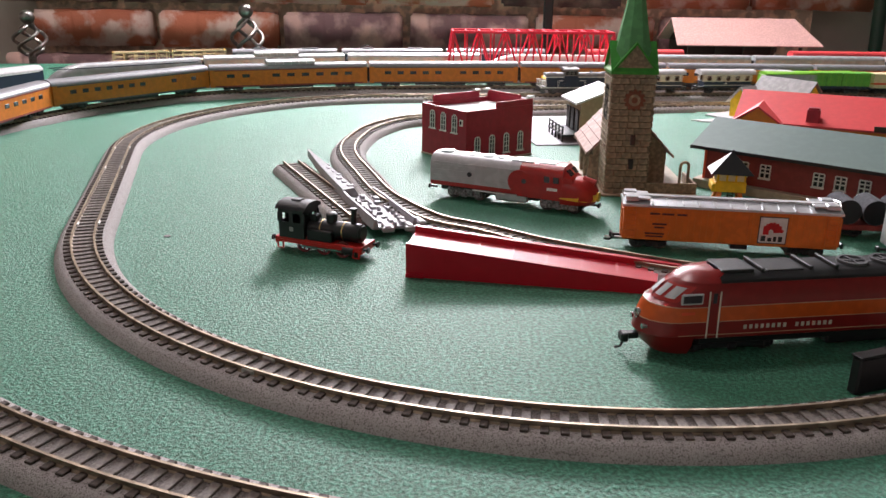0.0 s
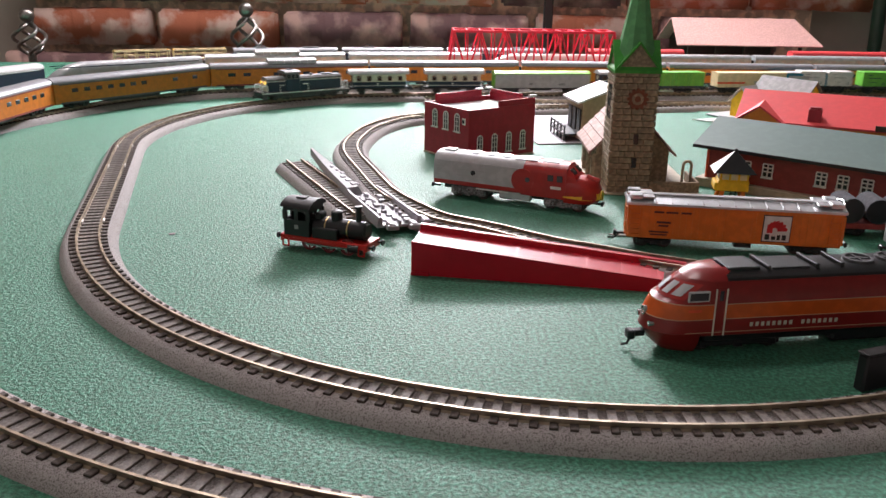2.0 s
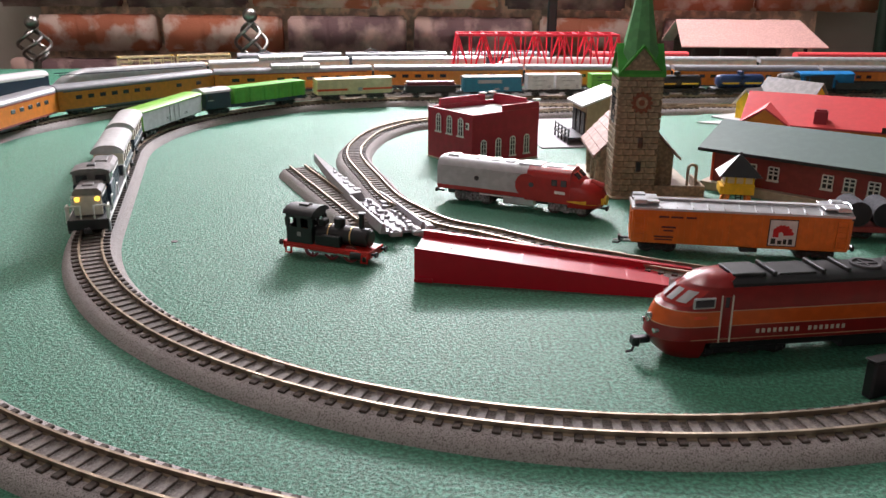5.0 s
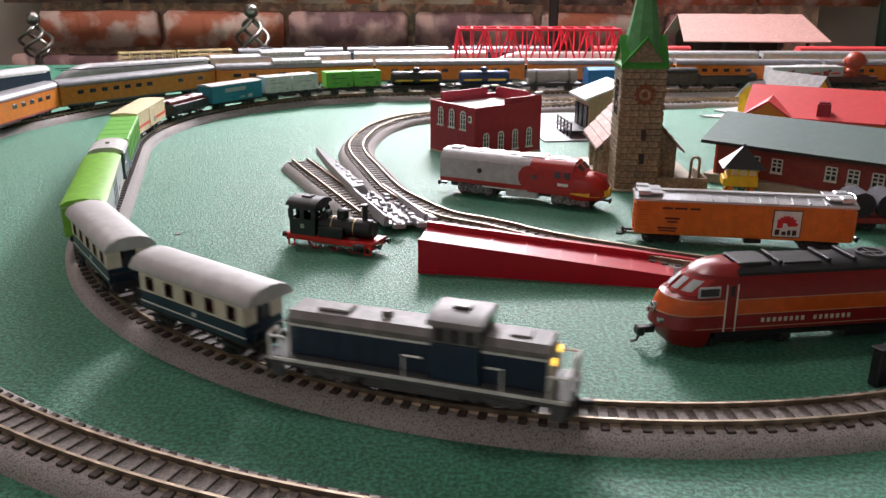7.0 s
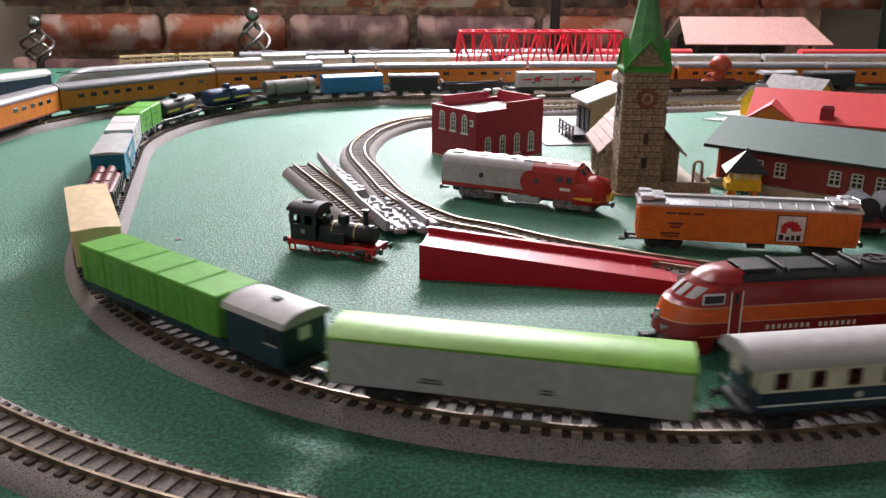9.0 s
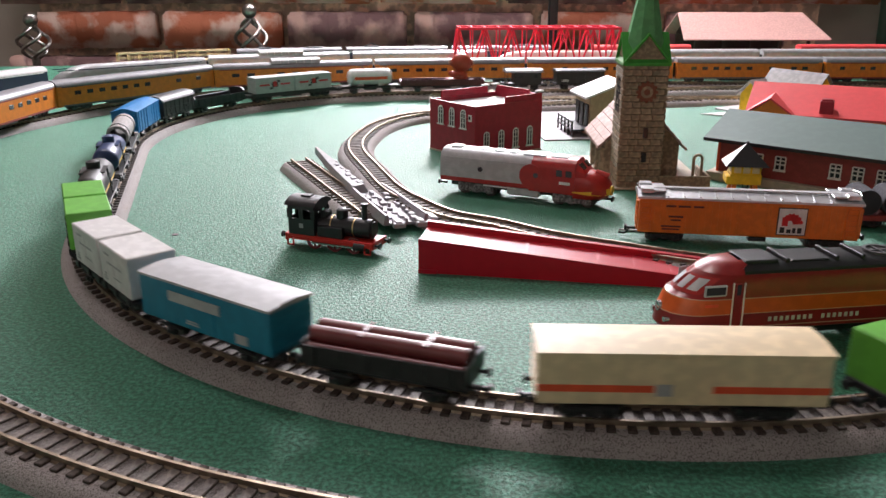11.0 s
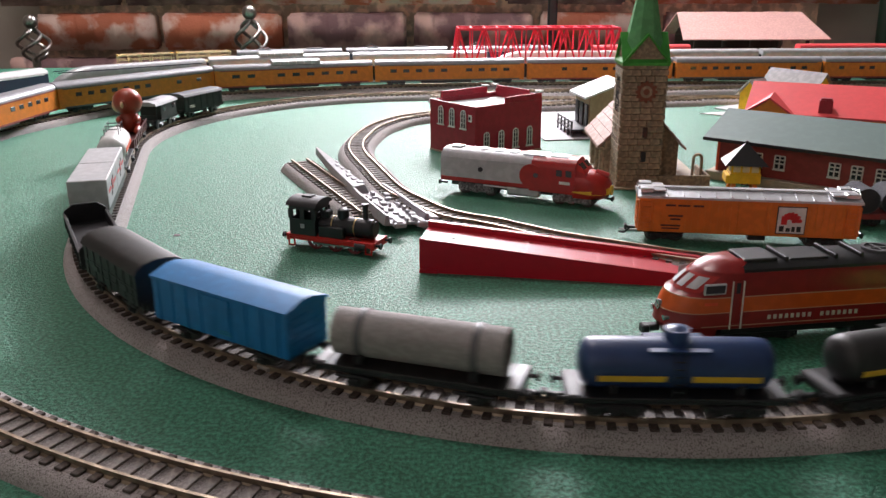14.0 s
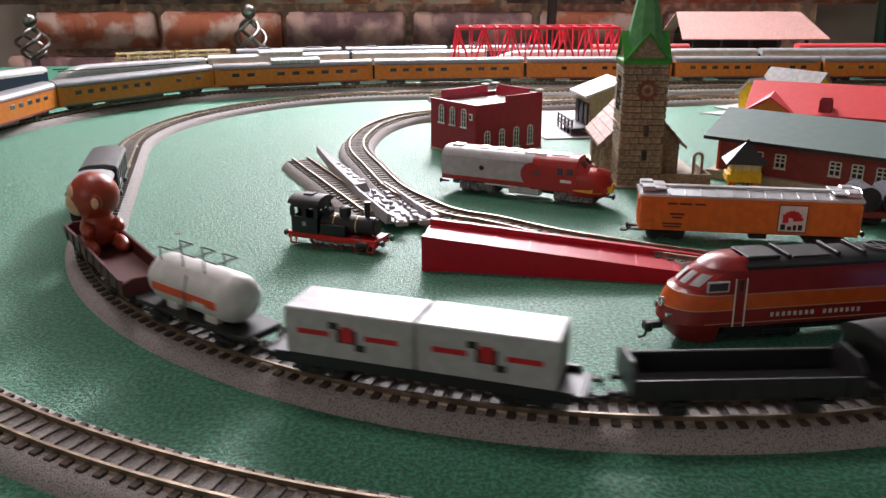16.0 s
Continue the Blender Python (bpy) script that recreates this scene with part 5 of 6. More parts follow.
def church():
    c = thing("church", "tan stone model church with a green spire", "church", pose(0.1085, 0.4850, 0, 0, 0, -1.5))
    w, hb = 0.0245, 0.0728
    part("base", Shape().box(0.010, 0.030, 0, 0.066, 0.090, 0.0014, 0.0004), "beige_base", c, "grey base plate")
    core = part("tower", Shape().box(0, 0, 0.0014, w - 0.0008, w - 0.0008, hb), "stone_joint", c, "square tan stone tower")
    ch = 0.0036
    sm = [Shape().box(0, 0, 0, l, 0.0014, ch - 0.00045, 0.00025).mesh("stone_block") for l in (0.0054, 0.0068, 0.0044)]
    for me in sm:
        me.materials.append(M["stone"])
    r = random.Random(9)
    for face in (0, 90, -90):
        turn = Matrix.Rotation(radians(face), 4, "Z")
        for row in range(20):
            z = 0.0014 + row * ch
            x = -w / 2 + (0.0 if row % 2 else -0.002)
            while x < w / 2 - 0.001:
                k = r.randrange(3)
                l = (0.0054, 0.0068, 0.0044)[k]
                cx = min(max(x + l / 2, -w / 2 + l / 2), w / 2 - l / 2)
                if not (face == 90 and 0.042 < z < 0.066 and abs(cx) < 0.006):
                    part("stone_block", sm[k], "stone", core, at=turn @ Matrix.Translation((cx, -w / 2 + r.uniform(-0.0001, 0.0002), z)))
                x += l + 0.0004
    # slit windows, louvres, clock
    for z in (0.0165, 0.0307):
        part("slit_window", Shape().box(0.002, -w / 2 - 0.0004, z, 0.0028, 0.0016, 0.0060, 0.0003), "glass", c, "dark slit window")
    for y in (-0.004, 0.0, 0.004):
        part("louvre", Shape().box(-w / 2 - 0.0002, y, 0.044, 0.0014, 0.0022, 0.0205, 0.0004), "glass", c, "tall dark belfry opening")
    clock = Shape().cyl((0.001, -w / 2 - 0.0010, 0.0570), (0.001, -w / 2 - 0.0004, 0.0570), 0.0052, 26)
    for i in range(12):
        a = math.pi * i / 6
        clock.cyl((0.001 + 0.0054 * math.cos(a), -w / 2 - 0.0013, 0.057 + 0.0054 * math.sin(a)), (0.001 + 0.0054 * math.cos(a), -w / 2 - 0.0004, 0.057 + 0.0054 * math.sin(a)), 0.0009, 10)
    part("clock_face", clock, "clock", c, "round rust-coloured clock with scalloped rim")
    part("clock_centre", Shape().tube((0.001, -w / 2 - 0.0013, 0.057), (0.001, -w / 2 - 0.0009, 0.057), 0.0034, 0.0018, 20), "stone", c)
    # four gables and the spire
    h2 = w / 2
    for face in (0, 90, 180, 270):
        turn = Matrix.Rotation(radians(face), 4, "Z")
        part("gable", Shape().add([(-h2, -h2 + 0.0004, hb), (h2, -h2 + 0.0004, hb), (0, -h2 + 0.0004, hb + 0.0150), (-h2, 0, hb), (h2, 0, hb), (0, 0, hb + 0.0150)], [(0, 1, 2), (3, 5, 4), (0, 3, 4, 1), (1, 4, 5, 2), (0, 2, 5, 3)], turn), "stone", c, "stone gable")
        g = Shape()
        for k in (-1, 1):
            g.add([(k * (h2 + 0.0012), -h2 - 0.0012, hb - 0.0012), (0, -h2 - 0.0012, hb + 0.0151), (0, -h2 - 0.0012, hb + 0.0165), (k * (h2 + 0.0012), -h2 - 0.0012, hb + 0.0004),
                   (k * (h2 + 0.0012), 0, hb - 0.0012), (0, 0, hb + 0.0151), (0, 0, hb + 0.0165), (k * (h2 + 0.0012), 0, hb + 0.0004)],
                  [(0, 1, 2, 3), (4, 7, 6, 5), (0, 4, 5, 1), (3, 2, 6, 7), (0, 3, 7, 4), (1, 5, 6, 2)], turn)
        part("gable_roof", g, "spire_edge", c, "bright green gable roof edge")
    part("spire", Shape().rings([[(r * math.cos(math.pi / 4 * i + math.pi / 8), r * math.sin(math.pi / 4 * i + math.pi / 8), z) for i in range(8)] for r, z in ((0.0128, hb + 0.004), (0.0098, hb + 0.016), (0.0062, hb + 0.034), (0.0012, hb + 0.064))]), "spire", c, "tall green spire", 20)
    part("spire_ball", Shape().ball(0, 0, hb + 0.065, 0.0014), "brass", c)
    # nave behind the tower, ridge running away from it
    nave = Shape()
    x0, x1, y0, y1, ze, zr = -0.0165, 0.0285, w / 2, 0.072, 0.0225, 0.0465
    xm = 0.0060
    nave.rings([[(x0, y, 0.0014), (x1, y, 0.0014), (x1, y, ze), (xm, y, zr), (x0, y, ze)] for y in (y0, y1)])
    part("nave", nave, "stone", c, "tan stone nave walls")
    for k, xe in ((-1, x0), (1, x1)):
        sl = (zr - ze) / (xm - x0)
        for i in range(7):
            u0, u1 = i / 7, (i + 1) / 7
            xa, xb = xm + (xe + k * 0.004 - xm) * u0, xm + (xe + k * 0.004 - xm) * u1
            za, zb = zr - abs(xa - xm) * sl + 0.0016, zr - abs(xb - xm) * sl + 0.0016
            part("roof_course", Shape().rings([[(xa, y, za - 0.0012), (xa, y, za), (xb, y, zb + 0.0006), (xb, y, zb - 0.0012)] for y in (y0 - 0.003 if k > 0 else y0 + 0.001, y1 + 0.003)]), "pinktile", c, "pinkish ridged roof course", 10)
    for i in range(3):
        part("nave_window", Shape().box(x0 - 0.0002, y0 + 0.010 + i * 0.018, 0.006, 0.0012, 0.006, 0.014, 0.0004), "stone_joint", c, "tall recessed window")
        part("buttress", Shape().box(x0 - 0.0012, y0 + 0.002 + i * 0.018, 0.0014, 0.0026, 0.0024, 0.018, 0.0004), "stone", c)
    # yard wall and arch
    part("yard_wall", Shape().box(0.028, -0.0095, 0.0014, 0.030, 0.0016, 0.0062, 0.0003), "stone", c, "low tan yard wall")
    part("yard_wall", Shape().box(0.0425, 0.006, 0.0014, 0.0016, 0.030, 0.0062, 0.0003), "stone", c)
    part("gate_arch", Shape().wire([(0.036, 0.004, 0.0014), (0.036, 0.004, 0.0150)] + [(0.0385 - 0.0025 * math.cos(a * math.pi / 6), 0.004, 0.0150 + 0.0025 * math.sin(a * math.pi / 6)) for a in range(1, 6)] + [(0.041, 0.004, 0.0150), (0.041, 0.004, 0.0014)], 0.0009, 8), "stone", c, "small gate arch")


def long_shed():
    b = thing("goods_shed", "long brick red model shed with a grey-green roof", "building", pose(0.1600, 0.4985, 0, 0, 0, -40.5))
    L, d = 0.150, 0.062
    part("plinth", Shape().box(L / 2, d / 2, 0, L + 0.006, d + 0.006, 0.0055, 0.0004), "beige_base", b, "beige plinth")
    ze, zr = 0.0268, 0.0385
    part("wall", Shape().loft([(0.002, 0.0055), (d - 0.002, 0.0055), (d - 0.002, ze), (d / 2, zr - 0.001), (0.002, ze)], 0.002, L - 0.002), "shedred", b, "brick red walls")
    for k, y in ((-1, 0.0), (1, d)):
        sl = (zr - ze) / (d / 2)
        part("roof", Shape().loft([(y + k * 0.004, ze - sl * 0.004), (d / 2, zr), (d / 2, zr + 0.0010), (y + k * 0.004, ze - sl * 0.004 + 0.0010)], -0.006, L + 0.006), "roofgreen", b, "grey-green sheet roof")
        part("fascia", Shape().box(L / 2, y + k * 0.0042, ze - sl * 0.004 - 0.0010, L + 0.012, 0.0007, 0.0020), "black", b, "dark eave edge")
    part("corner_strip", Shape().box(0.002, 0.002, 0.0055, 0.0014, 0.0014, ze - 0.0055), "orange_stripe", b)
    for x in (0.0262, 0.0395, 0.0700, 0.0818, 0.0945, 0.125):
        square_window(b, pose(x, 0.0017, 0.0115, 0, 0, 180), 0.0058, 0.0078)


def red_roof_house():
    b = thing("station_building", "model station with a salmon red roof and orange gable", "building", pose(0.220, 0.608, 0, 0, 0, -26))
    L, d = 0.30, 0.078
    ze, zr = 0.0245, 0.0405
    gable_block(b, 0.0, L, 0.0, d, ze, zr, "orangewall", "roofred", 0.004, 0.0014)
    # cross gable facing the shed
    part("porch_wall", Shape().rings([[(0.0, y, 0), (0.028, y, 0), (0.028, y, 0.0250), (0.013, y, 0.0345), (0.0, y, 0.0250)] for y in (-0.008, 0.03)]), "orangewall", b, "orange gable wall")
    for k in (-1, 1):
        xe = 0.013 + k * 0.018
        part("porch_roof", Shape().rings([[(0.013, y, 0.0348), (xe, y, 0.0228), (xe, y, 0.0241), (0.013, y, 0.0362)] for y in (-0.010, 0.034)]), "roofred", b, "salmon red gable roof")
    part("chimney", Shape().box(0.050, 0.004, 0.014, 0.0090, 0.0080, 0.0210, 0.0004).box(0.050, 0.004, 0.014, 0.0125, 0.0110, 0.0100, 0.0004).box(0.050, 0.004, 0.0345, 0.0072, 0.0062, 0.0018, 0.0003), "brickred", b, "dark red chimney")
    part("balcony_rail", Shape().box(0.12, -0.004, 0.0235, 0.06, 0.001, 0.004).box(0.12, -0.003, 0.0235, 0.06, 0.003, 0.001), "darkwood", b, "dark balcony rail")


def grey_roof_house():
    b = thing("cottage", "model cottage with a dark grey roof and yellow gable", "house", pose(0.2790, 0.757, 0, 0, 0, -58))
    part("base", Shape().box(0.025, 0.018, 0, 0.11, 0.075, 0.0016, 0.0004), "grey_light", b, "pale grey base plate")
    gable_block(b, 0.0, 0.052, 0.0, 0.040, 0.0160, 0.0375, "warmyellow", "loco_grey", 0.003)
    part("wing_wall", Shape().rings([[(-0.012, y, 0.0016), (0.010, y, 0.0016), (0.010, y, 0.016), (-0.001, y, 0.028), (-0.012, y, 0.016)] for y in (-0.008, 0.02)]), "warmyellow", b)
    for k in (-1, 1):
        part("wing_roof", Shape().rings([[(-0.001, y, 0.0284), (-0.001 + k * 0.014, y, 0.0140), (-0.001 + k * 0.014, y, 0.0152), (-0.001, y, 0.0298)] for y in (-0.011, 0.022)]), "grey_light", b)


def porch_house():
    b = thing("wooden_house", "tan model house with a pale slanted roof and black porch", "house", pose(0.0975, 0.630, 0, 0, 0, 8) @ Matrix.Diagonal((0.8, 0.85, 0.94, 1)))
    part("base", Shape().box(0.004, 0.065, 0, 0.080, 0.150, 0.0012, 0.0003), "lilac", b, "pale grey base plate")
    # body: tall box with a roof sloping to its front (-x)
    part("body", Shape().rings([[(0.010, y, 0.0012), (0.040, y, 0.0012), (0.040, y, 0.0430), (0.010, y, 0.0330)] for y in (0.0, 0.045)]), "tan", b, "tan plastic walls")
    part("roof", Shape().rings([[(0.004, y, 0.0318), (0.042, y, 0.0440), (0.042, y, 0.0455), (0.004, y, 0.0335)] for y in (-0.003, 0.048)]), "paper", b, "pale slanted roof")
    part("porch_deck", Shape().box(0.002, 0.024, 0.0060, 0.020, 0.052, 0.0014, 0.0003), "black", b, "black porch deck")
    for i in range(5):
        part("porch_post", Shape().box(-0.007, 0.001 + i * 0.0115, 0.0012, 0.0014, 0.0014, 0.0130), "black", b, "black porch post")
    part("porch_rail", Shape().box(-0.007, 0.024, 0.0125, 0.0010, 0.050, 0.0012).box(-0.007, 0.024, 0.0095, 0.0008, 0.050, 0.0008), "black", b, "black porch railing")
    for i in range(3):
        part("front_panel", Shape().box(0.0092, 0.008 + i * 0.014, 0.0078, 0.0014, 0.0100, 0.0190, 0.0004), "black", b, "tall black panel")


def signal_hut():
    b = thing("signal_hut", "yellow model signal hut on orange legs with a black roof", "hut", pose(0.1676, 0.4660, 0, 0, 0, -10))
    for x in (-0.0055, 0.0055):
        for y in (-0.0045, 0.0045):
            part("leg", Shape().add([(x * 1.25 - 0.0014, y * 1.25 - 0.0014, 0), (x * 1.25 + 0.0014, y * 1.25 - 0.0014, 0), (x * 1.25 + 0.0014, y * 1.25 + 0.0014, 0), (x * 1.25 - 0.0014, y * 1.25 + 0.0014, 0),
                                      (x - 0.0011, y - 0.0011, 0.0065), (x + 0.0011, y - 0.0011, 0.0065), (x + 0.0011, y + 0.0011, 0.0065), (x - 0.0011, y + 0.0011, 0.0065)],
                                     [(0, 3, 2, 1), (4, 5, 6, 7), (0, 1, 5, 4), (1, 2, 6, 5), (2, 3, 7, 6), (3, 0, 4, 7)]), "orange_leg", b, "orange leg")
    part("ladder", Shape().box(-0.0014, -0.0066, 0, 0.0005, 0.0006, 0.0075).box(0.0014, -0.0066, 0, 0.0005, 0.0006, 0.0075).box(0, -0.0066, 0.002, 0.003, 0.0006, 0.0005).box(0, -0.0066, 0.0045, 0.003, 0.0006, 0.0005), "black", b, "black ladder")
    body = part("body", Shape().box(0, 0, 0.0062, 0.0172, 0.0140, 0.0062, 0.0004).box(0, 0, 0.0120, 0.0160, 0.0130, 0.0056, 0.0003), "warmyellow", b, "yellow cabin")
    part("walkway", Shape().box(-0.0094, 0, 0.0062, 0.0024, 0.0140, 0.0048, 0.0004), "warmyellow", b)
    for x in (-0.005, 0, 0.005):
        part("window", Shape().box(x, -0.0067, 0.0130, 0.0038, 0.0006, 0.0036, 0.0002), "cream", body, "pale cabin window")
    part("window", Shape().box(-0.0081, 0, 0.0130, 0.0006, 0.0080, 0.0036, 0.0002), "cream", body, "pale cabin window")
    e, z0, z1 = 0.0118, 0.0172, 0.0292
    part("roof", Shape().add([(-e, -e * 0.85, z0), (e, -e * 0.85, z0), (e, e * 0.85, z0), (-e, e * 0.85, z0), (0, 0, z1)], [(0, 3, 2, 1), (0, 1, 4), (1, 2, 4), (2, 3, 4)]), "black", b, "black pyramid roof", 10)
    # one side of the black roof is white, with the glare in its colour
    part("roof_side", Shape().add([(-e - 0.0002, -e * 0.85, z0), (-e - 0.0002, e * 0.85, z0), (-0.0002, 0, z1), (-e, -e * 0.85, z0 - 0.0005), (-e, e * 0.85, z0 - 0.0005)], [(0, 2, 1), (0, 1, 4, 3)]), "paper", b, "black roof's bright side, glare put into white")
    part("roof_knob", Shape().ball(0, 0, z1, 0.0011), "black", b)


def pink_shed():
    b = thing("engine_shed", "model shed with a broad pink planked roof", "building", pose(0.321, 1.155, 0, 0, 0, -1))
    L, zr, ze = 0.172, 0.0670, 0.0345
    for i in range(9):
        for k in (-1, 1):
            u0, u1 = i / 9, (i + 0.96) / 9
            y0, y1 = 0.045 + k * 0.062 * u0, 0.045 + k * 0.062 * u1
            za, zb = zr + (ze - zr) * u0, zr + (ze - zr) * u1
            sh = 0.020 * u0, 0.020 * u1
            part("roof_plank", Shape().rings([[(x0 + sg * sh[0], y0, za), (x0 + sg * sh[1], y1, zb), (x0 + sg * sh[1], y1, zb + 0.0014), (x0 + sg * sh[0], y0, za + 0.0018)] for x0, sg in ((-0.002, -0.2), (L, 1.0))]), "shedroof", b)
    part("gable", Shape().add([(0.012, -0.012, 0.036), (0.012, 0.102, 0.036), (0.012, 0.045, 0.065), (0.014, -0.012, 0.036), (0.014, 0.102, 0.036), (0.014, 0.045, 0.065)], [(0, 2, 1), (3, 4, 5), (0, 1, 4, 3), (1, 2, 5, 4), (0, 3, 5, 2)]), "darkwood", b, "dark open gable")
    part("back_wall", Shape().box(L / 2, 0.092, 0, L - 0.02, 0.003, 0.036), "darkwood", b, "dark plank wall")
    for i in range(5):
        part("post", Shape().box(0.014 + i * (L - 0.02) / 4, -0.004, 0, 0.004, 0.004, 0.036), "darkwood", b, "dark wooden post")


red_house()
church()
long_shed()
red_roof_house()
grey_roof_house()
porch_house()
signal_hut()
pink_shed()


# ---- engines and wagons standing on the felt ----
def stacked(zs, rear, w, nose, steps=10):
    """Streamlined body: outlines stacked upward; zs rows are (z, nose x, width share)."""
    rs = []
    for z, xf, k in zs:
        hw = w / 2 * k
        rs.append([(rear, -hw, z)] + [(xf - nose + nose * math.sin(math.pi * i / steps), -hw * math.cos(math.pi * i / steps), z) for i in range(steps + 1)] + [(rear, hw, z)])
    return Shape().rings(rs)


def red_express():
    """Deep red and orange engine with a raked windscreen; x forward, origin under the nose tip."""
    v = thing("diesel_locomotive", "deep red and orange model diesel engine with black roof, parked", "locomotive", pose(0.0668, 0.2615, 0, 0, 0, 189.0) @ Matrix.Diagonal((1, 1, 0.95, 1)))
    w, rear = 0.0205, -0.170
    part("skirt", stacked([(0.0004, -0.0075, 0.62), (0.0045, -0.0030, 0.88), (0.0092, -0.0006, 1.0)], -0.018, w, 0.0105), "spred", v, "deep red nose skirt")
    part("sill", Shape().box(-0.093, 0, 0.0078, 0.154, w - 0.0006, 0.0016, 0.0003), "spred", v)
    part("lower_band", stacked([(0.0093, 0.0, 1.0), (0.0145, -0.0010, 1.0)], rear, w, 0.012), "spred", v, "deep red lower band")
    part("orange_band", stacked([(0.0146, -0.0010, 1.0), (0.0175, -0.0020, 1.0), (0.0202, -0.0034, 1.0)], rear, w, 0.012), "sporange", v, "orange body band")
    part("upper_band", stacked([(0.0203, -0.0035, 0.995), (0.0215, -0.0058, 0.99), (0.0272, -0.0118, 0.95), (0.0286, -0.0134, 0.90)], rear, w, 0.012), "spred", v, "deep red upper side")
    part("cab_roof", stacked([(0.0286, -0.0134, 0.90), (0.0304, -0.0158, 0.76), (0.0316, -0.0190, 0.55), (0.0321, -0.0220, 0.35)], -0.0262, w, 0.010), "spred", v, "deep red rounded cab roof", 60)
    roof = part("roof", Shape().loft([(-w * 0.455, 0.0278), (w * 0.455, 0.0278), (w * 0.43, 0.0296), (w * 0.30, 0.0312), (-w * 0.30, 0.0312), (-w * 0.43, 0.0296)], rear, -0.0262), "black", v, "black roof")
    part("roof_hatch", Shape().box(-0.0335, 0, 0.0308, 0.012, 0.012, 0.0016, 0.0004).box(-0.051, 0, 0.0308, 0.014, 0.012, 0.0010, 0.0003), "black_soft", roof, "raised roof hatch")
    for x in (-0.0425, -0.0605, -0.070):
        part("roof_rib", Shape().box(x, 0, 0.0310, 0.0014, 0.013, 0.0018, 0.0003), "black_soft", roof)
    for x in (-0.080, -0.093, -0.106, -0.119, -0.132):
        part("roof_fan", Shape().tube((x, 0, 0.0310), (x, 0, 0.0322), 0.0052, 0.0042, 24).cyl((x, 0, 0.0308), (x, 0, 0.0314), 0.0042, 20).box(x, 0, 0.0314, 0.009, 0.0008, 0.0006).box(x, 0, 0.0314, 0.0008, 0.009, 0.0006), "grey_dark", roof, "round roof fan")
    for z in (0.0145, 0.0202, 0.0094):
        part("lining", stacked([(z - 0.0001, -0.0008 if z < 0.015 else -0.0033, 1.008), (z + 0.0002, -0.0009 if z < 0.015 else -0.0034, 1.008)], rear, w, 0.012), "gold_line", v, "thin pale lining")
    # windscreen panes follow the raked, rounded nose
    def skin(z, y):
        t = (z - 0.0215) / 0.0057
        return -0.0058 - 0.0060 * t - 0.012 + 0.012 * math.sqrt(max(0, 1 - (y / (w / 2 * (0.99 - 0.04 * t))) ** 2))

    def pane(name, y0, y1, z0, z1, off, material, label=""):
        g = [[(skin(z0 + (z1 - z0) * p / 3, y0 + (y1 - y0) * q / 4) + off * 0.6, y0 + (y1 - y0) * q / 4, z0 + (z1 - z0) * p / 3 + off * 0.8) for q in range(5)] for p in range(4)]
        part(name, Shape().add([c for r in g for c in r], [(p * 5 + q, p * 5 + q + 1, p * 5 + q + 6, p * 5 + q + 5) for p in range(3) for q in range(4)]), material, v, label)

    for k in (-1, 1):
        pane("windscreen_frame", k * 0.0003, k * 0.0086, 0.0215, 0.0272, 0.0003, "warred")
        for y0, y1 in ((0.0010, 0.0037), (0.0050, 0.0076)):
            pane("windscreen", k * y0, k * y1, 0.0224, 0.0264, 0.0006, "grey_light", "pale windscreen pane")
    for k in (-1, 1):
        part("cab_window", Shape().box(-0.0160, k * w * 0.488, 0.0214, 0.0080, 0.0008, 0.0042, 0.0004), "grey_light", v, "silver framed cab side window")
        part("cab_pane", Shape().box(-0.0160, k * w * 0.494, 0.0219, 0.0070, 0.0008, 0.0032, 0.0003), "glass", v)
        part("door", Shape().box(-0.0240, k * w * 0.497, 0.0100, 0.0032, 0.0006, 0.0160, 0.0002), "spred", v)
        part("door_window", Shape().box(-0.0240, k * w * 0.50, 0.0215, 0.0018, 0.0006, 0.0042, 0.0002), "glass", v)
        for x in (-0.0220, -0.0259):
            part("grab_rail", Shape().cyl((x, k * (w / 2 + 0.0007), 0.0085), (x, k * (w / 2 + 0.0002), 0.0262), 0.00030, 8), "offwhite", v, "pale vertical grab rail")
        # plain bars where the railway's name stands
        for i, x in enumerate([-0.0362 - j * 0.0021 for j in range(8)] + [-0.0555 - j * 0.0021 for j in range(7)]):
            part("name_letter", Shape().box(x, k * (w / 2 + 0.0002), 0.0112, 0.0011, 0.0002, 0.0016), "offwhite", v)
        part("number", Shape().box(-0.0150, k * (w / 2 + 0.0001), 0.0176, 0.0046, 0.0002, 0.0010), "orange_stripe", v)
        part("nose_lamp", Shape().cyl((-0.006, k * 0.0050, 0.0118), (-0.0010, k * 0.0050, 0.0118), 0.0010, 14), "steel", v, "small round nose lamp")
    part("headlamp", Shape().cyl((-0.006, 0, 0.0150), (-0.0010, 0, 0.0150), 0.0014, 18).tube((-0.006, 0, 0.0150), (-0.0006, 0, 0.0150), 0.0018, 0.0014, 18), "steel", v, "round headlamp")
    part("coupler", Shape().box(0.0006, 0, 0.0050, 0.005, 0.0030, 0.0024, 0.0004).box(0.0034, 0.0006, 0.0042, 0.0028, 0.0040, 0.0036, 0.0006).wire([(0.0030, 0, 0.0044), (0.0040, 0, 0.0018), (0.0062, 0, 0.0014)], 0.0005, 6), "black", v, "black knuckle coupler")
    part("underframe", Shape().box(-0.094, 0, 0.0042, 0.146, 0.0150, 0.0040, 0.0006).box(-0.093, 0, 0.0016, 0.046, 0.0150, 0.0040, 0.0008), "black", v, "black underframe and tank")
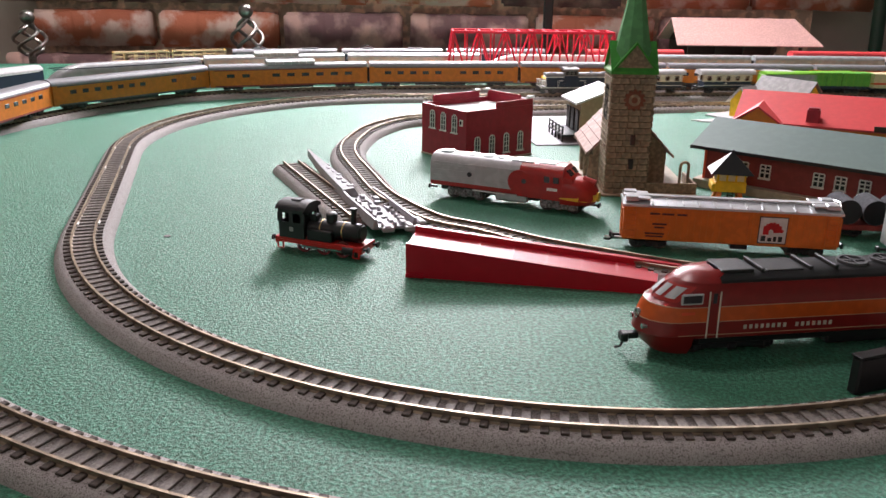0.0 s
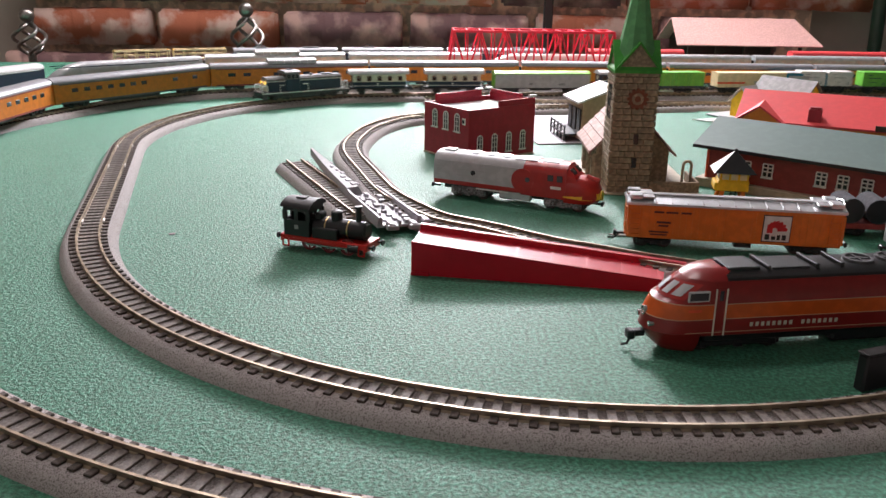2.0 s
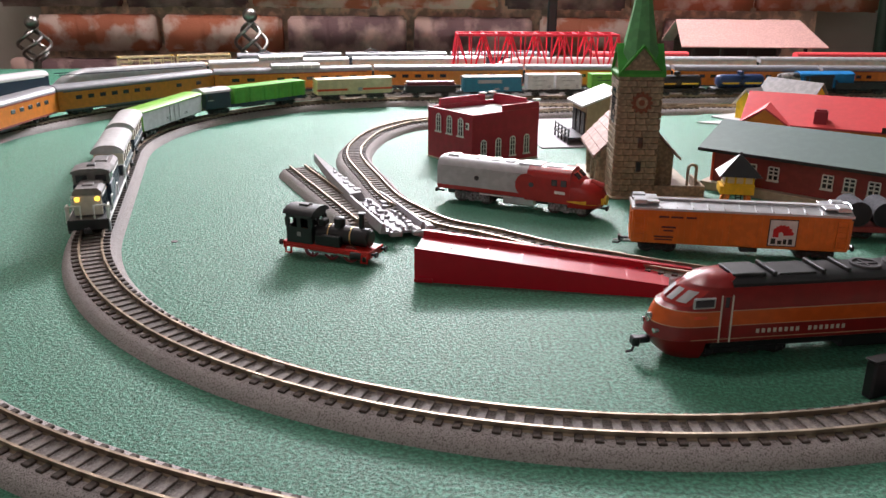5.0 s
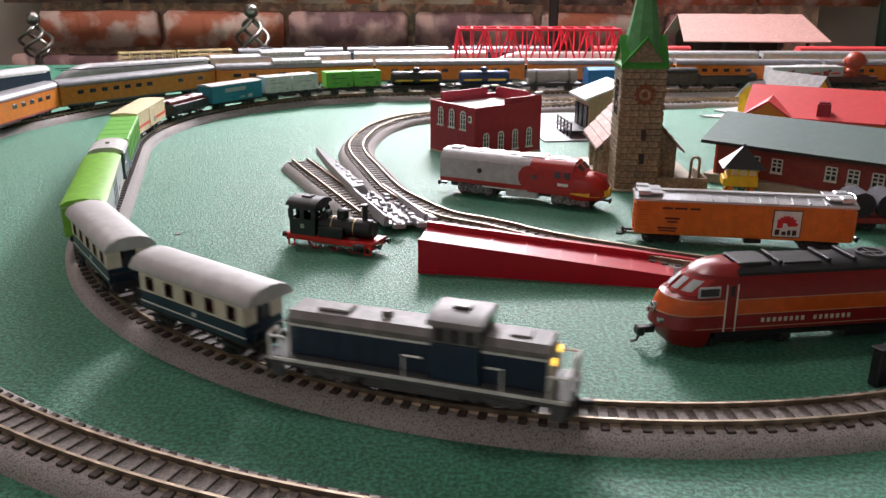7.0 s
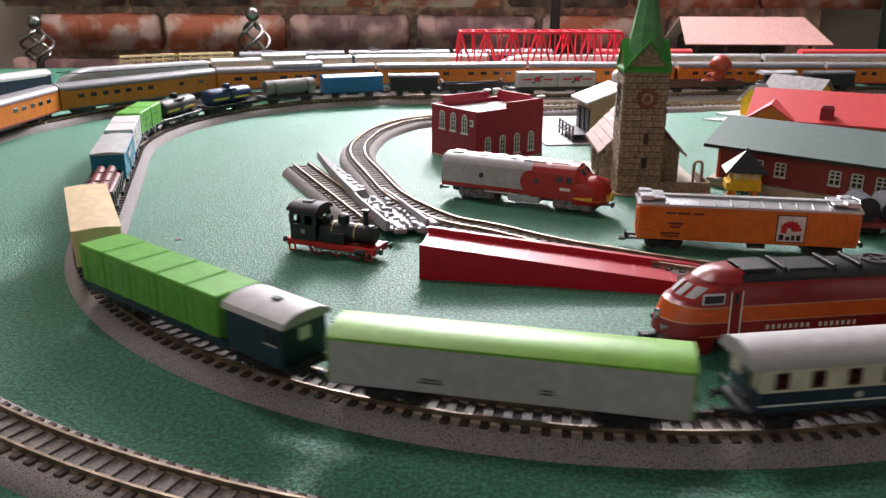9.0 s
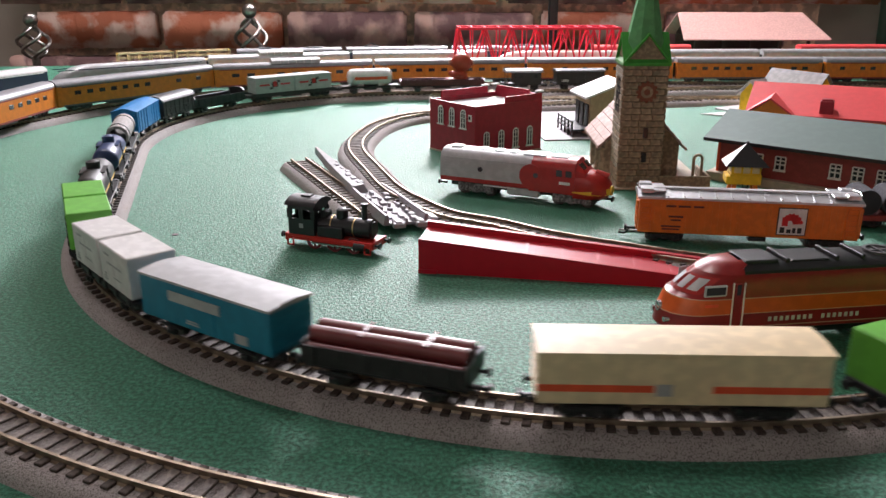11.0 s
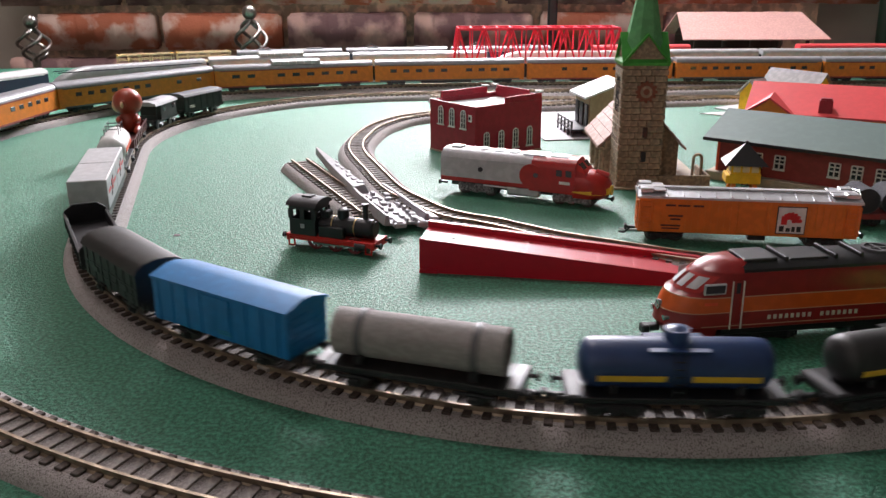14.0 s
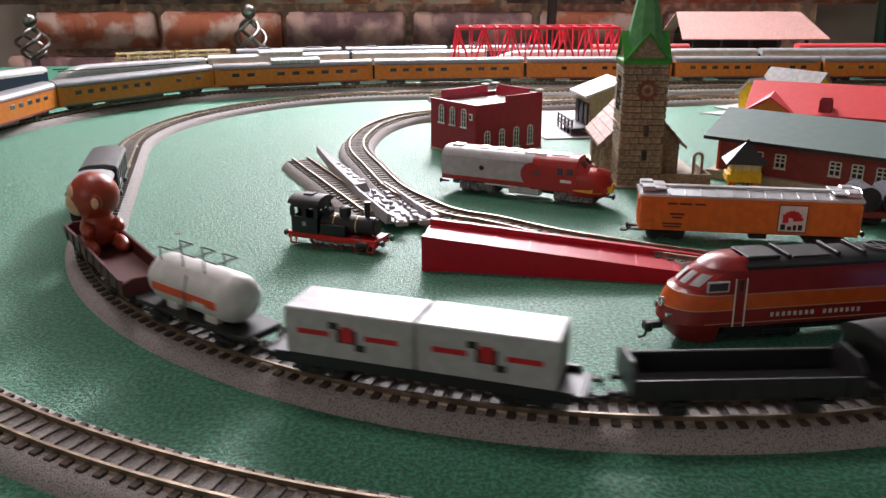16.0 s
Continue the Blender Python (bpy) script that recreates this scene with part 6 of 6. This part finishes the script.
    for x in (-0.034, -0.140):
        bogie(v, x, 0.026, 0.0036)


def silver_red_engine():
    v = thing("diesel_locomotive", "silver and red model diesel engine with rounded nose, on the felt", "locomotive", pose(0.0405, 0.4530, 0, 0, 0, -25.5))
    w, L = 0.0195, 0.098
    prof = lambda w2: [(-w2, 0.0082), (w2, 0.0082), (w2, 0.0205), (w2 * 0.88, 0.0238), (w2 * 0.55, 0.0258), (0, 0.0263), (-w2 * 0.55, 0.0258), (-w2 * 0.88, 0.0238), (-w2, 0.0205)]
    body = part("body", Shape().loft(prof(w / 2), -L / 2, 0.006), "grey_light", v, "silver grey ribbed rear body", 40)
    for z in (0.0215, 0.0198, 0.0136, 0.0170):
        part("body_rib", Shape().box(-0.021, -w / 2, z, 0.052, 0.0005, 0.0004).box(-0.021, w / 2, z, 0.052, 0.0005, 0.0004), "grey_light", body)
    part("red_skirt", Shape().box(-0.021, 0, 0.0080, 0.056, w + 0.0003, 0.0026, 0.0003), "warred", v, "red lower skirt")
    part("front_body", Shape().loft(prof(w / 2 + 0.0002), 0.006, 0.031), "warred", v, "bright red front body", 40)
    part("red_front_skirt", Shape().box(0.018, 0, 0.0072, 0.026, w + 0.0003, 0.0024, 0.0003), "warred", v)
    part("red_curve", Shape().cyl((0.006, -w / 2 - 0.0003, 0.0155), (0.006, w / 2 + 0.0003, 0.0155), 0.0066, 24), "warred", v, "round edge of the red paint")
    part("nose", stacked([(0.0055, 0.0470, 0.9), (0.0085, 0.0490, 1.0), (0.0130, 0.0488, 1.0), (0.0165, 0.0470, 0.98), (0.0188, 0.0425, 0.86), (0.0200, 0.0370, 0.6)], 0.030, w, 0.012), "warred", v, "rounded red nose", 60)
    part("windscreen_hood", Shape().rings([[(0.0305, y * w / 2 * k2, z) for y, z in ((-1, 0.0170), (1, 0.0170), (0.95, 0.0215), (0.6, zt), (-0.6, zt), (-0.95, 0.0215))] if i == 0 else [(0.0365, y * w / 2 * k2, z) for y, z in ((-1, 0.0170), (1, 0.0170), (0.95, 0.0192), (0.6, zt), (-0.6, zt), (-0.95, 0.0192))] for i, (k2, zt) in enumerate(((0.99, 0.0258), (0.9, 0.0200)))]), "warred", v, "sloping red cab front", 30)
    for y in (-0.0040, 0.0040):
        m = Matrix.Translation((0.0334, y, 0.0223)) @ Matrix.Rotation(radians(46), 4, "Y")
        part("windscreen", Shape().box(0, 0, -0.0004, 0.0044, 0.0058, 0.0010, 0.0003, m), "glass", v, "dark windscreen pane")
    for k in (-1, 1):
        for x in (0.0275, 0.0222):
            part("cab_window", Shape().box(x, k * (w / 2 + 0.0002), 0.0168, 0.0034, 0.0005, 0.0036, 0.0003), "glass", v, "dark cab window")
        for x in (-0.024, 0.009):
            part("porthole", Shape().cyl((x, k * (w / 2 - 0.0002), 0.0162), (x, k * (w / 2 + 0.0007), 0.0162), 0.0014, 16), "glass", v, "round dark porthole")
        part("number_bar", Shape().box(0.0255, k * (w / 2 + 0.0004), 0.0126, 0.0060, 0.0002, 0.0016), "lining", v, "pale number bars")
        lettering(v, -0.012, k * (w / 2 + 0.0003), 0.0070, 0.020, 0.0008, "lining", 1)
        part("yellow_band", Shape().rings([[(x, k * hw, z0), (x, k * hw, z1), (x, k * (hw - 0.001), z1), (x, k * (hw - 0.001), z0)] for x, hw, z0, z1 in ((0.030, w / 2 + 0.0004, 0.0088, 0.0094), (0.0392, w / 2 + 0.0001, 0.0082, 0.0100), (0.0440, w * 0.40, 0.0080, 0.0110), (0.0485, w * 0.18, 0.0080, 0.0116))]), "yellow", v, "yellow nose band")
    part("nose_emblem", Shape().cyl((0.0470, 0, 0.0100), (0.0496, 0, 0.0100), 0.0028, 18), "yellow", v, "plain yellow nose badge")
    part("headlamp", Shape().cyl((0.0400, 0, 0.0190), (0.0470, 0, 0.0172), 0.0019, 16), "warred", v, "red headlamp housing")
    part("roof_fan", Shape().box(-0.042, 0, 0.0258, 0.007, 0.006, 0.0012, 0.0004), "silver", v)
    for x in (-0.026, -0.016, -0.007):
        part("roof_fan", Shape().cyl((x, 0, 0.0256), (x, 0, 0.0266), 0.0036, 20), "silver", v, "silver roof fan")
    part("roof_hatch", Shape().box(0.006, 0, 0.0256, 0.013, 0.010, 0.0010, 0.0003).box(0.020, 0, 0.0256, 0.010, 0.008, 0.0009, 0.0003), "silver", v, "silver roof hatch")
    part("underframe", Shape().box(0, 0, 0.0046, L * 0.9, 0.0110, 0.0036, 0.0004), "black", v, "dark underframe")
    part("fuel_tank", Shape().box(0.001, 0, 0.0030, 0.019, 0.0165, 0.0050, 0.0008), "silver", v, "silver fuel tank")
    for x in (-0.028, 0.029):
        bogie(v, x, 0.016, 0.0034, "bogie_grey", 0.0022)
    coupler(v, 0.0450, 1, 0.0045)
    coupler(v, -L / 2, -1, 0.0035)


def orange_reefer():
    v = thing("refrigerator_wagon", "orange model refrigerator wagon with silver roof, on the felt", "railway wagon", pose(0.1355, 0.3745, 0, 0, 0, -8))
    L, w = 0.098, 0.0185
    body = part("body", Shape().box(0, 0, 0.0055, L, w, 0.0165, 0.0003), "reefer_orange", v, "orange planked sides")
    pl = Shape()
    for i in range(34):
        pl.box(-L / 2 + L * (i + 0.5) / 34, -w / 2, 0.0060, 0.00015, 0.0004, 0.0155)
    part("plank_seams", pl, "coach_orange", body)
    part("roof", Shape().loft([(-w / 2 - 0.0006, 0.0218), (w / 2 + 0.0006, 0.0218), (w / 2 + 0.0006, 0.0228), (0.003, 0.0244), (-0.003, 0.0244), (-w / 2 - 0.0006, 0.0228)], -L / 2 - 0.0008, L / 2 + 0.0008), "silver", v, "silver ribbed roof", 20)
    for i in range(11):
        x = -0.036 + 0.0072 * i
        part("roof_rib", Shape().loft([(-w / 2, 0.0228), (-0.002, 0.0244), (-0.002, 0.0250), (-w / 2, 0.0235)], x - 0.0003, x + 0.0003).loft([(w / 2, 0.0228), (0.002, 0.0244), (0.002, 0.0250), (w / 2, 0.0235)], x - 0.0003, x + 0.0003), "silver", v)
    part("running_board", Shape().box(0, 0, 0.0250, L, 0.0036, 0.0006, 0.0001), "grey_light", v, "pale roof walkway")
    for k in (-1, 1):
        part("hatch_platform", Shape().box(k * 0.040, 0, 0.0246, 0.0060, 0.0150, 0.0008, 0.0002), "silver", v)
        for y in (-0.0055, 0.0055):
            part("ice_hatch", Shape().box(k * 0.0455, y, 0.0240, 0.0058, 0.0050, 0.0022, 0.0003), "silver", v, "silver ice hatch")
        part("end_rail", Shape().wire([(k * L / 2, -0.006, 0.0255), (k * (L / 2 + 0.001), 0, 0.0262), (k * L / 2, 0.006, 0.0255)], 0.0003, 6), "steel", v)
        lad = Shape()
        for i in range(6):
            lad.box(k * 0.0455, -w / 2 - 0.0005, 0.0072 + i * 0.0025, 0.0046, 0.0005, 0.0004)
            lad.box(k * (L / 2 + 0.0005), -0.006, 0.0072 + i * 0.0025, 0.0005, 0.0046, 0.0004)
        for j in (-1, 1):
            lad.box(k * 0.0455 + j * 0.0023, -w / 2 - 0.0005, 0.0066, 0.0004, 0.0006, 0.0138).box(k * (L / 2 + 0.0005), -0.006 + j * 0.0023, 0.0066, 0.0006, 0.0004, 0.0138)
        part("ladder", lad, "reefer_orange", v, "small side ladder")
        coupler(v, k * L / 2, k, 0.0042)
        bogie(v, k * 0.036, 0.0105, 0.0033)
    part("coupler_hose", Shape().wire([(-L / 2 - 0.003, 0, 0.004), (-L / 2 - 0.0055, -0.001, 0.0022), (-L / 2 - 0.008, -0.001, 0.0024)], 0.0005, 6), "black", v)
    part("underframe", Shape().box(0, 0, 0.0042, L * 0.96, 0.0100, 0.0016, 0.0003).box(0.006, -0.004, 0.0022, 0.008, 0.004, 0.0024, 0.0004), "black", v, "black underframe")
    part("door", Shape().box(0.002, -w / 2, 0.0062, 0.0125, 0.0007, 0.0152, 0.0002), "reefer_orange", v, "orange plug door")
    # white panel with a red feathered emblem and plain bars for the name
    panel = part("emblem_panel", Shape().box(0.0195, -w / 2 - 0.0002, 0.0070, 0.0128, 0.0004, 0.0130), "black", v, "white square panel with a red emblem")
    part("panel_face", Shape().box(0.0195, -w / 2 - 0.0003, 0.0074, 0.0120, 0.0004, 0.0122), "white", panel)
    em = Shape()
    for i in range(6):
        a = radians(8 + i * 22)
        m = Matrix.Translation((0.0185, -w / 2 - 0.0007, 0.0128)) @ Matrix.Rotation(-a, 4, "Y")
        em.add([(0.0012, 0, -0.0006), (0.0052 - 0.0003 * i, 0, -0.0009), (0.0060 - 0.0003 * i, 0, 0), (0.0052 - 0.0003 * i, 0, 0.0009), (0.0012, 0, 0.0006)], [(0, 1, 2, 3, 4)], m)
    part("emblem", em, "red", panel, "red feathered emblem")
    part("emblem_head", Shape().box(0.0164, -w / 2 - 0.0005, 0.0114, 0.0026, 0.0003, 0.0042, 0.0001), "red", panel)
    part("name_bar", Shape().box(0.0155, -w / 2 - 0.0006, 0.0082, 0.0020, 0.0003, 0.0026).box(0.0184, -w / 2 - 0.0006, 0.0082, 0.0018, 0.0003, 0.0017).box(0.0207, -w / 2 - 0.0006, 0.0082, 0.0014, 0.0003, 0.0024).box(0.0231, -w / 2 - 0.0006, 0.0082, 0.0018, 0.0003, 0.0025), "black", panel, "black bars of the name")
    part("text_bar", Shape().box(-0.0345, -w / 2 - 0.0001, 0.0182, 0.0046, 0.0003, 0.0009).box(-0.0285, -w / 2 - 0.0001, 0.0182, 0.0056, 0.0003, 0.0009).box(-0.0220, -w / 2 - 0.0001, 0.0182, 0.0046, 0.0003, 0.0009), "brown", v, "small dark printed line")
    part("text_bar", Shape().box(-0.032, -w / 2 - 0.0001, 0.0132, 0.0066, 0.0003, 0.0009).box(-0.032, -w / 2 - 0.0001, 0.0116, 0.0046, 0.0003, 0.0008).box(-0.034, -w / 2 - 0.0001, 0.0085, 0.0090, 0.0003, 0.0008).box(-0.034, -w / 2 - 0.0001, 0.0072, 0.0080, 0.0003, 0.0007), "brown", v, "small dark printed marks")


def steam_engine():
    v = thing("steam_locomotive", "small black and red model tank engine, on the felt", "locomotive", pose(-0.0555, 0.3640, 0, 0, 0, -22))
    part("frame", Shape().box(0, 0, 0.0052, 0.044, 0.0135, 0.0014, 0.0003).box(0, -0.0066, 0.0042, 0.044, 0.0008, 0.0014).box(0, 0.0066, 0.0042, 0.044, 0.0008, 0.0014), "steamred", v, "red running plate")
    part("boiler", Shape().cyl((-0.007, 0, 0.0112), (0.0195, 0, 0.0112), 0.0045, 22), "black", v, "black boiler", 50)
    part("smokebox_door", Shape().cyl((0.0195, 0, 0.0112), (0.0205, 0, 0.0112), 0.0040, 20, 0.0034), "black_soft", v)
    for x in (-0.0005, 0.0110):
        part("boiler_band", Shape().tube((x, 0, 0.0112), (x + 0.0005, 0, 0.0112), 0.0047, 0.0043, 22), "brass", v, "thin brass boiler band")
    part("steam_dome", Shape().cyl((0.0040, 0, 0.0145), (0.0040, 0, 0.0188), 0.0027, 18).cyl((0.0040, 0, 0.0188), (0.0040, 0, 0.0196), 0.0027, 18, 0.0018), "black", v, "black steam dome", 50)
    part("chimney", Shape().cyl((0.0155, 0, 0.0150), (0.0155, 0, 0.0222), 0.0013, 14).cyl((0.0155, 0, 0.0218), (0.0155, 0, 0.0228), 0.0017, 14), "black", v, "tall black chimney", 50)
    part("sand_box", Shape().box(-0.0045, 0, 0.0145, 0.0036, 0.0052, 0.0034, 0.0006), "black", v)
    cab = Shape()
    for y in (-0.0064, 0.0064):
        cab.box(-0.0140, y, 0.0066, 0.0135, 0.0008, 0.0076).box(-0.0140, y, 0.0186, 0.0135, 0.0008, 0.0020)
        for x in (-0.0202, -0.0140, -0.0078):
            cab.box(x, y, 0.0142, 0.0022, 0.0008, 0.0044)
    for x in (-0.0204, -0.0076):
        cab.box(x, 0, 0.0066, 0.0008, 0.0120, 0.0080).box(x, 0, 0.0180, 0.0008, 0.0120, 0.0026)
        for y in (-0.0054, 0, 0.0054):
            cab.box(x, y, 0.0146, 0.0008, 0.0020, 0.0034)
    part("cab", cab, "black", v, "black open-windowed cab")
    part("cab_roof", Shape().loft([(-0.0078, 0.0204), (0.0078, 0.0204), (0.0070, 0.0218), (0.0040, 0.0232), (0, 0.0237), (-0.0040, 0.0232), (-0.0070, 0.0218)], -0.0218, -0.0060), "black", v, "black arched cab roof", 50)
    part("roof_vent", Shape().box(-0.0140, 0, 0.0234, 0.0050, 0.0040, 0.0008, 0.0002), "black_soft", v)
    part("side_tank", Shape().box(0.0005, -0.0052, 0.0066, 0.0130, 0.0026, 0.0052, 0.0004).box(0.0005, 0.0052, 0.0066, 0.0130, 0.0026, 0.0052, 0.0004), "black", v, "black side tanks")
    for k in (-1, 1):
        part("cab_plate", Shape().box(-0.0140, k * 0.0069, 0.0100, 0.0020, 0.0002, 0.0020, 0, None), "grey", v)
        for x in (-0.0085, 0.0020, 0.0120):
            part("driving_wheel", Shape().tube((x, k * 0.0040, 0.0040), (x, k * 0.0054, 0.0040), 0.0040, 0.0031, 22).cyl((x, k * 0.0042, 0.0040), (x, k * 0.0050, 0.0040), 0.0012, 12).box(x, k * 0.0046, 0.0008, 0.0006, 0.0006, 0.0064).box(x, k * 0.0046, 0.0037, 0.0064, 0.0006, 0.0006), "maroon", v, "red spoked wheel")
        part("coupling_rod", Shape().box(0.0018, k * 0.0060, 0.0028, 0.0225, 0.0007, 0.0010, 0.0002), "steel", v, "steel coupling rod")
        part("cylinder", Shape().cyl((0.0130, k * 0.0062, 0.0042), (0.0185, k * 0.0062, 0.0042), 0.0018, 14), "black_soft", v, "black cylinder")
        part("piston_rod", Shape().cyl((0.0060, k * 0.0063, 0.0042), (0.0130, k * 0.0063, 0.0042), 0.0005, 8), "steel", v)
    for k in (-1, 1):
        part("buffer_beam", Shape().box(k * 0.0222, 0, 0.0034, 0.0012, 0.0142, 0.0034, 0.0002), "steamred", v, "red buffer beam")
        for y in (-0.0048, 0.0048):
            part("buffer", Shape().cyl((k * 0.0225, y, 0.0052), (k * 0.0252, y, 0.0052), 0.0006, 10).cyl((k * 0.0248, y, 0.0052), (k * 0.0256, y, 0.0052), 0.0014, 14), "black", v, "black buffer")
        part("step", Shape().wire([(k * 0.0185, -0.0070, 0.0050), (k * 0.0185, -0.0070, 0.0014), (k * 0.0215, -0.0070, 0.0014), (k * 0.0215, -0.0070, 0.0050)], 0.0005, 6), "steamred", v, "red step")


def rerailer():
    v = thing("rerailing_ramp", "glossy red plastic rerailing ramp lying on the felt", "ramp", pose(-0.0160, 0.3310, 0, 0, 0, -9.4))
    L, w = 0.118, 0.0235
    hgt = lambda x: 0.0152 - 0.0105 * x / L
    sec = lambda x: [(x, 0.0, 0.0 if x > 0.006 else 0.0), (x, 0.0, hgt(x)), (x, 0.0018, hgt(x) + 0.0001), (x, 0.0022, hgt(x) - 0.0010), (x, w - 0.0032, hgt(x) - 0.0010), (x, w - 0.0028, hgt(x) + 0.0016), (x, w, hgt(x) + 0.0016), (x, w, 0.0)]
    part("body", Shape().rings([sec(x) for x in (0.0, 0.03, 0.06, 0.09, L)]), "toyred", v, "glossy red tapering channel", 30)
    part("hole", Shape().cyl((0.013, 0.0105, hgt(0.013) - 0.0012), (0.013, 0.0105, hgt(0.013) - 0.00085), 0.0021, 20), "glass", v, "round hole in the top")
    part("foot", Shape().box(0.004, -0.0003, 0, 0.008, 0.0014, 0.0018, 0.0002), "toyred", v)
    for i in range(6):
        part("inner_rib", Shape().box(0.03 + i * 0.015, w * 0.5, hgt(0.03 + i * 0.015) - 0.0016, 0.0010, w - 0.007, 0.0009), "toyred", v)


def loose_track():
    f = lambda s: (Vector((-0.1005, 0.5245)) + Vector((0.426, -0.905)) * s, Vector((0.426, -0.905)))
    t = track("short straight grey track section lying loose on the felt", f, 0.0, 0.134, (0, 0.2))
    v = thing("turnout_section", "upturned grey plastic turnout section lying on the felt", "railway track", pose(-0.0240, 0.3900, 0.0034, 3, 0, 112.8))
    part("shell", Shape().rings([[(x, y * k, z) for y, z in ((-0.0120, 0.0), (-0.0112, 0.0052), (-0.0098, 0.0052), (-0.0090, 0.0012), (0.0090, 0.0012), (0.0098, 0.0052), (0.0112, 0.0052), (0.0120, 0.0))] for x, k in ((0.0, 1.0), (0.05, 0.98), (0.066, 0.9))]), "lilac", v, "pale grey upturned moulding", 20)
    r = random.Random(5)
    for i in range(26):
        x, y = 0.003 + (i % 9) * 0.0066 + r.uniform(-0.001, 0.001), (-0.0055, 0.0, 0.0055)[i // 9] + r.uniform(-0.001, 0.001)
        part("moulded_rib", Shape().box(x, y, 0.0010, r.uniform(0.002, 0.005), r.uniform(0.0012, 0.0034), r.uniform(0.001, 0.0026), 0.0003), "lilac", v)
    for y in (-0.006, 0.006):
        part("clip", Shape().box(-0.003, y, 0.0004, 0.007, 0.0034, 0.0030, 0.0005).box(-0.006, y, 0.0004, 0.003, 0.0062, 0.0024, 0.0004), "lilac", v, "grey joining clip")
    part("side_block", Shape().box(0.002, -0.0135, -0.001, 0.012, 0.005, 0.0050, 0.0010), "lilac", v)
    u = thing("turnout_rail", "grey plastic turnout strip lying tilted on other track pieces", "railway track", pose(-0.0525, 0.4430, 0.0052, 0, -2, 113))
    part("strip", Shape().rings([[(x, -k, 0.0), (x, k, 0.0), (x, k * 0.8, 0.0045), (x, -k * 0.5, 0.0050)] for x, k in ((0.0, 0.0052), (0.03, 0.0046), (0.06, 0.0034), (0.096, 0.0006))]), "grey", u, "tapering grey strip", 20)
    for i in range(7):
        part("strip_rib", Shape().box(0.006 + i * 0.008, -0.002 + 0.001 * (i % 3), 0.0040, 0.004, 0.004 - i * 0.0004, 0.0014, 0.0004), "lilac", u)


def drum_wagon():
    v = thing("flat_wagon", "dull red model flat wagon with dark drums, on the felt", "railway wagon", pose(0.2245, 0.4000, 0, 0, 0, -6))
    part("deck", Shape().box(0, 0, 0.0045, 0.060, 0.0170, 0.0030, 0.0004), "shedred", v, "dull red deck")
    for k in (-1, 1):
        bogie(v, k * 0.019, 0.009)
        coupler(v, k * 0.030, k)
    for x in (-0.0205, -0.0070, 0.0065, 0.0200):
        d = part("drum", Shape().tube((x, -0.0088, 0.0139), (x, 0.0088, 0.0139), 0.0064, 0.0060, 28), "drum", v, "dark hollow drum")
        part("drum_core", Shape().cyl((x, -0.0086, 0.0139), (x, 0.0086, 0.0139), 0.0061, 26), "black", d)


def cage_wagon():
    v = thing("hopper_wagon", "grey model wagon with framed dark sides, on the felt", "railway wagon", pose(0.2380, 0.3620, 0, 0, 0, -6))
    part("body", Shape().box(0, 0, 0.0050, 0.056, 0.0170, 0.0175, 0.0008), "black_soft", v)
    for x in (-0.0275, -0.0095, 0.0095, 0.0275):
        part("frame_post", Shape().box(x, 0, 0.0048, 0.0022, 0.0184, 0.0190, 0.0006), "grey", v, "grey upright frame")
    part("roof", Shape().loft([(-0.0092, 0.0222), (0.0092, 0.0222), (0.0080, 0.0250), (-0.0080, 0.0250)], -0.0285, 0.0285), "grey", v, "grey roof")
    for k in (-1, 1):
        bogie(v, k * 0.018, 0.009)
        coupler(v, k * 0.028, k)


red_express()
silver_red_engine()
orange_reefer()
steam_engine()
rerailer()
loose_track()
drum_wagon()
cage_wagon()
box = thing("controller_box", "black plastic box standing on the felt beside the track", "box", pose(0.1490, 0.2385, 0, 0, 0, 21))
part("case", Shape().box(0, 0, 0, 0.040, 0.004, 0.0126, 0.0006), "black", box, "black plastic case")
part("lid", Shape().box(0, 0, 0.0126, 0.0405, 0.0046, 0.0008, 0.0003), "black_soft", box, "black lid")


def card_dart(m, size):
    d = thing("card_dart", "white pointed card piece lying on the felt", "card piece", m)
    part("sheet", Shape().add([(0, 0, 0.0012), (size, -size * 0.26, 0.0006), (size, size * 0.26, 0.0006), (size, 0, size * 0.12), (0, 0, 0.0004), (size, -size * 0.26, 0), (size, size * 0.26, 0)],
                                [(0, 1, 3), (0, 3, 2), (4, 6, 5), (0, 4, 5, 1), (0, 2, 6, 4), (1, 5, 6, 2, 3)]), "paper", d, "folded white card", 10)


card_dart(pose(0.0810, 0.3905, 0, 0, 0, 8), 0.022)
card_dart(pose(0.2240, 0.7400, 0, 0, 0, -14), 0.072)
part_spot = tagged(part("felt_mark", Shape().cyl((-0.1365, 0.383, 0), (-0.1365, 0.383, 0.0003), 0.0016, 14), "grey_dark", label="small dark scrap lying on the felt"), category="scrap")


# ---- what moves ----
def run(t):
    """Way that the train has gone along the loop since it passed mid-clip."""
    u = (t - 7.5) / 4
    return 0.13662 * (t - 7.5) - 0.00429 * u ** 2 + 0.001767 * u ** 3 - 0.0026 * max(0.0, -u) ** 2


def train_pose(sigma, length):
    a, _ = main_line(sigma - length * 0.32)
    b, _ = main_line(sigma + length * 0.32)
    d = b - a
    c = (a + b) / 2
    return pose(c.x, c.y, RAIL_Z, 0, 0, math.degrees(math.atan2(d.y, d.x)))


def motions():
    for v, centre, length in VEHICLES:
        walk(v, [(i * 0.25, train_pose(centre + run(i * 0.25), length)) for i in range(65)])


motions()
